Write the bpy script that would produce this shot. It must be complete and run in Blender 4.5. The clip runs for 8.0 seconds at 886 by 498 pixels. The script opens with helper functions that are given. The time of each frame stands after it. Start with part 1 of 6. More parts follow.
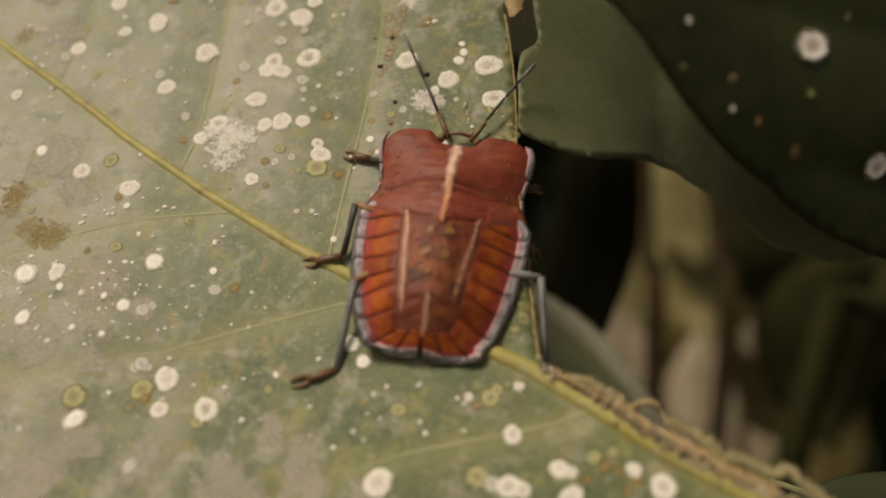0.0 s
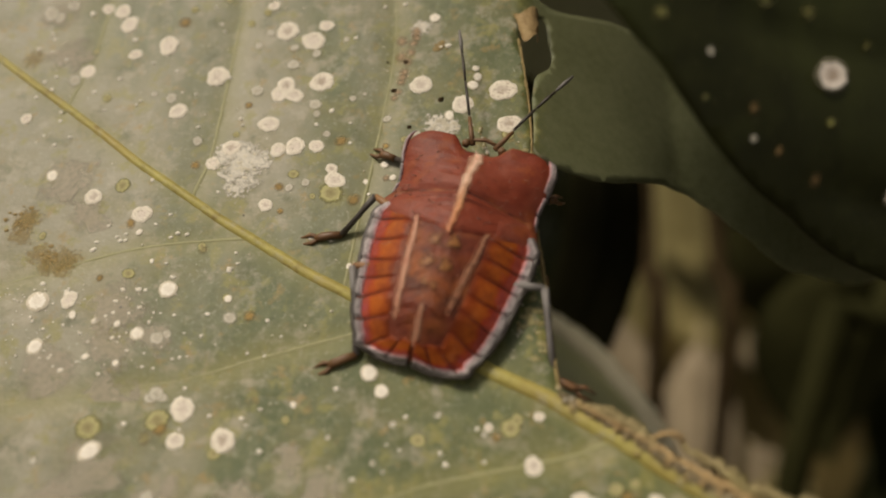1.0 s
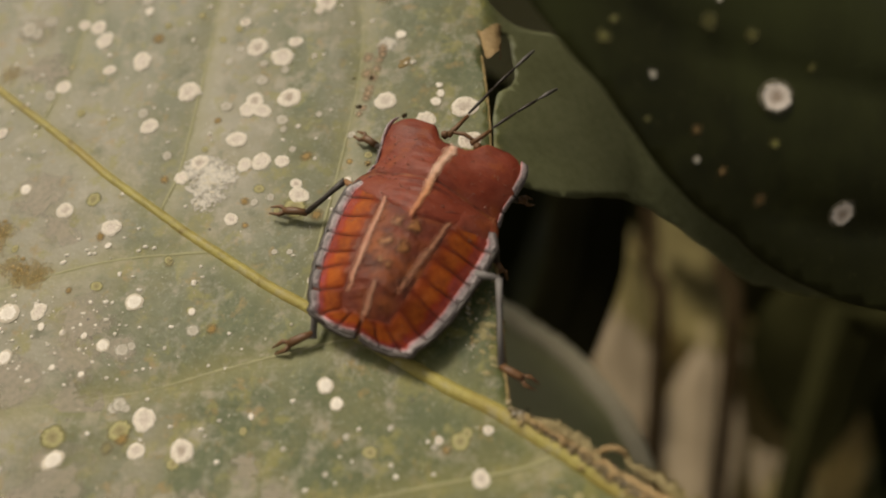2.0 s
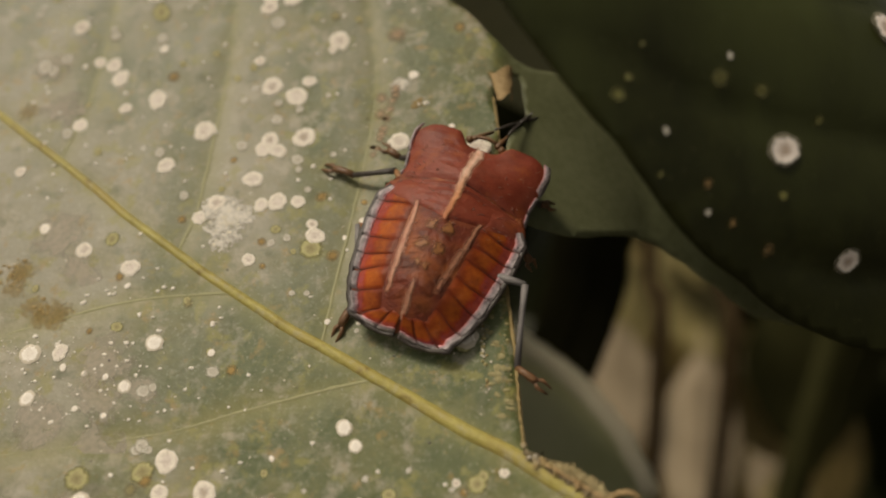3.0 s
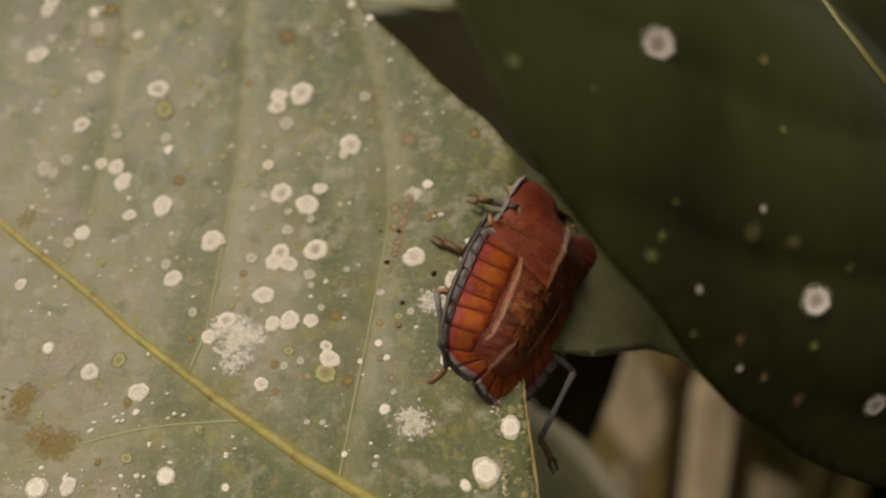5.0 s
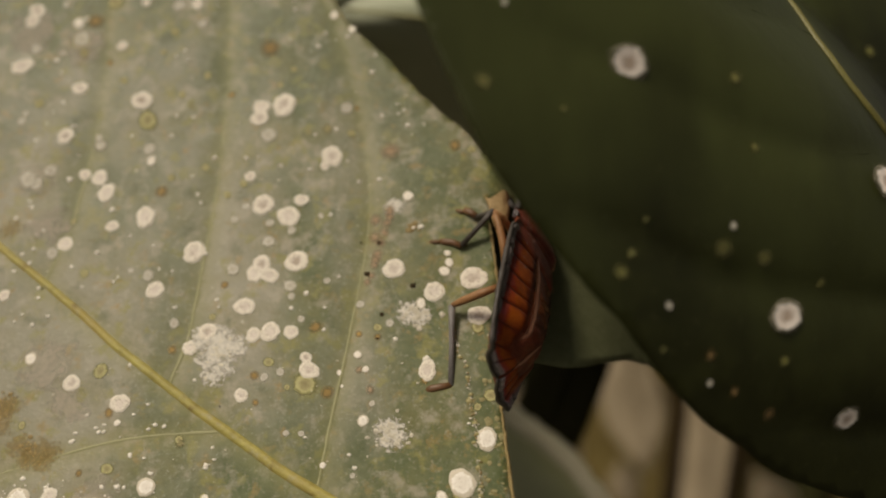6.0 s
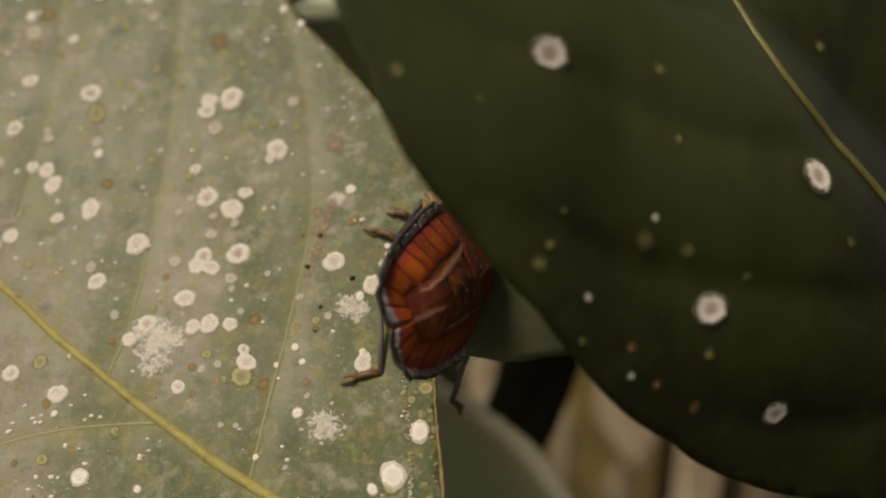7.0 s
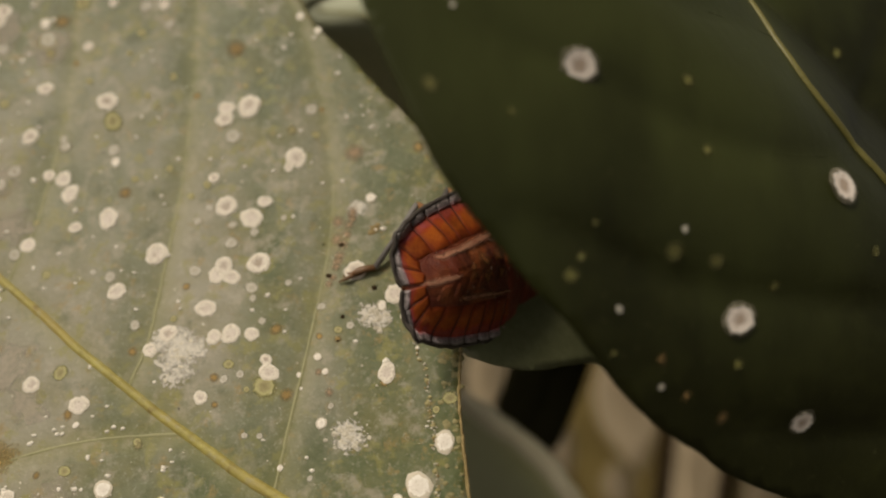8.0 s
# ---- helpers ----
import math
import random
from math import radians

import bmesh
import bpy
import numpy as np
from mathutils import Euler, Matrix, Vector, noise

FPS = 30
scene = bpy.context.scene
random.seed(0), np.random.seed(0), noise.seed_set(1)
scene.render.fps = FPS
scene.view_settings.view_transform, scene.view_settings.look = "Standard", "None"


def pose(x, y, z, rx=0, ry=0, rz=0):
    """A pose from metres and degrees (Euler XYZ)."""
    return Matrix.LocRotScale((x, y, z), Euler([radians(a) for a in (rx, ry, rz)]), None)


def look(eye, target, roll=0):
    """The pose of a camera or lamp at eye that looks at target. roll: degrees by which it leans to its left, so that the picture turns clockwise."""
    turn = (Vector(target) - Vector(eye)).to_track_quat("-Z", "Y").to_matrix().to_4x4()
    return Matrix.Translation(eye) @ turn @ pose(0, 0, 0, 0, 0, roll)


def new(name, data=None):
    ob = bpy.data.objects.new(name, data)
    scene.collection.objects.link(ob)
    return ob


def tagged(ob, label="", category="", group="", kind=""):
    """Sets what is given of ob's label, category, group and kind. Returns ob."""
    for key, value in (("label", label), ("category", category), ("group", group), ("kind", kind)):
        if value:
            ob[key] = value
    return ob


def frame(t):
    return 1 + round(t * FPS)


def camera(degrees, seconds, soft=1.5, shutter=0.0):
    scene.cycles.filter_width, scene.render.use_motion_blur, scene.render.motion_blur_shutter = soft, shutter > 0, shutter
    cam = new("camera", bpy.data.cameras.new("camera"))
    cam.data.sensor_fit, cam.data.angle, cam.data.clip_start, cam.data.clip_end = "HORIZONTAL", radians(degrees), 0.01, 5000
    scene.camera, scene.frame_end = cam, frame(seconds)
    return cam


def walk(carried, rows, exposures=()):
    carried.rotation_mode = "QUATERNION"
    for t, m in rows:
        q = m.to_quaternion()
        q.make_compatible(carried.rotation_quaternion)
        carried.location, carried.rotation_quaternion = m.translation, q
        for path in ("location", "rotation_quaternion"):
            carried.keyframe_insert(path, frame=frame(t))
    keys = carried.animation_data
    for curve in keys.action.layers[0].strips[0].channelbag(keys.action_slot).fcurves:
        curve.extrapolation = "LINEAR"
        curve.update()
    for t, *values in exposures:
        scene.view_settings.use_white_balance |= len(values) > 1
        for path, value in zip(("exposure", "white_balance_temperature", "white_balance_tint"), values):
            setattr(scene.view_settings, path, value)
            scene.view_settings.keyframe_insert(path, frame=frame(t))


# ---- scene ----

from mathutils.geometry import delaunay_2d_cdt

# ------------------------------------------------------------------ camera
cam = camera(57.5, 8.0, soft=2.0)
METRES, EYE, TILT, LEAN, TURN = 0.048, 0.55, -20.0, 0.0, 0.0
ROWS = [
    (0.0, 0.0, 0.0, 0.0, 0.0, 0.0, -0.0),
    (0.5, -0.0782, -0.0264, 0.0587, -0.8, -0.17, 0.19),
    (1.0, -0.04, 0.0072, 0.0349, -0.56, 0.42, 0.11),
    (1.5, 0.0625, -0.0084, 0.0402, 0.35, 0.31, -0.13),
    (3.0, 0.0131, -0.0511, 0.1427, -0.19, -0.02, -0.04),
    (3.5, 0.0369, -0.0045, 0.2225, -0.81, -0.82, -0.2),
    (4.0, -0.0463, 0.0033, 0.3138, -1.59, -1.11, 0.05),
    (4.5, -0.0601, -0.0043, 0.3612, -1.7, -1.1, 0.01),
    (6.0, -0.0154, -0.027, 0.419, -1.6, -1.42, -0.02),
    (6.5, 0.0369, -0.0274, 0.4158, -1.41, -1.4, -0.15),
    (7.0, 0.1096, -0.0285, 0.4026, -1.06, -1.26, -0.3),
    (7.5, 0.073, -0.0303, 0.4172, -1.32, -1.4, -0.2),
    (8.0, 0.0559, -0.0249, 0.4236, -1.59, -1.45, -0.11),
]
BASE = pose(0, 0, EYE, TILT, LEAN, TURN)
walk(cam, [(t, BASE @ pose(METRES * x, METRES * y, METRES * z, 90 + pitch, roll, yaw)) for t, x, y, z, yaw, pitch, roll in ROWS],
     exposures=[(0.0, -0.12, 7250, 9), (1.5, -0.12, 7250, 9), (4.0, -0.23, 7250, 9), (8.0, -0.20, 7250, 9)])
# a close-up lens: shallow focus on the insect
cam.data.dof.use_dof = True
cam.data.dof.focus_distance = 1.39 * METRES
cam.data.dof.aperture_fstop = 12.5

# ------------------------------------------------------------------ light
def sunlight():
    """A soft sun from above and behind the camera, and the sky."""
    way = BASE.to_3x3() @ Vector((0.45, 0.43, -0.78)).normalized()
    world = bpy.data.worlds.new("sky")
    scene.world = world
    world.use_nodes = True
    nodes, links = world.node_tree.nodes, world.node_tree.links
    sky = nodes.new("ShaderNodeTexSky")
    sky.sky_type, sky.sun_disc = "NISHITA", False
    sky.sun_elevation = math.asin(-way.z)
    sky.sun_rotation = math.atan2(-way.x, -way.y)
    sky.air_density, sky.dust_density = 0.8, 4.0
    haze = nodes.new("ShaderNodeHueSaturation")      # a hazy, whitish sky
    haze.inputs["Saturation"].default_value = 0.08
    links.new(sky.outputs[0], haze.inputs["Color"])
    nodes["Background"].inputs["Strength"].default_value = 0.083
    links.new(haze.outputs[0], nodes["Background"].inputs["Color"])
    lamp = bpy.data.lights.new("sun", "SUN")
    lamp.energy, lamp.angle, lamp.color = 2.55, radians(15), (1.0, 0.925, 0.805)
    ob = new("sun", lamp)
    ob.matrix_world = look((0, 0, 5), Vector((0, 0, 5)) + way)


sunlight()

# ------------------------------------------------------------------ materials
def material(name, dark, light, scale, rough=(0.4, 0.6), fine=8.0, bump=0.2, depth=0.0002, spread=0.5, island=0.0, extra=None, gloss=0.5, third=None, sweep=None, salt=None, stains=(), halo=None, flap_tone=None, fold_shades=None):
    """Two tones mixed by noise of a real size (1/scale metres), a finer grain, bump and uneven gloss."""
    m = bpy.data.materials.new(name)
    m.use_nodes = True
    n, l = m.node_tree.nodes, m.node_tree.links
    p = n["Principled BSDF"]
    coord = n.new("ShaderNodeTexCoord")
    big, small = n.new("ShaderNodeTexNoise"), n.new("ShaderNodeTexNoise")
    for tex, sc, det in ((big, scale, 5.0), (small, scale * fine, 3.0)):
        tex.inputs["Scale"].default_value, tex.inputs["Detail"].default_value = sc, det
        tex.inputs["Roughness"].default_value = 0.6
        l.new(coord.outputs["Object"], tex.inputs["Vector"])
    ramp = n.new("ShaderNodeValToRGB")
    ramp.color_ramp.elements[0].position, ramp.color_ramp.elements[1].position = 0.5 - spread / 2, 0.5 + spread / 2
    ramp.color_ramp.elements[0].color, ramp.color_ramp.elements[1].color = (*dark, 1), (*light, 1)
    mix = n.new("ShaderNodeMix")
    mix.data_type = "FLOAT"
    mix.inputs[0].default_value = 0.4
    l.new(big.outputs["Fac"], mix.inputs[2])
    l.new(small.outputs["Fac"], mix.inputs[3])
    l.new(mix.outputs[0], ramp.inputs["Fac"])
    colour = ramp.outputs["Color"]
    if third:
        patch, tone, blend = n.new("ShaderNodeTexNoise"), n.new("ShaderNodeValToRGB"), n.new("ShaderNodeMix")
        patch.inputs["Scale"].default_value, patch.inputs["Detail"].default_value = scale * 0.35, 6.0
        stretch = n.new("ShaderNodeMapping")
        stretch.inputs["Scale"].default_value = (1.7, 0.6, 0.6) if sweep else (1, 1, 1)
        l.new(coord.outputs["Object"], stretch.inputs["Vector"])
        l.new(stretch.outputs[0], patch.inputs["Vector"])
        tone.color_ramp.elements[0].position, tone.color_ramp.elements[1].position = 0.46, 0.64
        if sweep:      # a tone that grows along the leaf: share, steepness, slant and start
            split, along, add = n.new("ShaderNodeSeparateXYZ"), n.new("ShaderNodeMath"), n.new("ShaderNodeMath")
            span = n.new("ShaderNodeMapRange")
            l.new(coord.outputs["Object"], split.inputs[0])
            along.operation, along.inputs[1].default_value = "MULTIPLY_ADD", sweep[2]
            l.new(split.outputs[0], along.inputs[0])
            l.new(split.outputs[2], along.inputs[2])
            span.inputs[1].default_value, span.inputs[2].default_value = sweep[3], sweep[3] + 1 / sweep[1]
            span.inputs[3].default_value, span.inputs[4].default_value = -sweep[0] / 2, sweep[0] / 2
            l.new(along.outputs[0], span.inputs[0])
            thin, less = n.new("ShaderNodeMapRange"), n.new("ShaderNodeMath")      # the pale tone fades again higher up: sheen put into the colour
            thin.inputs[1].default_value, thin.inputs[2].default_value, thin.inputs[4].default_value = (*sweep[4:6], sweep[6]) if len(sweep) > 4 else (8, 9, 0)
            l.new(split.outputs[2], thin.inputs[0])
            less.operation = "SUBTRACT"
            l.new(patch.outputs["Fac"], less.inputs[0])
            l.new(thin.outputs[0], less.inputs[1])
            l.new(less.outputs[0], add.inputs[0])
            l.new(span.outputs[0], add.inputs[1])
            l.new(add.outputs[0], tone.inputs["Fac"])
        else:
            l.new(patch.outputs["Fac"], tone.inputs["Fac"])
        blend.data_type = "RGBA"
        l.new(tone.outputs["Color"], blend.inputs[0])
        l.new(colour, blend.inputs[6])
        blend.inputs[7].default_value = (*third, 1)
        colour = blend.outputs[2]
    for tone_at, size, lo, hi, share in stains:      # blurred stains of another colour
        blot, cut, soak = n.new("ShaderNodeTexNoise"), n.new("ShaderNodeMapRange"), n.new("ShaderNodeMix")
        blot.inputs["Scale"].default_value, blot.inputs["Detail"].default_value, blot.inputs["Roughness"].default_value = size, 5.0, 0.65
        l.new(coord.outputs["Object"], blot.inputs["Vector"])
        l.new(blot.outputs["Fac"], cut.inputs[0])
        cut.inputs[1].default_value, cut.inputs[2].default_value, cut.inputs[4].default_value = lo, hi, share
        soak.data_type = "RGBA"
        l.new(cut.outputs[0], soak.inputs[0])
        l.new(colour, soak.inputs[6])
        soak.inputs[7].default_value = (*tone_at, 1)
        colour = soak.outputs[2]
    if halo:      # yellowing along the veins
        near, part_of, yellow = n.new("ShaderNodeAttribute"), n.new("ShaderNodeMath"), n.new("ShaderNodeMix")
        near.attribute_name = "vein_near"
        part_of.operation, part_of.inputs[1].default_value, yellow.data_type = "MULTIPLY", 0.55, "RGBA"
        l.new(near.outputs["Fac"], part_of.inputs[0])
        l.new(part_of.outputs[0], yellow.inputs[0])
        l.new(colour, yellow.inputs[6])
        yellow.inputs[7].default_value = (*halo, 1)
        colour = yellow.outputs[2]
    if fold_shades:      # fold shading beside the side veins: one side painted paler, the other darker
        side = n.new("ShaderNodeAttribute")
        side.attribute_name = "band"
        for lo, hi, tone_at in ((0.0, 1.0, fold_shades[0]), (0.0, -1.0, fold_shades[1])):
            much, times, lay = n.new("ShaderNodeMapRange"), n.new("ShaderNodeMath"), n.new("ShaderNodeMix")
            much.inputs[1].default_value, much.inputs[2].default_value, much.inputs[4].default_value = lo, hi, tone_at[1]
            times.operation, lay.data_type = "MULTIPLY", "RGBA"
            l.new(side.outputs["Fac"], much.inputs[0])
            l.new(much.outputs[0], times.inputs[0])
            l.new(big.outputs["Fac"], times.inputs[1])
            l.new(times.outputs[0], lay.inputs[0])
            l.new(colour, lay.inputs[6])
            lay.inputs[7].default_value = (*tone_at[0], 1)
            colour = lay.outputs[2]
    if salt:      # fine pale grains of dust
        grain, cut, sprinkle = n.new("ShaderNodeTexNoise"), n.new("ShaderNodeMapRange"), n.new("ShaderNodeMix")
        grain.inputs["Scale"].default_value, grain.inputs["Detail"].default_value, grain.inputs["Roughness"].default_value = 2600, 4.0, 0.7
        l.new(coord.outputs["Object"], grain.inputs["Vector"])
        l.new(grain.outputs["Fac"], cut.inputs[0])
        cut.inputs[1].default_value, cut.inputs[2].default_value, cut.inputs[4].default_value = 0.56, 0.70, 0.38
        sprinkle.data_type = "RGBA"
        l.new(cut.outputs[0], sprinkle.inputs[0])
        l.new(colour, sprinkle.inputs[6])
        sprinkle.inputs[7].default_value = (*salt, 1)
        colour = sprinkle.outputs[2]
    if flap_tone:      # a paler grey-green tone over the folded flap
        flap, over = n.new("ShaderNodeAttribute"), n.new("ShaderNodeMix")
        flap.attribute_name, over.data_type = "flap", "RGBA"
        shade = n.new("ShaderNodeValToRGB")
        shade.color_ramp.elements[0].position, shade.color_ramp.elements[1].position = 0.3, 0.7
        shade.color_ramp.elements[0].color, shade.color_ramp.elements[1].color = (*flap_tone[0], 1), (*flap_tone[1], 1)
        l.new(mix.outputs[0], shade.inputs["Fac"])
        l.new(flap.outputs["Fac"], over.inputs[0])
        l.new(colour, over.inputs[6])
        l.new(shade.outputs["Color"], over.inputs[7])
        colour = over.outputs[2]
    if island:
        info, hsv = n.new("ShaderNodeObjectInfo"), n.new("ShaderNodeHueSaturation")
        span = n.new("ShaderNodeMapRange")
        span.inputs[3].default_value, span.inputs[4].default_value = 1 - island, 1 + island
        l.new(info.outputs["Random"], span.inputs[0])
        l.new(span.outputs[0], hsv.inputs["Value"])
        l.new(colour, hsv.inputs["Color"])
        colour = hsv.outputs["Color"]
    l.new(colour, p.inputs["Base Color"])
    wear = n.new("ShaderNodeMapRange")
    wear.inputs[3].default_value, wear.inputs[4].default_value = rough
    l.new(big.outputs["Fac"], wear.inputs[0])
    l.new(wear.outputs[0], p.inputs["Roughness"])
    p.inputs["Specular IOR Level"].default_value = gloss
    relief = n.new("ShaderNodeBump")
    relief.inputs["Strength"].default_value, relief.inputs["Distance"].default_value = bump, depth
    l.new(small.outputs["Fac"], relief.inputs["Height"])
    l.new(relief.outputs[0], p.inputs["Normal"])
    return m


M = {
    # sweep: dust, plus the sheen of the upper left, as a paler tone
    "leaf": material("dusty_leaf", (0.049, 0.069, 0.018), (0.143, 0.155, 0.071), 170, (0.42, 0.58), 8, 0.3, third=(0.264, 0.243, 0.176), spread=0.42, gloss=0.28, sweep=(0.40, 18.0, -1.2, 0.0545, 0.030, 0.054, 0.31), salt=(0.42, 0.39, 0.31), stains=(((0.190, 0.163, 0.058), 210, 0.47, 0.65, 0.45), ((0.37, 0.325, 0.25), 430, 0.52, 0.66, 0.65), ((0.29, 0.190, 0.06), 620, 0.58, 0.67, 0.6), ((0.050, 0.066, 0.020), 340, 0.55, 0.70, 0.6), ((0.235, 0.215, 0.062), 480, 0.54, 0.64, 0.7)), halo=(0.235, 0.215, 0.075), flap_tone=((0.112, 0.120, 0.057), (0.178, 0.185, 0.099)), fold_shades=(((0.31, 0.285, 0.205), 0.55), ((0.062, 0.076, 0.024), 0.65))),
    # shade put into a very dark green; upper left paler for sheen
    "shaded_green": material("shaded_green", (0.01056, 0.01126, 0.002024), (0.0198, 0.02112, 0.004224), 90, (0.42, 0.55), 8, 0.25, gloss=0.20, third=(0.041, 0.047, 0.012), sweep=(0.46, 28.0, -0.4, 0.047), stains=(((0.034, 0.037, 0.009), 120, 0.50, 0.70, 0.6), ((0.055, 0.055, 0.020), 1100, 0.62, 0.72, 0.5))),
    "back_leaf": material("pale_underside", (0.36, 0.385, 0.255), (0.50, 0.515, 0.37), 110, (0.42, 0.55), 8, 0.3, gloss=0.4),
    "under_leaf": material("grey_green_leaf", (0.190, 0.203, 0.080), (0.320, 0.320, 0.158), 110, (0.42, 0.55), 8, 0.3, gloss=0.3, third=(0.32, 0.31, 0.18)),
    # the highlight on the rolled margin, put into a pale colour
    "lit_margin": material("lit_margin", (0.43, 0.385, 0.265), (0.57, 0.515, 0.37), 110, (0.5, 0.65), 8, 0.3, gloss=0.3),
    "green_leaf": material("green_leaf", (0.026, 0.032, 0.012), (0.05, 0.056, 0.022), 110, (0.4, 0.55), 8, 0.3, gloss=0.35),
    # the shrub's inner shade, put into the colour of leaves and a stem
    "shrub_shade": material("shrub_shade", (0.020, 0.020, 0.008), (0.036, 0.034, 0.013), 110, (0.8, 0.9), 8, 0.3, gloss=0.0),
    # deep shade put into a nearly black leaf colour
    "shade_black": material("deep_shade_leaf", (0.009, 0.0088, 0.0038), (0.018, 0.0162, 0.0078), 110, (0.8, 0.9), 8, 0.3, gloss=0.0),
    "vein": material("vein", (0.250, 0.205, 0.050), (0.46, 0.395, 0.110), 500, (0.5, 0.7), 4, 0.6, 0.00015, third=(0.33, 0.255, 0.065), spread=0.45, stains=(((0.17, 0.11, 0.035), 420, 0.58, 0.68, 0.8), ((0.36, 0.33, 0.21), 700, 0.54, 0.66, 0.6))),
    "faint_vein": material("faint_vein", (0.205, 0.198, 0.082), (0.31, 0.292, 0.145), 600, (0.5, 0.65), 5, 0.3, 0.0001),
    "dark_vein": material("dark_vein", (0.098, 0.086, 0.016), (0.165, 0.145, 0.036), 500, (0.45, 0.6), 6, 0.3, 0.0001),
    "crust": material("torn_crust", (0.065, 0.038, 0.015), (0.50, 0.40, 0.24), 800, (0.7, 0.9), 5, 1.0, 0.0005, third=(0.27, 0.195, 0.085), spread=0.24),
    "pale_strip": material("torn_strip", (0.16, 0.108, 0.040), (0.50, 0.41, 0.21), 1300, (0.6, 0.8), 4, 1.0, 0.0003, third=(0.30, 0.245, 0.10), spread=0.30),
    "dry": material("dry_edge", (0.21, 0.12, 0.045), (0.52, 0.37, 0.18), 700, (0.6, 0.8), 5, 0.6, 0.0002),
    "white": material("white_dust", (0.60, 0.54, 0.45), (0.86, 0.80, 0.71), 1200, (0.7, 0.9), 4, 0.3, 0.00005),
    "cream_spot": material("cream_spot", (0.44, 0.38, 0.28), (0.76, 0.70, 0.58), 2200, (0.7, 0.9), 3, 0.8, 0.00012, spread=0.35, island=0.15),
    "yellow_spot": material("yellow_spot", (0.20, 0.170, 0.062), (0.33, 0.285, 0.14), 1100, (0.6, 0.8), 4, 0.5, 0.0001, spread=0.4, island=0.2),
    # stains: their grain is set in radii of the stain
    "ochre_stain": material("ochre_stain", (0.26, 0.155, 0.040), (0.38, 0.255, 0.080), 5, (0.6, 0.8), 4, 0.3, 0.0001, spread=0.4, island=0.2),
    "rust_stain": material("rust_stain", (0.30, 0.19, 0.10), (0.42, 0.30, 0.19), 5, (0.6, 0.8), 4, 0.3, 0.0001, spread=0.4),
    "yellow_stain": material("yellow_stain", (0.20, 0.165, 0.058), (0.36, 0.31, 0.15), 5, (0.6, 0.8), 4, 0.3, 0.0001, spread=0.4, island=0.15),
    "brown_stain": material("brown_stain", (0.15, 0.08, 0.022), (0.30, 0.195, 0.075), 5, (0.6, 0.8), 4, 0.3, 0.0001, spread=0.4, island=0.15),
    "olive_spot": material("olive_spot", (0.09, 0.088, 0.018), (0.17, 0.155, 0.042), 5, (0.6, 0.8), 4, 0.5, 0.0001, island=0.2),
    "brown_spot": material("brown_spot", (0.17, 0.11, 0.036), (0.36, 0.27, 0.12), 700, (0.7, 0.9), 4, 0.6, 0.0001),
    "twig": material("twig", (0.020, 0.0125, 0.005), (0.048, 0.031, 0.013), 200, (0.8, 0.95), 5, 0.6, 0.0005, gloss=0.1),
    "dead": material("dead_leaf", (0.22, 0.1672, 0.1012), (0.3696, 0.2948, 0.198), 60, (0.6, 0.8), 6, 0.4, 0.0004, island=0.22, stains=(((0.13, 0.094, 0.045), 45, 0.54, 0.68, 0.6), ((0.26, 0.21, 0.10), 70, 0.55, 0.68, 0.5))),
    "brown_leaf": material("brown_leaf", (0.075, 0.053, 0.016), (0.15, 0.11, 0.036), 60, (0.6, 0.8), 6, 0.4, 0.0004, island=0.2, gloss=0.2),
    "olive": material("olive_leaf", (0.1748, 0.1426, 0.05336), (0.2944, 0.2438, 0.1104), 90, (0.5, 0.7), 6, 0.5, 0.0004, gloss=0.2, island=0.2, stains=(((0.09, 0.066, 0.026), 60, 0.52, 0.66, 0.6),)),
    "soil": material("soil", (0.02, 0.016, 0.009), (0.06, 0.048, 0.028), 25, (0.8, 0.95), 9, 0.8, 0.004, third=(0.09, 0.075, 0.045)),
    # the insect
    "shell": material("red_shell", (0.070, 0.0115, 0.006), (0.215, 0.040, 0.014), 900, (0.40, 0.58), 5, 1.0, 0.00012, third=(0.26, 0.070, 0.018), spread=0.40, gloss=0.4, stains=(((0.052, 0.009, 0.005), 380, 0.52, 0.66, 0.8),)),
    "thorax": material("thorax_shell", (0.120, 0.019, 0.009), (0.260, 0.050, 0.024), 800, (0.40, 0.56), 6, 0.6, 0.00010, third=(0.235, 0.054, 0.030), spread=0.45, gloss=0.3, stains=(((0.34, 0.115, 0.075), 330, 0.54, 0.78, 0.5), ((0.075, 0.014, 0.007), 300, 0.54, 0.74, 0.6), ((0.30, 0.075, 0.016), 420, 0.54, 0.70, 0.6))),
    "orange": material("orange_cell", (0.190, 0.030, 0.008), (0.44, 0.125, 0.017), 1300, (0.40, 0.58), 3, 0.5, 0.00006, spread=0.5, island=0.25, gloss=0.2, stains=(((0.30, 0.10, 0.055), 620, 0.56, 0.70, 0.45), ((0.10, 0.016, 0.006), 520, 0.56, 0.70, 0.5))),
    "rim": material("lilac_rim", (0.070, 0.055, 0.056), (0.290, 0.250, 0.246), 1900, (0.50, 0.64), 3, 1.0, 0.00014, spread=0.34, island=0.3, gloss=0.9, stains=(((0.40, 0.355, 0.35), 900, 0.55, 0.68, 0.6), ((0.05, 0.036, 0.034), 700, 0.56, 0.70, 0.6))),
    "furrow": material("furrow", (0.045, 0.010, 0.007), (0.15, 0.030, 0.017), 1200, (0.5, 0.7), 4, 0.5, 0.00005),
    "lint": material("lint", (0.20, 0.10, 0.075), (0.34, 0.22, 0.18), 2500, (0.7, 0.9), 3, 0.3, 0.00003),
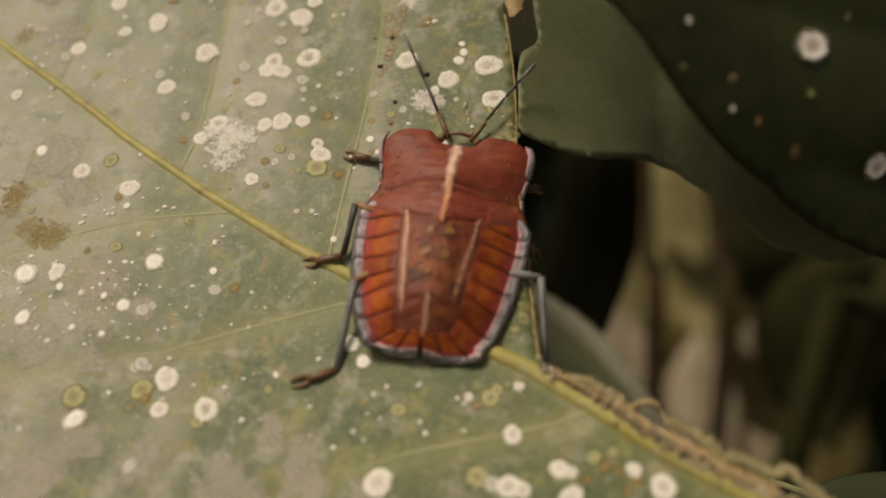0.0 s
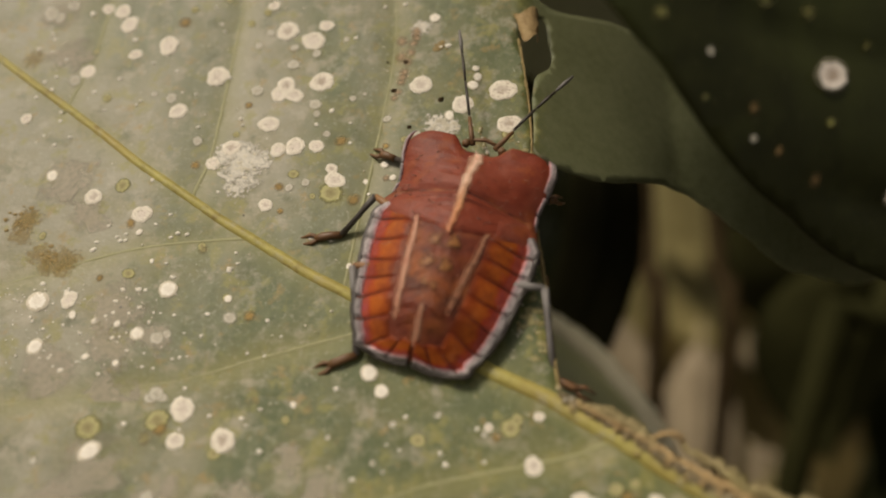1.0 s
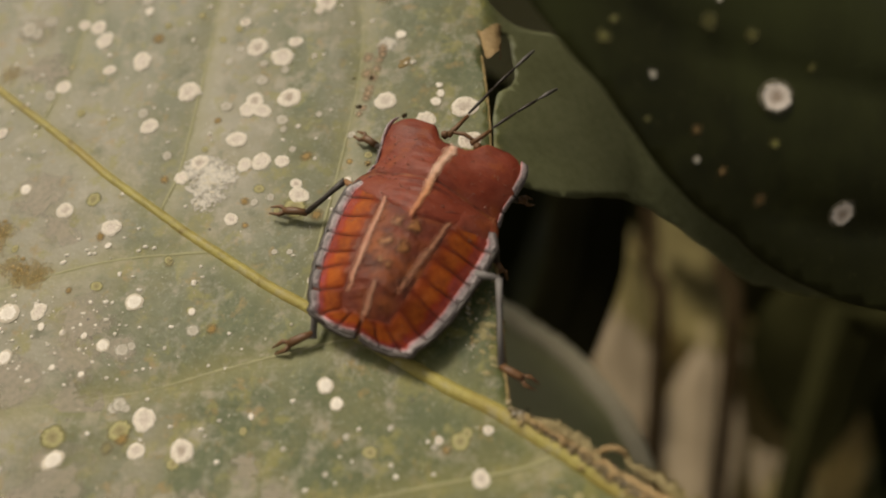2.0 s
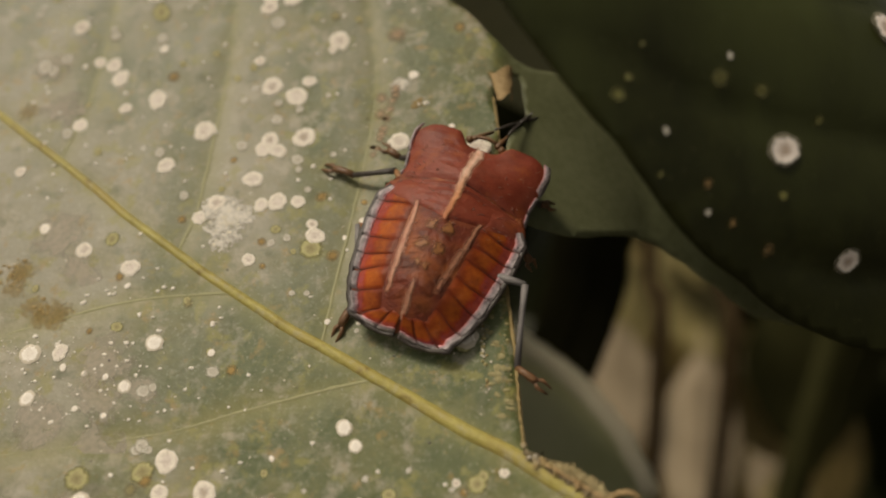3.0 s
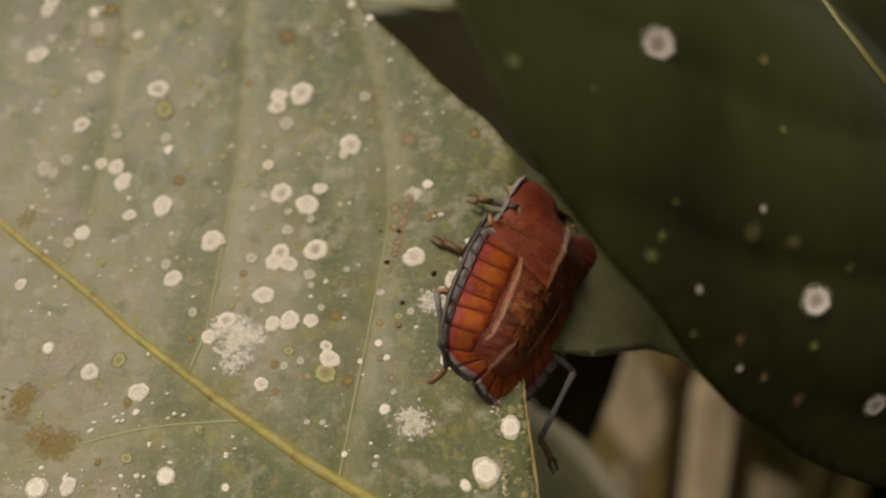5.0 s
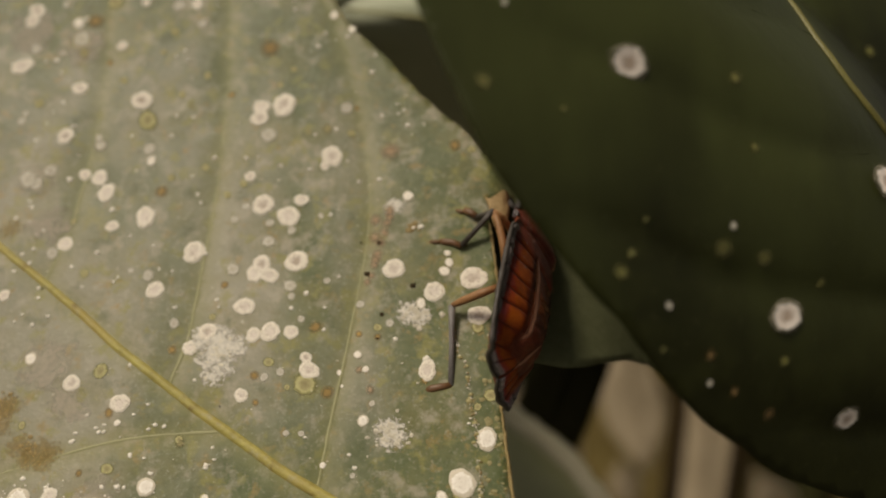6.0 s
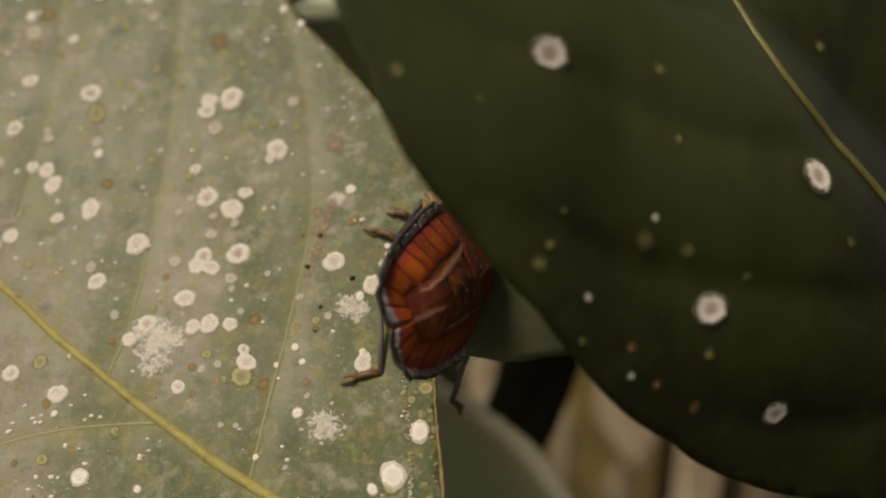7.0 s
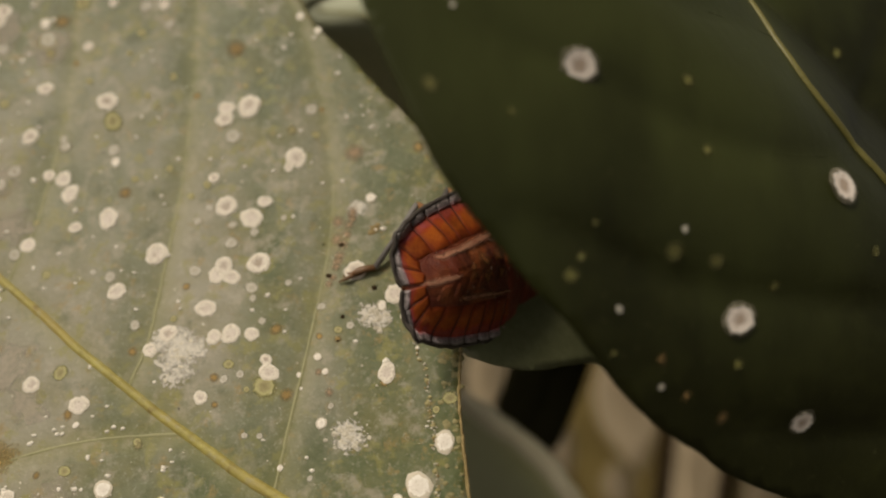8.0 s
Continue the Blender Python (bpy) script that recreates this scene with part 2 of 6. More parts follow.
    "cream": material("cream_stripe", (0.31, 0.095, 0.050), (0.58, 0.32, 0.21), 1500, (0.5, 0.7), 3, 0.6, 0.00005, spread=0.30),
    # darker copy of the cream stripe: the right flank's shade in the colour
    "shaded_cream": material("shaded_stripe", (0.25, 0.070, 0.034), (0.50, 0.26, 0.16), 1500, (0.5, 0.7), 3, 0.6, 0.00005, spread=0.28),
    "centre_cream": material("centre_stripe", (0.52, 0.27, 0.17), (0.78, 0.58, 0.47), 1300, (0.45, 0.65), 3, 0.6, 0.00005, spread=0.34),
    "ochre": material("ochre_patch", (0.13, 0.028, 0.010), (0.33, 0.14, 0.035), 1900, (0.5, 0.7), 3, 0.7, 0.00006, spread=0.25),
    "leg": material("dark_leg", (0.022, 0.016, 0.013), (0.075, 0.06, 0.05), 900, (0.4, 0.6), 5, 0.4, 0.00004),
    "grey_leg": material("grey_leg", (0.10, 0.09, 0.085), (0.22, 0.20, 0.19), 900, (0.45, 0.65), 5, 0.4, 0.00004),
    "thigh": material("orange_thigh", (0.16, 0.07, 0.025), (0.36, 0.18, 0.07), 900, (0.4, 0.6), 5, 0.4, 0.00004),
    "foot": material("brown_foot", (0.080, 0.034, 0.012), (0.21, 0.105, 0.045), 900, (0.4, 0.6), 5, 0.4, 0.00004),
}

def chart_tone(m, stops, ragged, cross=None):
    """Pigment that runs across a scale of the shell, from its inner to its outer end: stops of (place, colour)."""
    n, l = m.node_tree.nodes, m.node_tree.links
    coord, split, wave, push, ramp, mix = (n.new(k) for k in ("ShaderNodeTexCoord", "ShaderNodeSeparateXYZ", "ShaderNodeTexNoise", "ShaderNodeMath", "ShaderNodeValToRGB", "ShaderNodeMix"))
    p = n["Principled BSDF"]
    before = p.inputs["Base Color"].links[0].from_socket
    l.new(coord.outputs["UV"], split.inputs[0])
    wave.inputs["Scale"].default_value, wave.inputs["Detail"].default_value = 1500, 3.0
    l.new(coord.outputs["Object"], wave.inputs["Vector"])
    push.operation, push.inputs[1].default_value = "MULTIPLY_ADD", ragged
    l.new(wave.outputs["Fac"], push.inputs[0])
    l.new(split.outputs[1], push.inputs[2])
    while len(ramp.color_ramp.elements) < len(stops):
        ramp.color_ramp.elements.new(0.5)
    for e, (at, c) in zip(ramp.color_ramp.elements, stops):
        e.position, e.color = at + ragged * 0.5, (*c, 1)
    l.new(push.outputs[0], ramp.inputs["Fac"])
    mix.data_type, mix.blend_type = "RGBA", "MULTIPLY"
    mix.inputs[0].default_value = 1.0
    l.new(before, mix.inputs[6])
    l.new(ramp.outputs["Color"], mix.inputs[7])
    last = mix.outputs[2]
    if cross:      # another colour along the two long sides of the scale
        off, size, span, side = (n.new(k) for k in ("ShaderNodeMath", "ShaderNodeMath", "ShaderNodeMapRange", "ShaderNodeMix"))
        off.operation, off.inputs[1].default_value, size.operation, side.data_type = "SUBTRACT", 0.5, "ABSOLUTE", "RGBA"
        l.new(split.outputs[0], off.inputs[0])
        l.new(off.outputs[0], size.inputs[0])
        l.new(size.outputs[0], span.inputs[0])
        span.inputs[1].default_value, span.inputs[2].default_value, span.inputs[4].default_value = cross[0], 0.5, cross[1]
        l.new(span.outputs[0], side.inputs[0])
        l.new(last, side.inputs[6])
        side.inputs[7].default_value = (*cross[2], 1)
        last = side.outputs[2]
    l.new(last, p.inputs["Base Color"])


chart_tone(M["orange"], ((0.02, (0.50, 0.36, 0.5)), (0.18, (0.75, 0.55, 0.6)), (0.38, (1.0, 0.92, 0.9)), (0.60, (1.08, 0.98, 0.8)), (0.78, (1.0, 0.50, 1.3)), (0.95, (0.95, 0.70, 2.9))), 0.45, (0.28, 0.6, (0.15, 0.020, 0.010)))
chart_tone(M["rim"], ((0.0, (2.6, 0.75, 0.70)), (0.20, (1.5, 0.85, 0.95)), (0.50, (1.05, 1.0, 1.05)), (0.82, (1.8, 1.72, 1.68)), (1.0, (0.6, 0.55, 0.55))), 0.45, (0.38, 0.5, (0.034, 0.024, 0.024)))
M["rim"].node_tree.nodes["Principled BSDF"].inputs["IOR"].default_value = 1.65      # a waxy bloom that shines in the sun


def along_tone(m, stops):
    """Pigment that changes along a stripe of the shell."""
    n, l = m.node_tree.nodes, m.node_tree.links
    coord, split, ramp, mix = (n.new(k) for k in ("ShaderNodeTexCoord", "ShaderNodeSeparateXYZ", "ShaderNodeValToRGB", "ShaderNodeMix"))
    p = n["Principled BSDF"]
    before = p.inputs["Base Color"].links[0].from_socket
    l.new(coord.outputs["UV"], split.inputs[0])
    while len(ramp.color_ramp.elements) < len(stops):
        ramp.color_ramp.elements.new(0.5)
    for e, (at, c) in zip(ramp.color_ramp.elements, stops):
        e.position, e.color = at, (*c, 1)
    l.new(split.outputs[0], ramp.inputs["Fac"])
    mix.data_type, mix.blend_type = "RGBA", "MULTIPLY"
    mix.inputs[0].default_value = 1.0
    l.new(before, mix.inputs[6])
    l.new(ramp.outputs["Color"], mix.inputs[7])
    l.new(mix.outputs[2], p.inputs["Base Color"])


def chart_fade(m, across, along, ragged, size=1500):
    """Thin pigment that ends raggedly at the sides of its scale: (start, full) from each side, across and along it."""
    n, l = m.node_tree.nodes, m.node_tree.links
    coord, split, wave = n.new("ShaderNodeTexCoord"), n.new("ShaderNodeSeparateXYZ"), n.new("ShaderNodeTexNoise")
    l.new(coord.outputs["UV"], split.inputs[0])
    wave.inputs["Scale"].default_value, wave.inputs["Detail"].default_value = size, 4.0
    l.new(coord.outputs["Object"], wave.inputs["Vector"])
    total = None
    for axis, reach in ((1, across), (0, along)):
        off, near, push, span = n.new("ShaderNodeMath"), n.new("ShaderNodeMath"), n.new("ShaderNodeMath"), n.new("ShaderNodeMapRange")
        off.operation, off.inputs[1].default_value, near.operation = "SUBTRACT", 0.5, "ABSOLUTE"
        l.new(split.outputs[axis], off.inputs[0])
        l.new(off.outputs[0], near.inputs[0])
        push.operation, push.inputs[1].default_value = "MULTIPLY_ADD", ragged
        l.new(wave.outputs["Fac"], push.inputs[0])
        l.new(near.outputs[0], push.inputs[2])
        span.inputs[1].default_value, span.inputs[2].default_value = 0.5 - reach[1] + ragged * 0.5, 0.5 - reach[0] + ragged * 0.5
        span.inputs[3].default_value, span.inputs[4].default_value = 1.0, 0.0
        l.new(push.outputs[0], span.inputs[0])
        if total is None:
            total = span.outputs[0]
        else:
            times = n.new("ShaderNodeMath")
            times.operation = "MULTIPLY"
            l.new(total, times.inputs[0])
            l.new(span.outputs[0], times.inputs[1])
            total = times.outputs[0]
    l.new(total, n["Principled BSDF"].inputs["Alpha"])


def radial_fade(m, full, gone, ragged):
    """A stain of unit radius that thins out raggedly towards its rim."""
    n, l = m.node_tree.nodes, m.node_tree.links
    coord, size, wave, push, span = (n.new(k) for k in ("ShaderNodeTexCoord", "ShaderNodeVectorMath", "ShaderNodeTexNoise", "ShaderNodeMath", "ShaderNodeMapRange"))
    size.operation = "LENGTH"
    l.new(coord.outputs["Object"], size.inputs[0])
    wave.inputs["Scale"].default_value, wave.inputs["Detail"].default_value = 2.5, 5.0
    l.new(coord.outputs["Object"], wave.inputs["Vector"])
    push.operation, push.inputs[1].default_value = "MULTIPLY_ADD", ragged
    l.new(wave.outputs["Fac"], push.inputs[0])
    l.new(size.outputs["Value"], push.inputs[2])
    span.inputs[1].default_value, span.inputs[2].default_value = full + ragged * 0.5, gone + ragged * 0.5
    span.inputs[3].default_value, span.inputs[4].default_value = 0.85, 0.0
    l.new(push.outputs[0], span.inputs[0])
    l.new(span.outputs[0], n["Principled BSDF"].inputs["Alpha"])


def ring_material(name, stops, fleck, ragged=0.35, flecks=0.75, thin=0.0, pit=None):
    """A scale insect's crust or a fungus spot of unit radius: pigment by the distance from its centre, ragged, with small dark flecks."""
    m = bpy.data.materials.new(name)
    m.use_nodes = True
    n, l = m.node_tree.nodes, m.node_tree.links
    p = n["Principled BSDF"]
    coord, info, off, shift = (n.new(k) for k in ("ShaderNodeTexCoord", "ShaderNodeObjectInfo", "ShaderNodeMath", "ShaderNodeVectorMath"))
    off.operation, off.inputs[1].default_value = "MULTIPLY", 40.0
    l.new(info.outputs["Random"], off.inputs[0])
    l.new(coord.outputs["Object"], shift.inputs[0])
    l.new(off.outputs[0], shift.inputs[1])
    size, wave, push, ramp = (n.new(k) for k in ("ShaderNodeVectorMath", "ShaderNodeTexNoise", "ShaderNodeMath", "ShaderNodeValToRGB"))
    size.operation = "LENGTH"
    l.new(coord.outputs["Object"], size.inputs[0])
    wave.inputs["Scale"].default_value, wave.inputs["Detail"].default_value = 3.2, 5.0
    l.new(shift.outputs[0], wave.inputs["Vector"])
    push.operation, push.inputs[1].default_value = "MULTIPLY_ADD", ragged
    l.new(wave.outputs["Fac"], push.inputs[0])
    l.new(size.outputs["Value"], push.inputs[2])
    while len(ramp.color_ramp.elements) < len(stops):
        ramp.color_ramp.elements.new(0.5)
    for e, (at, c) in zip(ramp.color_ramp.elements, stops):
        e.position, e.color = min(1.0, at + ragged * 0.5), (*c, 1)
    l.new(push.outputs[0], ramp.inputs["Fac"])
    blot, cut, mix = n.new("ShaderNodeTexNoise"), n.new("ShaderNodeMapRange"), n.new("ShaderNodeMix")
    blot.inputs["Scale"].default_value, blot.inputs["Detail"].default_value = 5.5, 4.0
    l.new(shift.outputs[0], blot.inputs["Vector"])
    l.new(blot.outputs["Fac"], cut.inputs[0])
    cut.inputs[1].default_value, cut.inputs[2].default_value, cut.inputs[4].default_value = 0.56, 0.63, flecks
    mix.data_type = "RGBA"
    last = ramp.outputs["Color"]
    if pit:      # a sunken brown centre, deep in some spots and hardly there in others
        span, much, share, dye = n.new("ShaderNodeMapRange"), n.new("ShaderNodeMapRange"), n.new("ShaderNodeMath"), n.new("ShaderNodeMix")
        span.inputs[1].default_value, span.inputs[2].default_value = 0.28 + ragged * 0.5, 0.48 + ragged * 0.5
        span.inputs[3].default_value, span.inputs[4].default_value = 1.0, 0.0
        l.new(push.outputs[0], span.inputs[0])
        much.inputs[1].default_value, much.inputs[2].default_value, much.inputs[4].default_value = 0.25, 1.0, 0.9
        l.new(info.outputs["Random"], much.inputs[0])
        share.operation, dye.data_type = "MULTIPLY", "RGBA"
        l.new(span.outputs[0], share.inputs[0])
        l.new(much.outputs[0], share.inputs[1])
        l.new(share.outputs[0], dye.inputs[0])
        l.new(last, dye.inputs[6])
        dye.inputs[7].default_value = (*pit, 1)
        last = dye.outputs[2]
    l.new(cut.outputs[0], mix.inputs[0])
    l.new(last, mix.inputs[6])
    mix.inputs[7].default_value = (*fleck, 1)
    l.new(mix.outputs[2], p.inputs["Base Color"])
    p.inputs["Roughness"].default_value, p.inputs["Specular IOR Level"].default_value = 0.8, 0.3
    bump = n.new("ShaderNodeBump")
    bump.inputs["Strength"].default_value, bump.inputs["Distance"].default_value = 0.35, 0.0001
    l.new(blot.outputs["Fac"], bump.inputs["Height"])
    l.new(bump.outputs[0], p.inputs["Normal"])
    if thin:
        span = n.new("ShaderNodeMapRange")
        span.inputs[1].default_value, span.inputs[2].default_value = 0.72 + ragged * 0.5, 1.0 + ragged * 0.5
        span.inputs[3].default_value, span.inputs[4].default_value = thin, 0.0
        l.new(push.outputs[0], span.inputs[0])
        l.new(span.outputs[0], p.inputs["Alpha"])
    return m


M["ring_white"] = ring_material("ring_spot_crust", ((0.0, (0.74, 0.655, 0.58)), (0.30, (0.70, 0.615, 0.54)), (0.52, (0.68, 0.60, 0.52)), (0.70, (0.93, 0.87, 0.81)), (0.95, (0.94, 0.88, 0.82)), (1.0, (0.74, 0.67, 0.57))), (0.40, 0.315, 0.235), 0.95, 0.85, pit=(0.34, 0.265, 0.20))
M["disc_white"] = ring_material("disc_spot_crust", ((0.0, (0.86, 0.79, 0.71)), (0.5, (0.78, 0.71, 0.62)), (0.8, (0.92, 0.86, 0.78)), (1.0, (0.62, 0.55, 0.44))), (0.58, 0.50, 0.41), 0.4, 0.65)
M["ring_grey"] = ring_material("grey_spot_crust", ((0.0, (0.66, 0.60, 0.52)), (0.35, (0.56, 0.50, 0.41)), (0.6, (0.80, 0.745, 0.66)), (0.9, (0.72, 0.665, 0.58)), (1.0, (0.55, 0.51, 0.41))), (0.48, 0.41, 0.31), 0.7, 0.6, 0.72)
M["ring_shade"] = ring_material("shade_spot_crust", ((0.0, (0.50, 0.39, 0.30)), (0.25, (0.42, 0.32, 0.25)), (0.48, (0.80, 0.71, 0.64)), (0.88, (0.78, 0.70, 0.63)), (1.0, (0.3, 0.27, 0.2))), (0.48, 0.39, 0.31), 0.4, 0.6, 1.0)
M["yellow_ring"] = ring_material("yellow_ring_stain", ((0.0, (0.24, 0.20, 0.10)), (0.25, (0.30, 0.26, 0.13)), (0.62, (0.46, 0.42, 0.21)), (0.85, (0.42, 0.38, 0.175)), (1.0, (0.28, 0.26, 0.11))), (0.22, 0.17, 0.075), 0.6, 0.5, 0.95)


def film_material(name, tone, much, lace):
    """A thin dusty film of unit radius with holes and a lacy edge."""
    m = bpy.data.materials.new(name)
    m.use_nodes = True
    n, l = m.node_tree.nodes, m.node_tree.links
    p = n["Principled BSDF"]
    coord, info, off, shift, size, wave, edge, cut = (n.new(k) for k in ("ShaderNodeTexCoord", "ShaderNodeObjectInfo", "ShaderNodeMath", "ShaderNodeVectorMath", "ShaderNodeVectorMath", "ShaderNodeTexNoise", "ShaderNodeMath", "ShaderNodeMapRange"))
    off.operation, off.inputs[1].default_value, size.operation = "MULTIPLY", 30.0, "LENGTH"
    l.new(info.outputs["Random"], off.inputs[0])
    l.new(coord.outputs["Object"], shift.inputs[0])
    l.new(off.outputs[0], shift.inputs[1])
    l.new(coord.outputs["Object"], size.inputs[0])
    wave.inputs["Scale"].default_value, wave.inputs["Detail"].default_value, wave.inputs["Roughness"].default_value = lace, 6.0, 0.65
    l.new(shift.outputs[0], wave.inputs["Vector"])
    edge.operation, edge.inputs[1].default_value = "MULTIPLY_ADD", -0.32
    l.new(size.outputs["Value"], edge.inputs[0])
    l.new(wave.outputs["Fac"], edge.inputs[2])
    cut.inputs[1].default_value, cut.inputs[2].default_value, cut.inputs[4].default_value = 0.20, 0.36, much
    l.new(edge.outputs[0], cut.inputs[0])
    l.new(cut.outputs[0], p.inputs["Alpha"])
    grain, ramp = n.new("ShaderNodeTexNoise"), n.new("ShaderNodeValToRGB")
    grain.inputs["Scale"].default_value, grain.inputs["Detail"].default_value = 7.0, 4.0
    l.new(shift.outputs[0], grain.inputs["Vector"])
    ramp.color_ramp.elements[0].position, ramp.color_ramp.elements[1].position = 0.35, 0.65
    ramp.color_ramp.elements[0].color, ramp.color_ramp.elements[1].color = (*(c * 0.78 for c in tone), 1), (*tone, 1)
    l.new(grain.outputs["Fac"], ramp.inputs["Fac"])
    l.new(ramp.outputs["Color"], p.inputs["Base Color"])
    p.inputs["Roughness"].default_value, p.inputs["Specular IOR Level"].default_value = 0.75, 0.3
    return m


M["pale_film"] = film_material("pale_lacy_film", (0.70, 0.645, 0.56), 0.95, 3.4)
M["brown_film"] = film_material("brown_lacy_film", (0.38, 0.265, 0.09), 0.45, 3.0)
M["dust_film"] = film_material("pinkish_dust_film", (0.52, 0.455, 0.36), 0.55, 1.6)
radial_fade(M["yellow_stain"], 0.35, 0.95, 0.6)
radial_fade(M["ochre_stain"], 0.30, 1.0, 0.5)
radial_fade(M["rust_stain"], 0.1, 0.95, 0.7)
radial_fade(M["brown_stain"], 0.15, 0.90, 0.6)
radial_fade(M["olive_spot"], 0.45, 1.0, 0.3)
chart_fade(M["cream"], (0.06, 0.46), (0.0, 0.12), 0.55)
chart_fade(M["shaded_cream"], (0.06, 0.48), (0.0, 0.14), 0.75)
along_tone(M["centre_cream"], ((0.0, (1.05, 1.0, 0.98)), (0.40, (1.0, 0.92, 0.85)), (0.62, (0.95, 0.66, 0.42)), (1.0, (0.62, 0.30, 0.16))))
chart_fade(M["centre_cream"], (0.08, 0.44), (0.0, 0.06), 0.40)
chart_fade(M["ochre"], (0.05, 0.40), (0.05, 0.40), 0.55, 2200)

# ------------------------------------------------------------------ building tools
def world_at(p):
    """A place of the camera's first frame of reference, in lengths of the path, as metres of the world."""
    return BASE @ (Vector(p) * METRES)


def finish(name, verts, faces, mat, parent=None, label="", origin=None, smooth=True):
    """One mesh object from points in world metres."""
    o = Vector(origin) if origin is not None else (parent.matrix_world.translation.copy() if parent else Vector())
    mesh = bpy.data.meshes.new(name)
    mesh.from_pydata([tuple(Vector(v) - o) for v in verts], [], faces)
    mesh.materials.append(mat)
    if smooth:
        mesh.polygons.foreach_set("use_smooth", [True] * len(mesh.polygons))
    mesh.update()
    ob = new(name, mesh)
    if parent:
        ob.parent = parent
        ob.location = o - parent.matrix_world.translation
    else:
        ob.location = o
    if label:
        tagged(ob, label)
    return ob


def thing(name, at, label, category, group=""):
    ob = new(name)
    ob.empty_display_size = 0.005
    ob.location = at
    bpy.context.view_layer.update()
    return tagged(ob, label, category, group)


def spline(points, step, closed=False):
    """A Catmull-Rom line through the points, resampled at about the given step."""
    pts = [Vector(p) for p in points]
    out, n = [], len(pts)
    for i in range(n if closed else n - 1):
        if closed:
            a, b, c, d = pts[i - 1], pts[i], pts[(i + 1) % n], pts[(i + 2) % n]
        else:
            a, b, c, d = pts[max(i - 1, 0)], pts[i], pts[i + 1], pts[min(i + 2, n - 1)]
        k = max(1, round((c - b).length / step))
        for j in range(k):
            t = j / k
            out.append(0.5 * (2 * b + (c - a) * t + (2 * a - 5 * b + 4 * c - d) * t * t + (3 * b - a - 3 * c + d) * t ** 3))
    if not closed:
        out.append(pts[-1])
    return out


def tube(path, radii, sides=8, wobble=0.0, flat=1.0):
    """Points and faces of a round rod along a path; radii are interpolated over its length."""
    pts = [Vector(p) for p in path]
    verts, faces, n = [], [], len(pts)
    side = None
    for i, p in enumerate(pts):
        d = (pts[min(i + 1, n - 1)] - pts[max(i - 1, 0)]).normalized()
        if side is None:
            side = d.orthogonal().normalized()
        side = (side - d * side.dot(d)).normalized()
        up = d.cross(side)
        f = i / (n - 1) * (len(radii) - 1)
        a = min(int(f), len(radii) - 2)
        r = radii[a] + (radii[a + 1] - radii[a]) * (f - a)
        for s in range(sides):
            w = 2 * math.pi * s / sides
            k = r * (1 + wobble * noise.noise(p / max(r, 1e-6) * 0.35 + Vector((s * 0.9, 0, 0))))
            verts.append(p + side * math.cos(w) * k + up * math.sin(w) * k * flat)
    for i in range(n - 1):
        for s in range(sides):
            a, b = i * sides + s, i * sides + (s + 1) % sides
            faces.append((a, b, b + sides, a + sides))
    faces.append(tuple(reversed(range(sides))))
    faces.append(tuple(range((n - 1) * sides, n * sides)))
    return verts, faces


def blade(parent, name, outline, surface, mat, step=0.02, thick=0.006, margin=0.004, veins=(), label="", ripple=0.003, fold_shades=()):
    """A leaf blade: outline in (x, z), relief from surface(x, z), yellowing near the veins."""
    rim = spline([(x, z, 0) for x, z in outline], step * 0.8, True)
    rim = [Vector((p.x + margin * noise.noise(p * 22), p.y + margin * noise.noise(p * 22 + Vector((5, 3, 1))))) for p in rim]
    xs, zs = [p.x for p in rim], [p.y for p in rim]
    inner = []
    z, row = min(zs), 0
    while z < max(zs):
        x = min(xs) + (row % 2) * step / 2
        while x < max(xs):
            inner.append(Vector((x, z)))
            x += step
        z, row = z + step * 0.87, row + 1
    # keep inner points off the rim
    rim_np = np.array([(p.x, p.y) for p in rim])
    inner = [p for p in inner if np.min(np.abs(rim_np[:, 0] - p.x) + np.abs(rim_np[:, 1] - p.y)) > step * 0.45]
    n = len(rim)
    points, _, tris, *_ = delaunay_2d_cdt(rim + inner, [], [list(range(n))], 1, 1e-6)
    lines = [np.array([(q.x, q.y) for q in spline([(a, b, 0) for a, b in v], 0.02)]) for v in veins]
    top, near = [], []
    for p in points:
        y = surface(p.x, p.y) + ripple * (noise.noise(Vector((p.x * 6, p.y * 6, 1.7))) + 0.4 * noise.noise(Vector((p.x * 17, p.y * 17, 4.1))))
        if lines:
            d = min(np.min(np.hypot(v[:, 0] - p.x, v[:, 1] - p.y)) for v in lines)
        top.append((p.x, y, p.y))
        near.append(math.exp(-(d / 0.022) ** 2) if lines else 0.0)
    count = len(top)
    verts = [world_at(p) for p in top] + [world_at((p[0], p[1] + thick, p[2])) for p in top]
    faces, edges = [], {}
    for t in tris:
        t = list(t)
        # faces look at the camera's side (towards -y)
        a, b, c = (Vector((top[i][0], top[i][2])) for i in t)
        if (b - a).cross(c - a) < 0:
            t.reverse()
        faces.append(tuple(t))
        faces.append(tuple(i + count for i in reversed(t)))
        for i in range(3):
            e = (t[i], t[(i + 1) % 3])
            edges[e] = True
    for a, b in list(edges):
        if (b, a) not in edges:
            faces.append((b, a, a + count, b + count))
    ob = finish(name, verts, faces, mat, parent, label)
    if len(ob.data.vertices) == 2 * count:
        ob.data.attributes.new("vein_near", "FLOAT", "POINT").data.foreach_set("value", near + near)
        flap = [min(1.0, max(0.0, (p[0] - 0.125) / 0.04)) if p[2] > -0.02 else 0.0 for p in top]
        # which side of a side vein, for the painted fold shading
        if fold_shades:
            value = np.zeros(count)
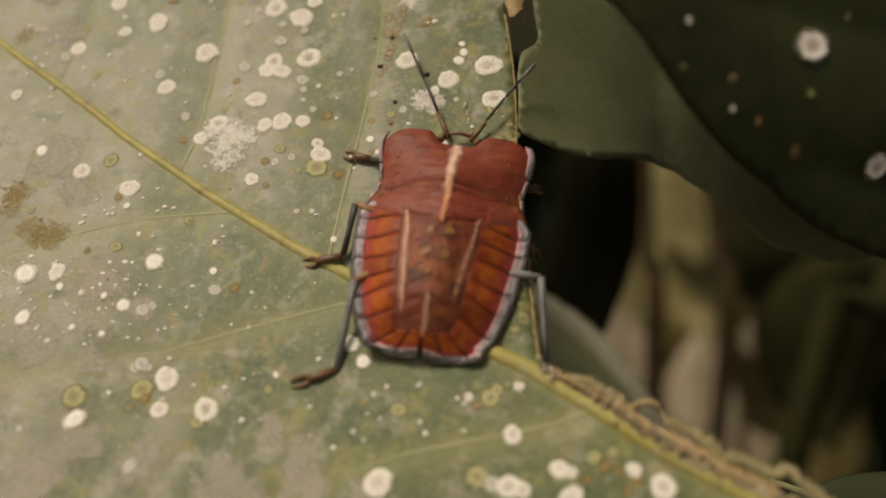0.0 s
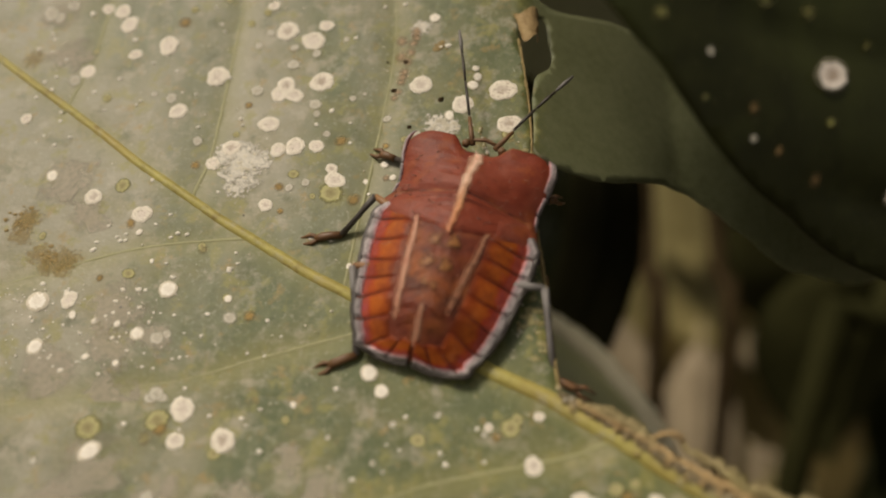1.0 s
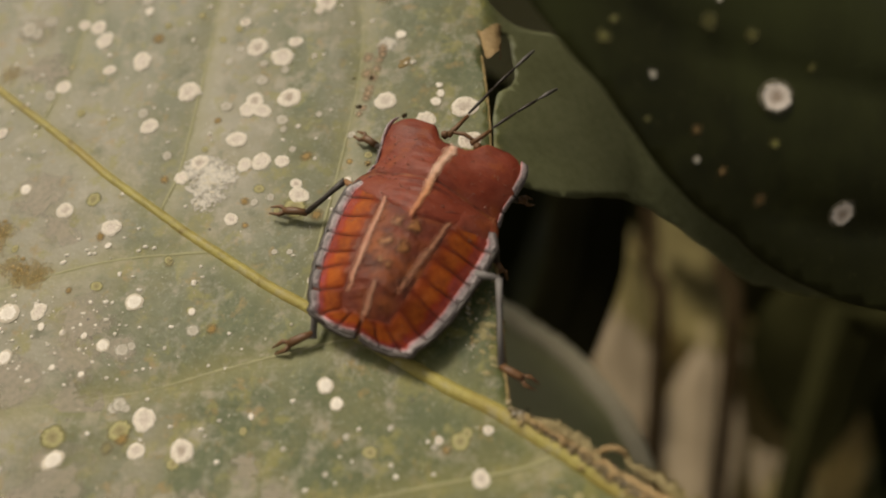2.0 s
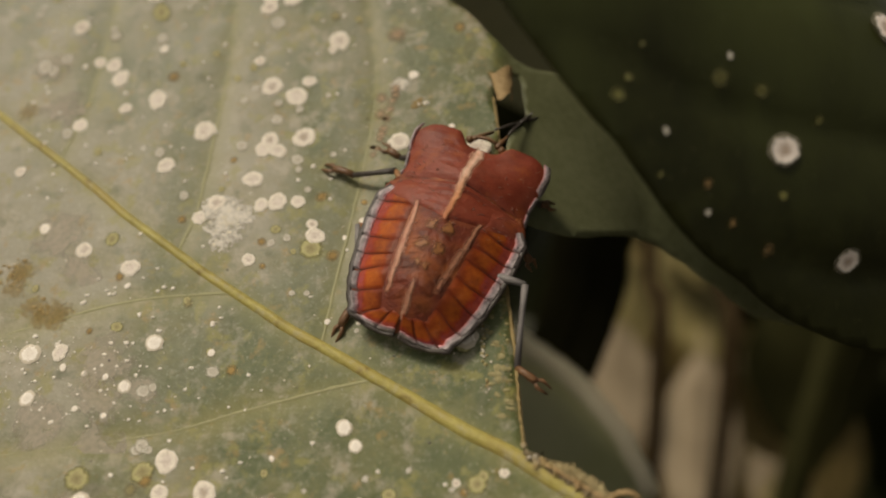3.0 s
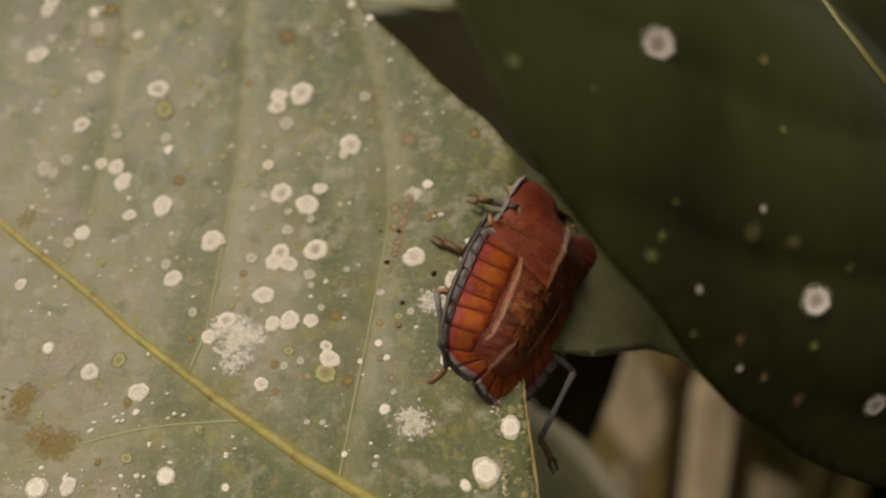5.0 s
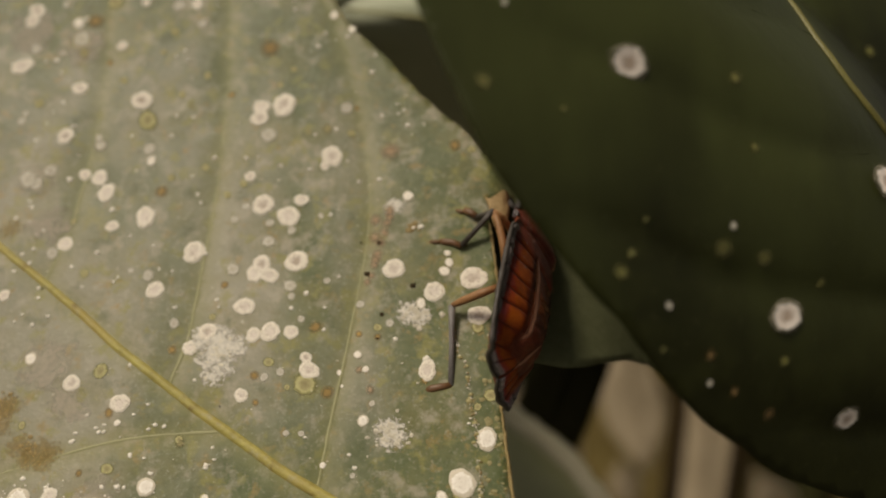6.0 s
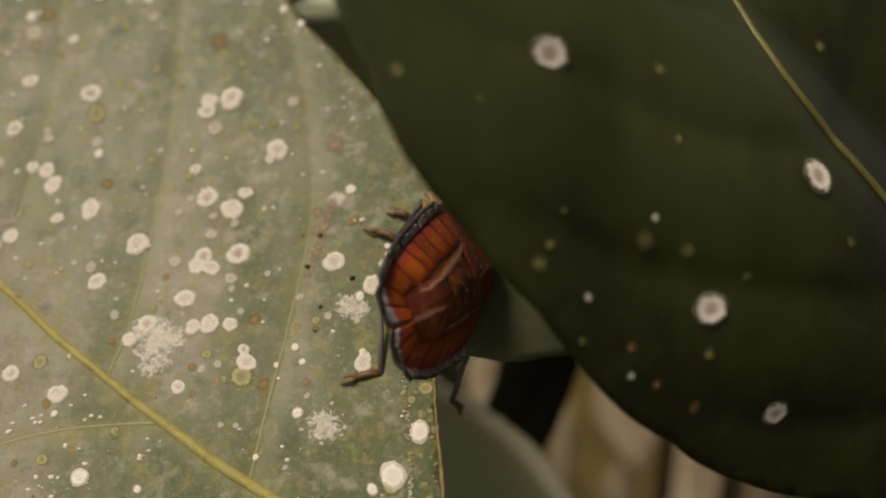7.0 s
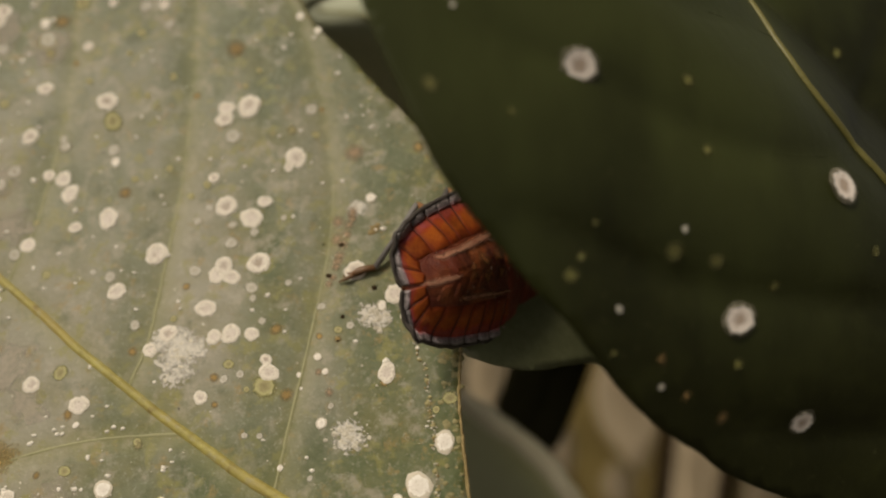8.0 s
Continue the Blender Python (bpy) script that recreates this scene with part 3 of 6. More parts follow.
            for line in fold_shades:
                v = np.array([(q.x, q.y) for q in spline([(a, b, 0) for a, b in line], 0.02)])
                for i, p in enumerate(top):
                    d = p[0] - np.interp(p[2], v[:, 1], v[:, 0], left=9, right=9)
                    if -0.10 < d < 0.12:
                        value[i] += (1 - d / 0.12) if d > 0 else -(1 + d / 0.10)
            ob.data.attributes.new("band", "FLOAT", "POINT").data.foreach_set("value", np.concatenate((value, value)).tolist())
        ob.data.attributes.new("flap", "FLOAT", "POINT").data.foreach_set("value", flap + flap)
    return ob


def relief(surface, veins, ripple, depth, width):
    """A leaf's surface with its ripples and with grooves along the veins."""
    line = np.array([(q.x, q.y) for v in veins for q in spline([(a, b, 0) for a, b in v], 0.02)])

    def full(x, z):
        d2 = np.min((line[:, 0] - x) ** 2 + (line[:, 1] - z) ** 2)
        return surface(x, z) + ripple * (noise.noise(Vector((x * 6, z * 6, 1.7))) + 0.4 * noise.noise(Vector((x * 17, z * 17, 4.1)))) + depth * math.exp(-d2 / width ** 2)

    return full


def vein(parent, name, line, surface, radii, mat, label="", lift=0.0, wobble=0.15, step=0.02, sides=8):
    path = [world_at((p.x, surface(p.x, p.y) - lift, p.y)) for p in spline([(a, b, 0) for a, b in line], step)]
    v, f = tube(path, [r * METRES for r in radii], sides, wobble)
    return finish(name, v, f, mat, parent, label)


def disc_mesh(name, mat, kind, seed, sides=28, rough=1.0):
    """A unit spot that lies in the xy plane, bulging to +z. kind: ring (sunken centre), disc (dome) or flake."""
    rng = random.Random(seed)
    rows = {"ring": ((0.0, 0.20), (0.25, 0.16), (0.50, 0.17), (0.66, 0.34), (0.84, 0.30), (1.0, -0.05)),
            "disc": ((0.0, 0.40), (0.45, 0.42), (0.70, 0.36), (0.88, 0.22), (1.0, -0.05)),
            "flake": ((0.0, 0.06), (0.6, 0.08), (1.0, -0.03))}[kind]
    verts, faces = [(rng.uniform(-0.08, 0.08), rng.uniform(-0.08, 0.08), rows[0][1])], []
    turns = [2 * math.pi * s / sides for s in range(sides)]
    out = [1 + rough * (0.10 * math.sin(2 * a + seed) + 0.07 * math.sin(3 * a + 2.1 * seed) + 0.05 * math.sin(5 * a + 3.3 * seed) + 0.04 * math.sin(8 * a + 1.3 * seed) + rng.uniform(-0.04, 0.04)) for a in turns]
    hub = (rng.uniform(-0.10, 0.10), rng.uniform(-0.10, 0.10))
    for r, h in rows[1:]:
        for s in range(sides):
            a = 2 * math.pi * s / sides
            k = r * (1 + (out[s] - 1) * r) * (1 + rng.uniform(-0.03, 0.03))
            verts.append((k * math.cos(a) + hub[0] * (1 - r), k * math.sin(a) + hub[1] * (1 - r), h + rng.uniform(-0.07, 0.07) * (1 if h > 0 else 0)))
    for s in range(sides):
        faces.append((0, 1 + s, 1 + (s + 1) % sides))
        for k in range(len(rows) - 2):
            a, b = 1 + k * sides + s, 1 + k * sides + (s + 1) % sides
            faces.append((a, a + sides, b + sides, b))
    mesh = bpy.data.meshes.new(name)
    mesh.from_pydata(verts, [], faces)
    mesh.materials.append(mat)
    mesh.polygons.foreach_set("use_smooth", [True] * len(mesh.polygons))
    return mesh


def surface_frame(surface, x, z, lift=0.0):
    """Place and turn of something that lies on the leaf at (x, z), its z axis away from the leaf."""
    e = 0.004
    fx = (surface(x + e, z) - surface(x - e, z)) / (2 * e)
    fz = (surface(x, z + e) - surface(x, z - e)) / (2 * e)
    n = Vector((fx, -1, fz)).normalized()
    right = Vector((1, fx, 0)).normalized()
    right = (right - n * right.dot(n)).normalized()
    up = n.cross(right)
    turn = Matrix((right, up, n)).transposed().to_4x4()
    turn.translation = (Vector((x, surface(x, z), z)) + n * lift) * METRES
    return BASE @ turn


def spots(parent, name, rows, surface, meshes, seed, flat=0.32, lift=0.001):
    """Crusty spots on a leaf: rows of x, z and radius."""
    rng = random.Random(seed)
    for x, z, r in rows:
        ob = new(name, rng.choice(meshes))
        m = surface_frame(surface, x, z, lift) @ pose(0, 0, 0, 0, 0, rng.uniform(0, 360)) @ Matrix.Diagonal((r * METRES * rng.uniform(1.0, 1.18), r * METRES * rng.uniform(0.88, 1.04), r * METRES * flat, 1))
        ob.parent = parent
        ob.matrix_basis = Matrix.Translation(-parent.matrix_world.translation) @ m


# ------------------------------------------------------------------ ground
def ground():
    n, size = 60, 30.0
    verts, faces = [], []
    for j in range(n + 1):
        for i in range(n + 1):
            a, b = 2 * i / n - 1, 2 * j / n - 1
            x, y = size * a * abs(a) ** 1.6, size * b * abs(b) ** 1.6
            verts.append((x, y, 0.015 * noise.noise(Vector((x * 3, y * 3, 0))) + 0.1 * noise.noise(Vector((x * 0.3, y * 0.3, 2))) - 0.02))
    for j in range(n):
        for i in range(n):
            a = j * (n + 1) + i
            faces.append((a, a + 1, a + n + 2, a + n + 1))
    tagged(finish("ground", verts, faces, M["soil"]), "shaded brown forest soil with leaf litter", "ground", kind="structure")


ground()

# ------------------------------------------------------------------ the leaf on which the insect walks
def main_surface(x, z):
    flap = (min(max(0.0, x - 0.125), 0.30) * 0.72 + max(0.0, x - 0.425) * 0.3 + 1.6 * max(0.0, x - 0.34) * max(0.0, 0.25 - z)) * min(1.0, max(0.0, (z + 0.16) / 0.1))
    return 1.3118 - 0.1472 * x + 0.4932 * z - 0.0652 * x * x - 0.0398 * x * z - 0.1137 * z * z + flap


MIDRIB = [(0.85, -0.50), (0.62, -0.41), (0.50, -0.363), (0.396, -0.323), (0.343, -0.299), (0.288, -0.271), (0.231, -0.236), (0.178, -0.208), (0.123, -0.178), (0.045, -0.144), (-0.072, -0.085), (-0.190, -0.026),
          (-0.251, 0.003), (-0.302, 0.032), (-0.356, 0.063), (-0.410, 0.094), (-0.466, 0.130), (-0.524, 0.167), (-0.583, 0.205), (-0.645, 0.250), (-0.708, 0.294), (-0.771, 0.337), (-0.836, 0.381), (-1.3, 0.70), (-1.66, 0.93)]
SIDE_VEINS = [
    [(-0.466, 0.130), (-0.464, 0.149), (-0.445, 0.207), (-0.435, 0.297), (-0.428, 0.381), (-0.420, 0.470), (-0.415, 0.597), (-0.416, 0.719), (-0.421, 0.833), (-0.43, 1.15)],
    [(-0.191, -0.03), (-0.183, 0.011), (-0.168, 0.098), (-0.151, 0.182), (-0.134, 0.279), (-0.116, 0.393), (-0.113, 0.502), (-0.133, 0.629), (-0.165, 0.763), (-0.22, 0.93)],
    [(-0.74, 0.30), (-0.70, 0.44), (-0.681, 0.68), (-0.69, 1.0)],
    [(-0.09, -0.075), (-0.188, -0.097), (-0.325, -0.132), (-0.456, -0.166), (-0.719, -0.20), (-0.95, -0.21)],
    [(0.217, -0.234), (0.144, -0.258), (0.024, -0.282), (-0.097, -0.310), (-0.35, -0.40)],
    [(-0.36, 0.062), (-0.495, 0.052), (-0.591, 0.035), (-0.75, -0.01), (-1.0, -0.08)],
    [(0.42, -0.33), (0.33, -0.36), (0.15, -0.43), (-0.1, -0.55)],
]


MAIN = relief(main_surface, [MIDRIB[1:]] + SIDE_VEINS, 0.003, 0.0022, 0.02)


def main_leaf():
    leaf = thing("leaf", world_at((0.85, main_surface(0.62, -0.40), -0.50)),
                 "dusty green leaf with yellow midrib, torn edge and white spots", "leaf", "leaves of the shrub")
    edge = [(0.62, -0.392), (0.444, -0.322), (0.366, -0.288), (0.297, -0.257), (0.262, -0.232), (0.218, -0.206), (0.172, -0.182), (0.146, -0.16), (0.139, -0.10), (0.137, -0.03), (0.129, 0.055),
            (0.122, 0.13), (0.126, 0.205), (0.127, 0.28), (0.123, 0.346), (0.113, 0.435), (0.120, 0.470), (0.150, 0.478), (0.168, 0.468), (0.175, 0.385), (0.140, 0.350), (0.133, 0.28), (0.135, 0.205),
            (0.20, 0.176), (0.28, 0.164), (0.37, 0.167), (0.456, 0.139), (0.560, 0.068), (0.645, 0.010), (0.72, -0.01), (0.86, -0.03), (0.95, 0.03), (0.85, 0.22), (0.55, 0.42), (0.34, 0.49),
            (0.177, 0.505), (0.082, 0.599), (-0.019, 0.695), (-0.09, 0.776), (-0.166, 0.85), (-0.195, 0.91), (-0.23, 1.0), (-0.36, 1.22), (-0.7, 1.42), (-1.2, 1.38), (-1.55, 1.12), (-1.7, 0.93)]
    low = [(-1.58, 0.7), (-1.3, 0.2), (-1.0, -0.25), (-0.6, -0.56), (-0.1, -0.68), (0.3, -0.62), (0.54, -0.5), (0.615, -0.42)]
    blade(leaf, "blade", edge + low, MAIN, M["leaf"], 0.016, veins=[MIDRIB[1:]] + SIDE_VEINS, ripple=0, fold_shades=SIDE_VEINS[:3])
    vein(leaf, "midrib", MIDRIB, MAIN, (0.020, 0.018, 0.0150, 0.0120, 0.0100, 0.0092, 0.0086, 0.007, 0.005), M["vein"], "yellow midrib", -0.0050, 0.10, 0.012)
    for line in SIDE_VEINS:
        vein(leaf, "side_vein", line, MAIN, (0.0058, 0.0054, 0.0046, 0.0040), M["faint_vein"], lift=-0.0047, sides=8)
    return leaf


LEAF = main_leaf()

# ------------------------------------------------------------------ leaf that hangs in front, shade put into its colour
def dark_surface(x, z):
    bow = 0.12 * max(0.0, 0.16 - (x * 0.72 + z * 0.69 - 0.30))
    return 1.012 + 0.267 * x - 0.02 * z + 0.35 * (min(z, 1.0) - 0.35) ** 2 + bow * 0.5 + 0.05 * max(0.0, x - 0.9) + 0.9 * min(0.6, max(0.0, x + z - 1.05)) ** 2


DARK_RIB = [(1.62, -0.36), (1.25, 0.05), (1.0, 0.33), (0.839, 0.510), (0.79, 0.567), (0.741, 0.623), (0.699, 0.686), (0.670, 0.756), (0.651, 0.837), (0.60, 1.0), (0.40, 1.25), (0.22, 1.40)]
DARK_VEINS = [
    [(0.80, 0.552), (0.671, 0.538), (0.565, 0.543), (0.472, 0.564), (0.385, 0.601), (0.326, 0.627), (0.14, 0.70)],
    [(0.79, 0.567), (0.90, 0.655), (0.995, 0.73), (1.06, 0.86)],
    [(0.97, 0.36), (0.836, 0.303), (0.659, 0.315), (0.471, 0.339), (0.366, 0.372), (0.299, 0.399), (0.20, 0.44)],
    [(1.12, 0.20), (0.9, 0.11), (0.7, 0.10), (0.52, 0.13)],
    [(0.67, 0.756), (0.45, 0.78), (0.25, 0.84), (0.06, 0.93)],
]


DARK_LINES = [np.array(sorted((q.x, q.y) for q in spline([(a, b, 0) for a, b in line], 0.02))) for line in DARK_VEINS]


def quilted(x, z):
    """The dark leaf's panels bulge between its side veins: steep below a vein, gentle above it."""
    y = dark_surface(x, z)
    for v in DARK_LINES:
        d = z - np.interp(x, v[:, 0], v[:, 1])
        ends = max(0.0, min(1.0, (x - v[0, 0] + 0.06) / 0.12, (v[-1, 0] - x + 0.02) / 0.10))
        y += 0.017 * ends * math.exp(-abs(d) / 0.06) * (1 if d < 0 else math.exp(-d / 0.12))
    return float(y)


DARK = relief(quilted, [DARK_RIB[1:]], 0.003, 0.008, 0.05)


def front_leaf():
    leaf = thing("leaf", world_at((1.62, dark_surface(1.62, -0.36), -0.36)), "dark green leaf with pale ring spots, hanging in front", "leaf", "leaves of the shrub")
    edge = [(-0.08, 1.1), (-0.05, 0.8), (-0.022, 0.719), (0.0, 0.667), (0.019, 0.622), (0.048, 0.56), (0.074, 0.508), (0.105, 0.464), (0.14, 0.423), (0.172, 0.385), (0.212, 0.339), (0.259, 0.294), (0.299, 0.245),
            (0.345, 0.189), (0.403, 0.134), (0.463, 0.094), (0.558, 0.031), (0.70, -0.02), (0.9, -0.05), (1.15, -0.07), (1.36, -0.09), (1.42, -0.02), (1.45, 0.2), (1.35, 0.6), (1.1, 1.0), (0.7, 1.35), (0.3, 1.52), (0.02, 1.48)]
    blade(leaf, "blade", edge, DARK, M["shaded_green"], 0.022, ripple=0, margin=0.002)
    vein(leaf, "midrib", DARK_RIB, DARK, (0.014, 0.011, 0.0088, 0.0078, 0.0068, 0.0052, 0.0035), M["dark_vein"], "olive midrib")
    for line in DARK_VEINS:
        vein(leaf, "side_vein", line, DARK, (0.0022, 0.0018, 0.0012), M["shaded_green"], lift=-0.0012, sides=8)
    return leaf


FRONT = front_leaf()


# ------------------------------------------------------------------ leaves behind
def low_surface(x, z):
    d = 0.64 * (x - 0.2) + 0.77 * (z + 0.30)
    return 2.175 + 0.75 * (z + 0.30) + 2.2 * max(0.0, d) ** 2


def under_leaf():
    leaf = thing("leaf", world_at((0.35, low_surface(0.1, -1.1), -1.25)), "smooth grey-green leaf under the torn leaf, highlight painted on its rolled margin", "leaf", "leaves of the shrub")
    edge = [(-0.5, 0.30), (-0.2, 0.16), (0.05, -0.02), (0.217, -0.118), (0.28, -0.16), (0.34, -0.198), (0.385, -0.232), (0.44, -0.287), (0.475, -0.33), (0.515, -0.385), (0.56, -0.5), (0.57, -0.68), (0.50, -0.92), (0.33, -1.2), (0.0, -1.15), (-0.4, -0.8), (-0.6, -0.3), (-0.6, 0.1)]
    blade(leaf, "blade", edge, low_surface, M["under_leaf"], 0.035, 0.012, ripple=0.01)
    rim = [(-0.2, 0.16), (0.05, -0.02), (0.217, -0.118), (0.28, -0.16), (0.34, -0.198), (0.385, -0.232), (0.44, -0.287), (0.475, -0.33), (0.515, -0.385), (0.56, -0.5)]
    vein(leaf, "rolled_margin", rim, low_surface, (0.012, 0.034, 0.036, 0.026), M["lit_margin"], "pale rolled margin", wobble=0.3)
    vein(leaf, "midrib", [(0.35, -1.25), (0.1, -0.7), (-0.15, -0.2), (-0.35, 0.25)], low_surface, (0.02, 0.014, 0.006), M["faint_vein"])


def upper_surface(x, z):
    over = 0.935 + 0.10 * x - z          # below this line the blade turns away under itself
    return 1.95 + 0.25 * (z - 0.9) - 0.1 * x + 2.2 * max(0.0, over) - 0.8 * max(0.0, over - 0.22)


def upper_leaf():
    leaf = thing("leaf", world_at((1.3, upper_surface(1.3, 0.6), 0.6)), "green leaf in shadow with a pale edge, behind the dark leaf", "leaf", "leaves of the shrub")
    edge = [(-0.25, 0.975), (-0.12, 1.03), (0.02, 1.10), (0.3, 1.2), (0.8, 1.15), (1.25, 0.75), (1.3, 0.58), (1.0, 0.5), (0.6, 0.5), (0.2, 0.62), (-0.02, 0.76), (-0.16, 0.88)]
    blade(leaf, "blade", edge, upper_surface, M["back_leaf"], 0.035, 0.012, ripple=0.008)
    vein(leaf, "rolled_margin", [(-0.25, 0.975), (-0.12, 1.03), (0.02, 1.10), (0.2, 1.17)], upper_surface, (0.012, 0.018, 0.014), M["back_leaf"], "pale rolled margin", wobble=0.3)
    vein(leaf, "midrib", [(1.3, 0.6), (0.7, 0.8), (0.2, 0.9), (-0.2, 0.96)], upper_surface, (0.018, 0.012, 0.005), M["faint_vein"])


def corner_surface(x, z):
    return 1.30 + 0.4 * (z + 0.4) + 0.1 * x


def corner_leaf():
    leaf = thing("leaf", world_at((1.3, corner_surface(1.3, -0.62), -0.62)), "small green leaf beside the torn midrib", "leaf", "leaves of the shrub")
    edge = [(0.56, -0.43), (0.64, -0.40), (0.75, -0.385), (0.95, -0.40), (1.2, -0.49), (1.28, -0.60), (1.1, -0.72), (0.8, -0.66), (0.62, -0.52)]
    blade(leaf, "blade", edge, corner_surface, M["green_leaf"], 0.03, 0.01)
    vein(leaf, "midrib", [(1.3, -0.62), (1.0, -0.53), (0.7, -0.44), (0.55, -0.39)], corner_surface, (0.014, 0.010, 0.005), M["faint_vein"])


def shade_surface(x, z):
    return 2.70 + 0.12 * (z + 0.1) + 0.3 * (x - 0.47) ** 2


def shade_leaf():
    leaf = thing("leaf", world_at((0.55, shade_surface(0.55, 0.85), 0.85)), "hanging leaf, deep shade put into its near-black colour", "leaf", "leaves of the shrub")
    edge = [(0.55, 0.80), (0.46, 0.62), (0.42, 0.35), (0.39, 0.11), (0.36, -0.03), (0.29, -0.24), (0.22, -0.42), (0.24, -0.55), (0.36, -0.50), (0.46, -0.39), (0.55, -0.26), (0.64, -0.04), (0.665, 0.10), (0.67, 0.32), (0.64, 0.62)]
    blade(leaf, "blade", edge, shade_surface, M["shade_black"], 0.035, 0.012, ripple=0.008)
    vein(leaf, "midrib", [(0.55, 0.85), (0.55, 0.4), (0.50, 0.0), (0.36, -0.32), (0.25, -0.52)], shade_surface, (0.016, 0.012, 0.005), M["shade_black"])


under_leaf()
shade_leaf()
upper_leaf()
corner_leaf()


# ------------------------------------------------------------------ stems and dry leaves further back
def twig(points, radii, label, mat="twig"):
    path = spline([world_at(p) for p in points], 0.012)
    rod = thing("twig", path[0], label, "twig", "stems of the shrub")
    v, f = tube(path, radii, 10, 0.25)
    finish("stem", v, f, M[mat], rod)
    for k in (0.3, 0.55, 0.8):
        p = path[int(k * (len(path) - 1))]
        v, f = tube([p - Vector((0, 0, 0.002)), p, p + Vector((0, 0, 0.002))], [radii[0] * 0.95, radii[0] * 1.35, radii[0] * 0.95], 10, 0.2)
        finish("node", v, f, M[mat], rod)
    return rod


def hanging_leaf(p, length, width, lean, turn, mat, label, curl=0.25, name="dry_leaf", tilt=-28, blunt=0.6):
    """A curled leaf that hangs by its stalk from p, drawn as a trough with a midrib."""
    top = world_at(p)
    leaf = thing(name, top, label, "leaf", "dry leaves")
    n, k = 14, 9
    verts, faces = [], []
    r = pose(0, 0, 0, tilt, lean, turn)
    for side in (0, 1):
        for i in range(n + 1):
            v = i / n
            w = width / 2 * math.sin(math.pi * min(1, 0.04 + v * 0.96)) ** blunt * (1.12 - 0.3 * v)
            for j in range(k + 1):
                s = 2 * j / k - 1
                q = Vector((w * s, width * curl * (s * s - 0.5) + curl * 0.5 * length * math.sin(v * 3) + 0.06 * width * noise.noise(Vector((s * 2, v * 5, length * 90))), -length * (0.12 + v)))
                q.y += side * 0.0005
                verts.append(top + r @ q)
    c = (n + 1) * (k + 1)
    for i in range(n):
        for j in range(k):
            a = i * (k + 1) + j
            faces.append((a, a + 1, a + k + 2, a + k + 1))
            faces.append((c + a, c + a + k + 1, c + a + k + 2, c + a + 1))
    loop = [j for j in range(k + 1)] + [i * (k + 1) + k for i in range(1, n + 1)] + [n * (k + 1) + j for j in range(k - 1, -1, -1)] + [i * (k + 1) for i in range(n - 1, 0, -1)]
    for a, b in zip(loop, loop[1:] + loop[:1]):
        faces.append((b, a, c + a, c + b))
    finish("blade", verts, faces, mat, leaf)
    path = [top + r @ Vector((0, -0.001 + curl * 0.5 * length * math.sin(max(0, v) * 3) - width * curl * 0.5, -length * (0.12 + v))) for v in (-0.12, 0, 0.2, 0.4, 0.6, 0.8, 0.95)]
    path[0] = top
    v, f = tube(path, [0.0009, 0.0008, 0.0004], 6, 0.1)
    finish("midrib", v, f, mat, leaf)
    return leaf


def ground_under(p):
    """The foot of a stem: straight down from p to the soil."""
    w = world_at(p)
    return BASE.inverted() @ Vector((w.x + 0.01, w.y + 0.02, -0.03)) / METRES


SWAYING = []          # stems and leaves that the breeze moves


def background():
    for line, radii, label, mat in (
            (((1.12, 4.2, -1.11), (1.12, 4.2, -0.03), (1.12, 4.2, 0.9)), [0.0028, 0.0026, 0.0020], "dark brown upright stem of the shrub", "twig"),
            (((1.54, 4.4, -1.16), (1.56, 4.4, -0.04), (1.50, 4.4, 0.9)), [0.0028, 0.0026, 0.0020], "dark brown upright stem of the shrub", "twig"),
            (((1.78, 4.0, -1.05), (2.23, 4.0, -0.31), (2.45, 4.0, 0.5)), [0.0046, 0.0044, 0.0034], "thick dark leaning stem of the shrub", "shrub_shade")):
        SWAYING.append(twig([ground_under(line[0]), *line], radii, label, mat))
    pale = "pale tan dry leaf hanging from a stem"
    for p, length, width, lean, turn in (((1.16, 5.4, -0.27), 0.0412, 0.0214, -7.9, 8), ((1.82, 5.5, -0.43), 0.0652, 0.0259, -1.1, -10), ((2.02, 5.2, -1.17), 0.028, 0.0157, -31.9, 12), ((1.95, 5.0, -0.47), 0.0085, 0.006, 0.3, 10), ((0.24, 4.9, -0.11), 0.0358, 0.014, 1.7, 10), ((1.24, 5.6, -1.21), 0.0148, 0.0113, -8.1, 6), ((0.8, 5.2, -0.74), 0.0256, 0.0079, 5.6, 5)):
        SWAYING.append(hanging_leaf(p, length, width, lean, turn, M["dead"], pale, 0.04, blunt=0.85))
    for p, length, width, lean, turn in (((1.32, 5.6, 0.23), 0.0413, 0.0226, 10.8, 15), ((1.84, 5.8, 0.39), 0.0491, 0.037, 0.9, 15), ((1.66, 5.6, 0.83), 0.042, 0.032, -3.1, 15), ((2.12, 5.0, -1.25), 0.0186, 0.0185, -10.6, 15)):
        SWAYING.append(hanging_leaf(p, length, width, lean, turn, M["olive"], "olive yellowing leaf hanging from a stem", 0.06, blunt=0.85))
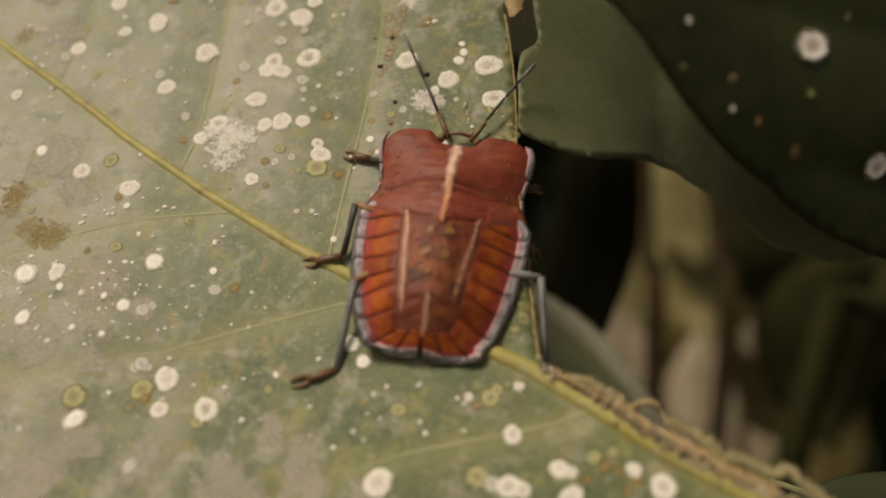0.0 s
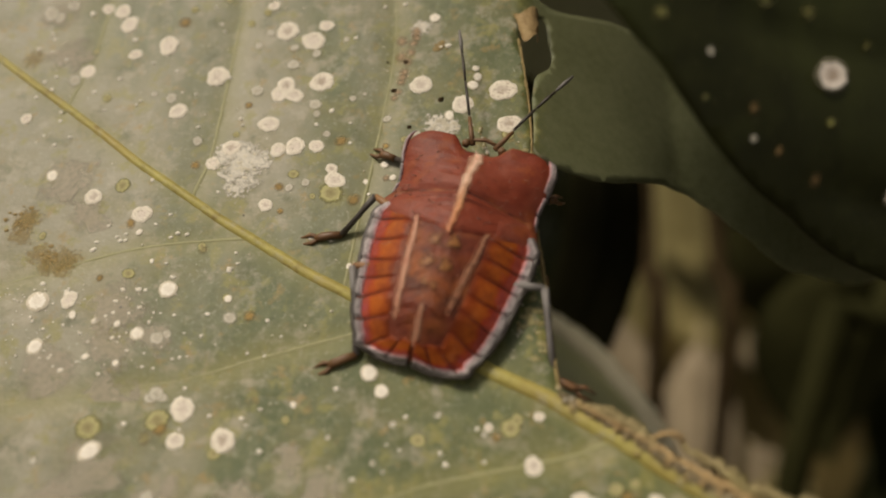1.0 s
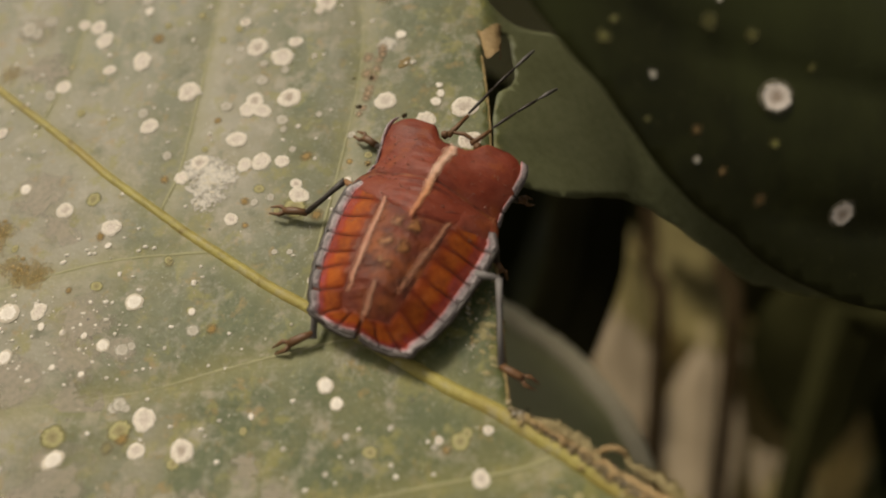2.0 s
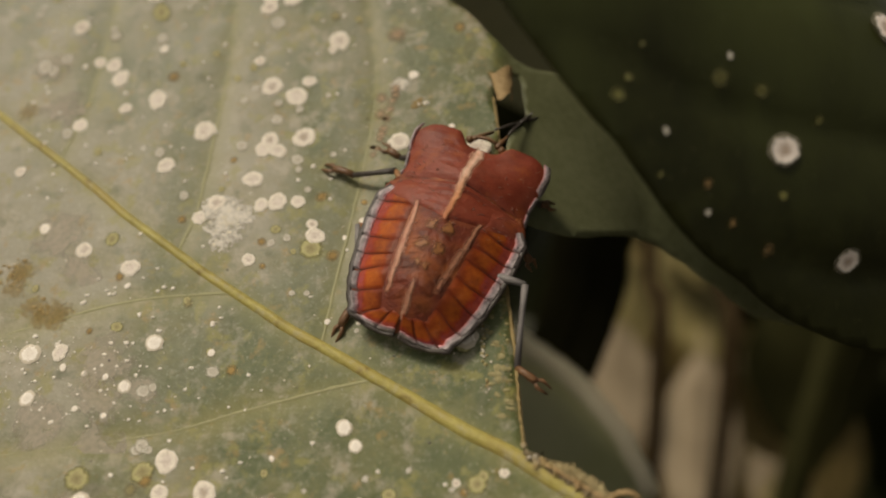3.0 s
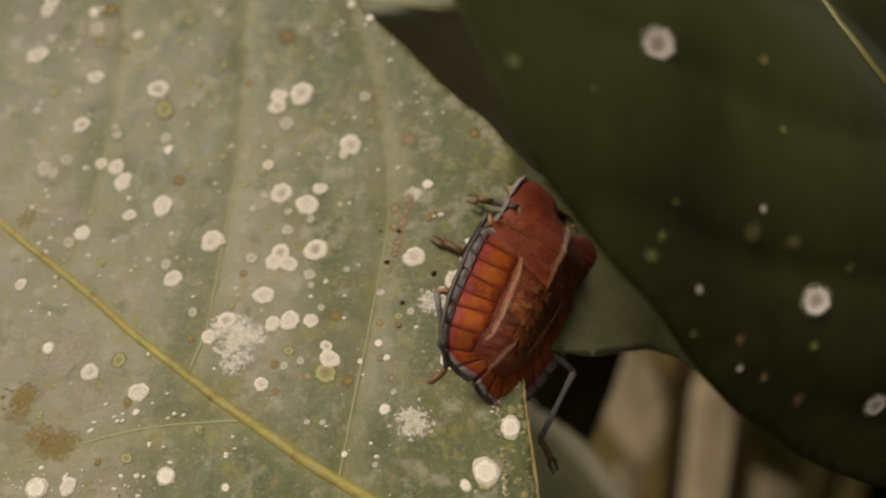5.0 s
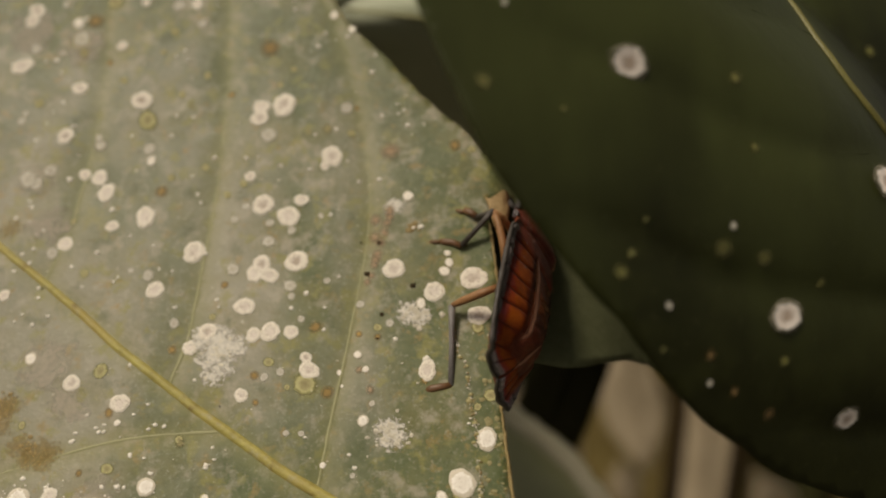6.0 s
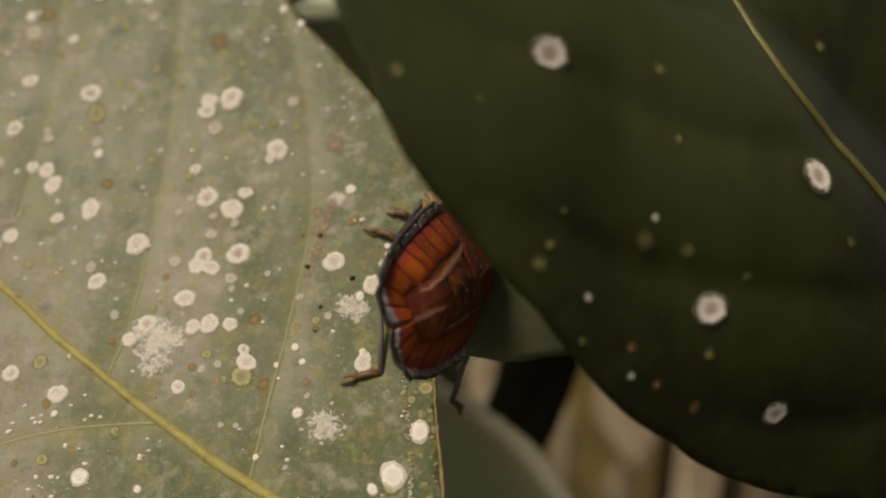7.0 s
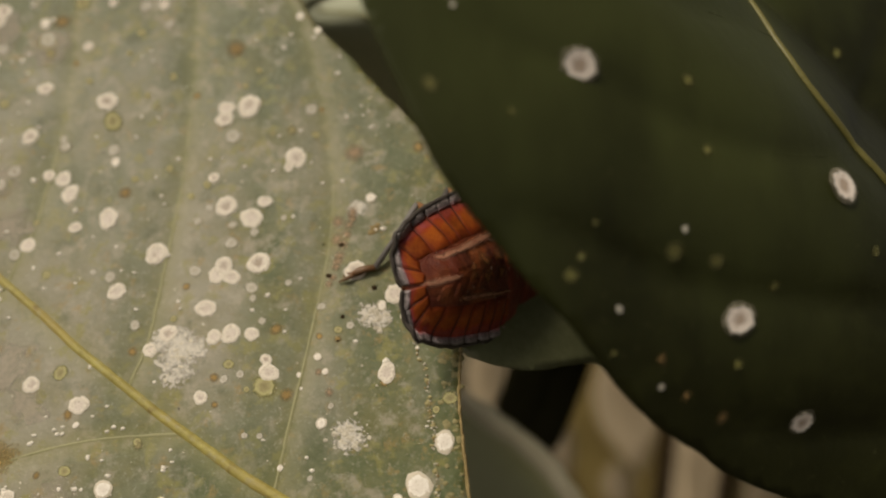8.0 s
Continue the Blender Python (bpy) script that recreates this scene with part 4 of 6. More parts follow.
    for p, length, width, lean, turn in (((2.04, 6.2, 0.14), 0.0525, 0.0417, 2.0, 10), ((1.96, 6.3, 0.62), 0.0642, 0.0402, 0.3, -10), ((2.78, 5.6, -0.78), 0.0438, 0.0207, -4.1, -20), ((1.39, 6.6, 0.23), 0.108, 0.0488, -3.2, 5), ((2.05, 6.8, 0.33), 0.1196, 0.0548, -2.1, -6), ((2.61, 6.7, -0.43), 0.0876, 0.0338, -2.5, 4), ((1.13, 6.9, -0.45), 0.0838, 0.0371, -3.9, -4)):
        SWAYING.append(hanging_leaf(p, length, width, lean, turn, M["brown_leaf"], "brown withered leaf in the shade of the shrub", 0.08, blunt=0.7))
    # dark leaves that close the view behind the stems; the shrub's shade is in their colour
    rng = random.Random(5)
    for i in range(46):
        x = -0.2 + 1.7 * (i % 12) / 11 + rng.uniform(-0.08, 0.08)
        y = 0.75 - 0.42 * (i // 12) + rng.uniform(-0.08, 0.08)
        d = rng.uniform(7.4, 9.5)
        hanging_leaf((0.03 + 0.55 * x * d, d, 0.25 + (0.55 * y - 0.014) * d), rng.uniform(0.16, 0.22), rng.uniform(0.09, 0.12), rng.uniform(-30, 30), rng.uniform(-50, 50), M["shaded_green"],
                     "leaf deep in the shrub, its shade in the dark green", 0.2, "leaf", 0)
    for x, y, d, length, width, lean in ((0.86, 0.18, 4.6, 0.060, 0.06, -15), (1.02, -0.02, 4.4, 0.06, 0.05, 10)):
        hanging_leaf((0.03 + 0.55 * x * d, d, 0.25 + (0.55 * y - 0.014) * d), length, width, lean, 10, M["shrub_shade"], "leaf deep in the shrub, its shade in the dark green", 0.2, "leaf", 0)


background()


def leaf_stem():
    """The upright stem, beside the view, from which the near leaves grow."""
    foot = ground_under((1.75, 1.5, -2.5))
    line = [foot, (1.78, 1.55, -1.2), (1.70, 1.45, -0.4), (1.72, 1.42, 0.5), (1.66, 1.5, 1.4)]
    path = spline([world_at(p) for p in line], 0.01)
    rod = thing("twig", path[0], "brown upright stem that carries the leaves", "twig", "stems of the shrub")
    v, f = tube(path, [0.005, 0.0042, 0.0034, 0.0026], 10, 0.2)
    finish("stem", v, f, M["twig"], rod)
    for tip, base in (((0.85, main_surface(0.85, -0.50), -0.50), (1.72, 1.47, -0.75)), ((1.62, dark_surface(1.62, -0.36), -0.36), (1.71, 1.46, -0.55)),
                      ((1.30, corner_surface(1.3, -0.62), -0.62), (1.73, 1.48, -0.85)), ((1.30, upper_surface(1.3, 0.6), 0.6), (1.72, 1.42, 0.45))):
        a, b = Vector(tip), Vector(base)
        v, f = tube(spline([world_at(b), world_at((a + b) / 2 + Vector((0, 0, 0.06))), world_at(a)], 0.004), [0.0014, 0.0009, 0.0008], 8, 0.15)
        finish("leaf_stalk", v, f, M["faint_vein"], rod)


leaf_stem()

# ------------------------------------------------------------------ spots, tears and dust on the leaves
def inside_main(x, z):
    """Roughly the part of the large leaf that the camera sees."""
    return x < 0.11 and z > -0.36 and x < 0.11 - max(0.0, z - 0.5) * 0.75


def scatter(count, seed, lo, hi, box, keep, power=2.5):
    rng, rows = random.Random(seed), []
    while len(rows) < count:
        x, z = rng.uniform(box[0], box[1]), rng.uniform(box[2], box[3])
        if keep(x, z) and noise.noise(Vector((x * 4, z * 4, seed))) > -0.25 + rng.uniform(-0.3, 0.3):
            rows.append((x, z, lo + (hi - lo) * rng.random() ** power))
    return rows


RING = [disc_mesh("ring_spot", M["ring_white"], "ring", k, rough=0.55) for k in range(8)]
DISC = [disc_mesh("disc_spot", M["disc_white"], "disc", 10 + k, rough=0.5) for k in range(6)]
GREY = [disc_mesh("grey_spot", M["ring_grey"], "ring", 20 + k, rough=0.7) for k in range(5)]
SHADE = [disc_mesh("ring_spot", M["ring_shade"], "ring", 25 + k, 26, 0.3) for k in range(3)]
DULL = [disc_mesh("disc_spot", M["ring_grey"], "disc", 33 + k, 20, 0.4) for k in range(2)]
BROWN = [disc_mesh("brown_spot", M["brown_stain"], "flake", 35 + k, 26, 0.5) for k in range(2)]
YELLOW = [disc_mesh("yellow_spot", M["yellow_stain" if k == 1 else "yellow_ring"], "flake", 30 + k, 30, 0.7) for k in range(6)]
OLIVE = [disc_mesh("olive_spot", M["olive_spot"], "flake", 40 + k, 20, 0.45) for k in range(2)]
OCHRE = [disc_mesh("ochre_spot", M["ochre_stain"], "flake", 50 + k, 30, 0.6) for k in range(3)]
RUST = [disc_mesh("rust_spot", M["rust_stain"], "flake", 54 + k, 30, 0.8) for k in range(3)]

# places on the leaf, with the radius
RINGS_UPPER_A = [(-0.863, 0.765, 0.0205), (-0.73, 0.714, 0.0154), (-0.594, 0.686, 0.0212), (-0.745, 0.61, 0.0163), (-0.651, 0.809, 0.0109), (-0.608, 0.909, 0.0098), (-0.495, 0.903, 0.011), (-0.559, 0.557, 0.0091),
                 (-0.693, 0.528, 0.0125), (-0.661, 0.521, 0.0159), (-0.643, 0.491, 0.0169), (-0.556, 0.442, 0.0189), (-0.62, 0.424, 0.0122), (-0.709, 0.389, 0.0143), (-0.451, 0.374, 0.0228), (-0.353, 0.523, 0.0112),
                 (-0.518, 0.303, 0.0171), (-0.34, 0.668, 0.0162), (-0.342, 0.645, 0.0173), (-0.293, 0.671, 0.0254), (-0.19, 0.563, 0.0202), (-0.204, 0.543, 0.0089), (-0.322, 0.466, 0.021), (-0.271, 0.443, 0.0197),
                 (-0.247, 0.475, 0.0132)]
RINGS_UPPER_B = [(-0.25, 0.357, 0.0214), (-0.065, 0.345, 0.02), (0.01, 0.304, 0.0197), (0.09, 0.264, 0.0203), (0.082, 0.329, 0.0228), (-0.343, 0.274, 0.0179), (-0.408, 0.229, 0.0167), (-0.808, 0.292, 0.0108),
                 (-0.648, 0.139, 0.0154), (-0.553, 0.107, 0.0182), (-0.439, 0.2, 0.0145), (-0.335, 0.122, 0.0121), (-0.252, 0.23, 0.0135), (-0.215, 0.166, 0.0172), (-0.222, 0.187, 0.0102), (-0.003, 0.17, 0.017),
                 (-0.317, 0.352, 0.0172), (-0.301, 0.331, 0.016), (-0.331, 0.333, 0.0139), (-0.322, 0.224, 0.0145), (-0.291, 0.23, 0.0176), (-0.649, -0.039, 0.0135), (-0.85, 0.894, 0.0172), (-0.857, 0.87, 0.0147)]
RINGS_LOWER = [(-0.43, -0.202, 0.0193), (-0.433, -0.246, 0.0146), (-0.36, -0.244, 0.0189), (0.1, -0.267, 0.013), (0.162, -0.307, 0.0126), (0.177, -0.31, 0.0094), (0.263, -0.304, 0.0101), (0.299, -0.323, 0.0176),
               (0.175, -0.341, 0.017), (0.091, -0.331, 0.0157), (0.111, -0.334, 0.011), (-0.092, -0.332, 0.0201), (0.038, -0.219, 0.0067), (0.112, -0.203, 0.0075)]
DISCS_UPPER = [(-0.753, 0.863, 0.0122), (-0.157, 0.834, 0.0082), (-0.196, 0.868, 0.0095), (-0.559, 0.554, 0.008), (-0.733, 0.179, 0.0104), (-0.484, -0.022, 0.0155), (-0.656, -0.028, 0.0048), (0.097, 0.064, 0.0191),
               (0.054, -0.003, 0.0244), (0.02, -0.024, 0.0093), (0.035, 0.374, 0.0063), (0.038, 0.357, 0.0084), (0.029, 0.341, 0.0094), (-0.128, 0.193, 0.0071), (-0.113, 0.169, 0.006), (-0.16, 0.162, 0.005),
               (-0.182, 0.016, 0.0058), (-0.115, 0.086, 0.0098), (-0.552, 0.075, 0.006), (-0.039, 0.482, 0.0098), (-0.014, 0.283, 0.0093)]
DISCS_LOWER = [(-0.702, -0.042, 0.019), (-0.688, -0.113, 0.0139), (-0.485, -0.022, 0.0142), (-0.38, -0.037, 0.0075), (-0.523, -0.092, 0.0111), (-0.562, -0.26, 0.0155), (-0.122, -0.173, 0.0113), (-0.559, -0.077, 0.0065),
               (-0.597, -0.072, 0.0066), (-0.638, -0.063, 0.0066), (-0.549, -0.137, 0.0064), (-0.601, -0.127, 0.0055), (-0.257, -0.194, 0.0052), (-0.142, -0.147, 0.0132)]
GREY_SPOTS_UPPER_A = [(-0.838, 0.805, 0.0146), (-0.842, 0.642, 0.0106), (-0.837, 0.658, 0.0082), (-0.779, 0.794, 0.0085), (-0.535, 0.901, 0.0159), (-0.479, 0.858, 0.0133), (-0.566, 0.581, 0.0149), (-0.764, 0.536, 0.016),
                      (-0.807, 0.519, 0.0205), (-0.787, 0.51, 0.0148), (-0.731, 0.371, 0.0154), (-0.535, 0.33, 0.013), (-0.569, 0.339, 0.0076), (-0.377, 0.437, 0.0099), (-0.356, 0.463, 0.01), (-0.372, 0.342, 0.015),
                      (-0.473, 0.243, 0.0116), (-0.322, 0.608, 0.0183), (-0.164, 0.663, 0.0148), (-0.092, 0.646, 0.0068), (-0.263, 0.416, 0.0098)]
GREY_SPOTS_UPPER_B = [(-0.307, 0.43, 0.0099), (-0.307, 0.395, 0.0152), (-0.26, 0.312, 0.0148), (-0.256, 0.293, 0.0084), (-0.19, 0.322, 0.0085), (-0.168, 0.33, 0.0053), (-0.207, 0.444, 0.0076), (-0.126, 0.28, 0.0094),
                      (-0.071, 0.248, 0.0092), (-0.235, 0.253, 0.0083), (-0.296, 0.153, 0.0101), (-0.267, 0.162, 0.0091), (-0.249, 0.064, 0.0069), (-0.222, 0.064, 0.0069), (-0.13, 0.002, 0.0057), (-0.1, 0.114, 0.0069),
                      (-0.669, 0.589, 0.0139), (-0.675, 0.605, 0.0093), (-0.767, 0.408, 0.0078), (-0.742, 0.826, 0.0219), (-0.56, -0.023, 0.0058)]
GREY_SPOTS_LOWER = [(-0.373, -0.067, 0.013), (-0.489, -0.099, 0.0138), (-0.474, -0.093, 0.0092), (-0.475, -0.181, 0.0142), (-0.483, -0.187, 0.0115), (-0.463, -0.187, 0.0089), (-0.644, -0.273, 0.0077), (-0.462, -0.32, 0.0133),
                    (0.069, -0.329, 0.0142), (-0.132, -0.269, 0.0058), (-0.2, -0.237, 0.0051), (-0.104, -0.218, 0.0068), (-0.036, -0.204, 0.0059), (0.031, -0.228, 0.0058)]
YELLOW_STAINS_UPPER_A = [(-0.577, 0.643, 0.0233), (-0.812, 0.681, 0.0106), (-0.741, 0.819, 0.0267), (-0.732, 0.793, 0.0169), (-0.677, 0.911, 0.0184), (-0.459, 0.739, 0.0094), (-0.559, 0.793, 0.0072), (-0.539, 0.839, 0.0109),
                         (-0.51, 0.698, 0.0094), (-0.487, 0.674, 0.007), (-0.669, 0.589, 0.0162), (-0.446, 0.542, 0.0091), (-0.638, 0.731, 0.0095), (-0.277, 0.749, 0.0082), (-0.303, 0.716, 0.007), (-0.201, 0.62, 0.0136),
                         (-0.153, 0.61, 0.009), (-0.365, 0.509, 0.009), (-0.396, 0.486, 0.0089)]
YELLOW_STAINS_UPPER_B = [(-0.66, 0.333, 0.0098), (-0.402, 0.255, 0.0074), (-0.514, 0.521, 0.0079), (0.087, 0.245, 0.0142), (-0.093, 0.24, 0.0082), (-0.598, 0.16, 0.0155), (-0.438, 0.05, 0.0089), (-0.724, 0.069, 0.008),
                         (-0.557, 0.004, 0.0117), (-0.221, 0.143, 0.0231), (-0.29, 0.178, 0.0112), (0.107, 0.132, 0.0137), (0.053, -0.016, 0.0168), (0.083, 0.113, 0.0078), (-0.383, -0.035, 0.0077), (0.084, 0.573, 0.0088),
                         (-0.7, 0.433, 0.0067), (-0.253, 0.137, 0.006)]
YELLOW_STAINS_LOWER = [(-0.572, -0.229, 0.0228), (-0.572, -0.229, 0.0193), (-0.467, -0.218, 0.021), (-0.481, -0.243, 0.0138), (-0.37, -0.261, 0.0128), (-0.066, -0.238, 0.0126), (0.07, -0.219, 0.0166), (0.07, -0.219, 0.0133),
                       (0.048, -0.321, 0.0175), (-0.435, 0.044, 0.0097), (-0.267, -0.215, 0.0078), (0.21, -0.291, 0.011), (-0.104, -0.3, 0.0049), (0.08, -0.208, 0.01), (0.237, -0.283, 0.0079)]
OCHRE_STAINS_UPPER = [(-0.716, 0.868, 0.0195), (-0.405, 0.696, 0.0093), (-0.673, 0.771, 0.0096), (-0.33, 0.798, 0.0237), (-0.143, 0.662, 0.0068), (-0.385, 0.313, 0.0096), (-0.531, 0.493, 0.0146), (-0.208, 0.239, 0.0124),
                      (-0.57, 0.091, 0.0111), (-0.605, -0.003, 0.0078), (-0.471, 0.197, 0.0104), (-0.314, 0.155, 0.0112), (-0.18, 0.13, 0.013), (-0.127, 0.228, 0.0082), (-0.308, 0.111, 0.008), (-0.008, 0.154, 0.0089),
                      (0.052, 0.582, 0.0132), (-0.093, 0.224, 0.0082)]
OCHRE_STAINS_LOWER = [(-0.341, -0.064, 0.0111), (0.049, -0.231, 0.0091), (0.224, -0.301, 0.0125), (0.268, -0.313, 0.0085), (0.251, -0.33, 0.0077), (0.199, -0.319, 0.0094), (-0.46, -0.23, 0.0122), (0.242, -0.307, 0.0078),
                      (0.264, -0.321, 0.0069)]
RUST_STAINS = [(-0.075, 0.572, 0.0245), (-0.074, 0.441, 0.0108), (-0.101, 0.436, 0.0151), (-0.102, 0.403, 0.015), (-0.099, 0.361, 0.0127), (-0.114, 0.32, 0.0095), (-0.074, 0.455, 0.013), (-0.104, 0.136, 0.01),
               (-0.125, 0.168, 0.0091), (-0.074, 0.449, 0.01), (-0.08, 0.43, 0.012), (-0.084, 0.412, 0.013), (-0.09, 0.393, 0.013), (-0.096, 0.372, 0.012), (-0.102, 0.351, 0.01), (-0.106, 0.332, 0.009)]
FLECKS_UPPER_A = [(-0.731, 0.631, 0.0058), (-0.736, 0.872, 0.0061), (-0.791, 0.778, 0.006), (-0.815, 0.776, 0.0048), (-0.775, 0.75, 0.0048), (-0.788, 0.906, 0.0062), (-0.514, 0.796, 0.0048), (-0.531, 0.784, 0.0048),
                  (-0.505, 0.774, 0.0048), (-0.517, 0.651, 0.0047), (-0.481, 0.648, 0.0035), (-0.607, 0.609, 0.0046), (-0.523, 0.609, 0.0046), (-0.711, 0.568, 0.0035), (-0.806, 0.6, 0.0047), (-0.788, 0.637, 0.0035),
                  (-0.762, 0.683, 0.0047), (-0.43, 0.562, 0.0057), (-0.364, 0.561, 0.0045), (-0.779, 0.661, 0.0035), (-0.28, 0.883, 0.0048), (-0.287, 0.816, 0.0047), (-0.228, 0.798, 0.0059), (-0.214, 0.827, 0.0047),
                  (-0.165, 0.819, 0.0059), (-0.108, 0.776, 0.0046), (-0.113, 0.739, 0.0058), (-0.04, 0.625, 0.0056)]
FLECKS_UPPER_B = [(-0.045, 0.686, 0.0034), (-0.048, 0.657, 0.0034), (-0.059, 0.649, 0.0034), (-0.062, 0.669, 0.0034), (-0.008, 0.626, 0.0034), (-0.226, 0.608, 0.0045), (-0.184, 0.619, 0.0045), (-0.159, 0.553, 0.0033),
                  (-0.293, 0.545, 0.0045), (-0.339, 0.562, 0.0034), (-0.721, 0.518, 0.0068), (-0.626, 0.457, 0.0056), (-0.581, 0.405, 0.0044), (-0.796, 0.474, 0.0045), (-0.789, 0.461, 0.0045), (-0.788, 0.432, 0.0045),
                  (-0.817, 0.44, 0.0045), (-0.756, 0.416, 0.0044), (-0.769, 0.379, 0.0044), (-0.789, 0.369, 0.0044), (-0.773, 0.353, 0.0044), (-0.642, 0.373, 0.0055), (-0.689, 0.346, 0.0044), (-0.799, 0.337, 0.0044),
                  (-0.594, 0.326, 0.0032), (-0.601, 0.318, 0.0032), (-0.429, 0.371, 0.0065), (-0.515, 0.342, 0.0032)]
FLECKS_UPPER_C = [(-0.489, 0.338, 0.0043), (-0.456, 0.487, 0.0045), (-0.448, 0.47, 0.0045), (-0.475, 0.271, 0.0053), (-0.397, 0.286, 0.0042), (-0.392, 0.273, 0.0032), (-0.745, 0.305, 0.0043), (-0.743, 0.287, 0.0043),
                  (-0.717, 0.254, 0.0053), (-0.767, 0.257, 0.0032), (-0.779, 0.244, 0.0032), (-0.743, 0.239, 0.0042), (-0.661, 0.308, 0.0043), (-0.532, 0.387, 0.0033), (-0.472, 0.525, 0.0034), (-0.228, 0.299, 0.0053),
                  (-0.189, 0.446, 0.0044), (-0.234, 0.537, 0.0056), (-0.134, 0.511, 0.0044), (-0.095, 0.515, 0.0055), (-0.028, 0.421, 0.0043), (-0.014, 0.423, 0.0075), (-0.192, 0.274, 0.0042), (-0.255, 0.272, 0.0042),
                  (-0.192, 0.235, 0.0041), (-0.422, 0.146, 0.0041), (-0.546, 0.17, 0.0041), (-0.501, 0.106, 0.004)]
FLECKS_UPPER_D = [(-0.625, 0.058, 0.005), (-0.59, 0.067, 0.005), (-0.583, 0.06, 0.005), (-0.574, 0.061, 0.004), (-0.626, 0.046, 0.004), (-0.609, 0.087, 0.004), (-0.575, 0.072, 0.004), (-0.525, 0.089, 0.004),
                  (-0.483, 0.073, 0.005), (-0.467, 0.071, 0.004), (-0.494, 0.066, 0.005), (-0.521, 0.027, 0.0039), (-0.495, 0.021, 0.0039), (-0.478, -0.002, 0.0039), (-0.377, 0.039, 0.0039), (-0.371, 0.021, 0.0039),
                  (-0.385, 0.012, 0.0049), (-0.535, -0.023, 0.0039), (-0.154, 0.14, 0.004), (-0.137, 0.033, 0.0039), (-0.127, 0.014, 0.0048), (-0.06, 0.221, 0.0051), (-0.005, 0.189, 0.007), (0.067, 0.087, 0.0039),
                  (0.051, 0.212, 0.004)]
FLECKS_LOWER_A = [(-0.657, -0.025, 0.0048), (-0.561, -0.022, 0.0057), (-0.534, -0.022, 0.0048), (-0.569, -0.041, 0.0057), (-0.526, -0.051, 0.0056), (-0.594, -0.053, 0.0038), (-0.466, -0.063, 0.0037), (-0.412, -0.061, 0.0047),
                  (-0.385, 0.008, 0.0048), (-0.52, 0.024, 0.0039), (-0.482, -0.001, 0.0038), (-0.637, -0.148, 0.0055), (-0.458, -0.13, 0.0036), (-0.447, -0.128, 0.0036), (-0.435, -0.126, 0.0027), (-0.311, -0.071, 0.0046),
                  (-0.702, -0.013, 0.0058), (-0.629, 0.044, 0.0049), (-0.517, -0.223, 0.0044), (-0.335, -0.214, 0.0052), (-0.327, -0.223, 0.0035), (-0.307, -0.201, 0.0044), (-0.385, -0.211, 0.0044), (-0.431, -0.173, 0.0036),
                  (-0.302, -0.258, 0.0051), (-0.43, -0.231, 0.0035), (-0.192, -0.17, 0.0044), (-0.085, -0.207, 0.0043)]
FLECKS_LOWER_B = [(-0.116, -0.28, 0.0033), (-0.026, -0.269, 0.0049), (0.03, -0.264, 0.0041), (-0.033, -0.254, 0.0041), (-0.093, -0.251, 0.0033), (-0.112, -0.245, 0.0034), (0.021, -0.221, 0.0042), (-0.16, -0.29, 0.0041),
                  (-0.144, -0.154, 0.007), (-0.581, -0.065, 0.0038), (-0.543, -0.06, 0.0038), (-0.507, -0.074, 0.0037), (-0.49, -0.06, 0.0028), (-0.563, -0.099, 0.0037), (-0.618, -0.092, 0.0037), (-0.65, -0.079, 0.0037),
                  (-0.535, -0.118, 0.0037), (-0.506, -0.122, 0.0027), (-0.417, -0.095, 0.0037), (-0.391, -0.108, 0.0027), (-0.446, -0.091, 0.0028), (-0.338, -0.121, 0.0027), (-0.487, -0.144, 0.0027), (-0.574, -0.153, 0.0036),
                  (-0.31, -0.125, 0.0027), (-0.215, 0.058, 0.0038), (-0.286, -0.095, 0.0027)]
SHADE_RINGS = [(0.28, 0.656, 0.0316), (0.717, 0.491, 0.0321), (0.526, 0.29, 0.0301), (0.649, 0.125, 0.0243)]
SHADE_FLECKS = [(0.334, 0.311, 0.0067), (0.403, 0.196, 0.0069), (0.434, 0.424, 0.0069), (0.098, 0.726, 0.0058)]
SHADE_BROWN = [(0.401, 0.238, 0.0113), (0.507, 0.142, 0.0152), (0.444, 0.181, 0.0099)]
SHADE_OLIVE = [(0.067, 0.614, 0.0134), (0.446, 0.641, 0.0115), (0.178, 0.582, 0.0061), (0.419, 0.392, 0.0177), (0.487, 0.377, 0.0139), (0.262, 0.359, 0.0124), (0.278, 0.385, 0.0093), (0.298, 0.433, 0.007),
               (0.526, 0.223, 0.01), (0.327, 0.249, 0.0072), (0.587, 0.338, 0.0101), (0.769, 0.389, 0.0106), (0.915, 0.787, 0.014), (0.475, 0.539, 0.009)]

spots(LEAF, "ring_spot", RINGS_UPPER_A + RINGS_UPPER_B + RINGS_LOWER, MAIN, RING, 1, 0.24)
spots(LEAF, "disc_spot", DISCS_UPPER + DISCS_LOWER, MAIN, DISC, 4, 0.26)
spots(LEAF, "grey_spot", GREY_SPOTS_UPPER_A + GREY_SPOTS_UPPER_B + GREY_SPOTS_LOWER, MAIN, GREY, 5, 0.15)
spots(LEAF, "yellow_spot", YELLOW_STAINS_UPPER_A + YELLOW_STAINS_UPPER_B + YELLOW_STAINS_LOWER, MAIN, YELLOW, 6, 0.05)
spots(LEAF, "ochre_spot", OCHRE_STAINS_UPPER + OCHRE_STAINS_LOWER, MAIN, OCHRE, 15, 0.05)
spots(LEAF, "rust_spot", RUST_STAINS, MAIN, RUST, 16, 0.05)
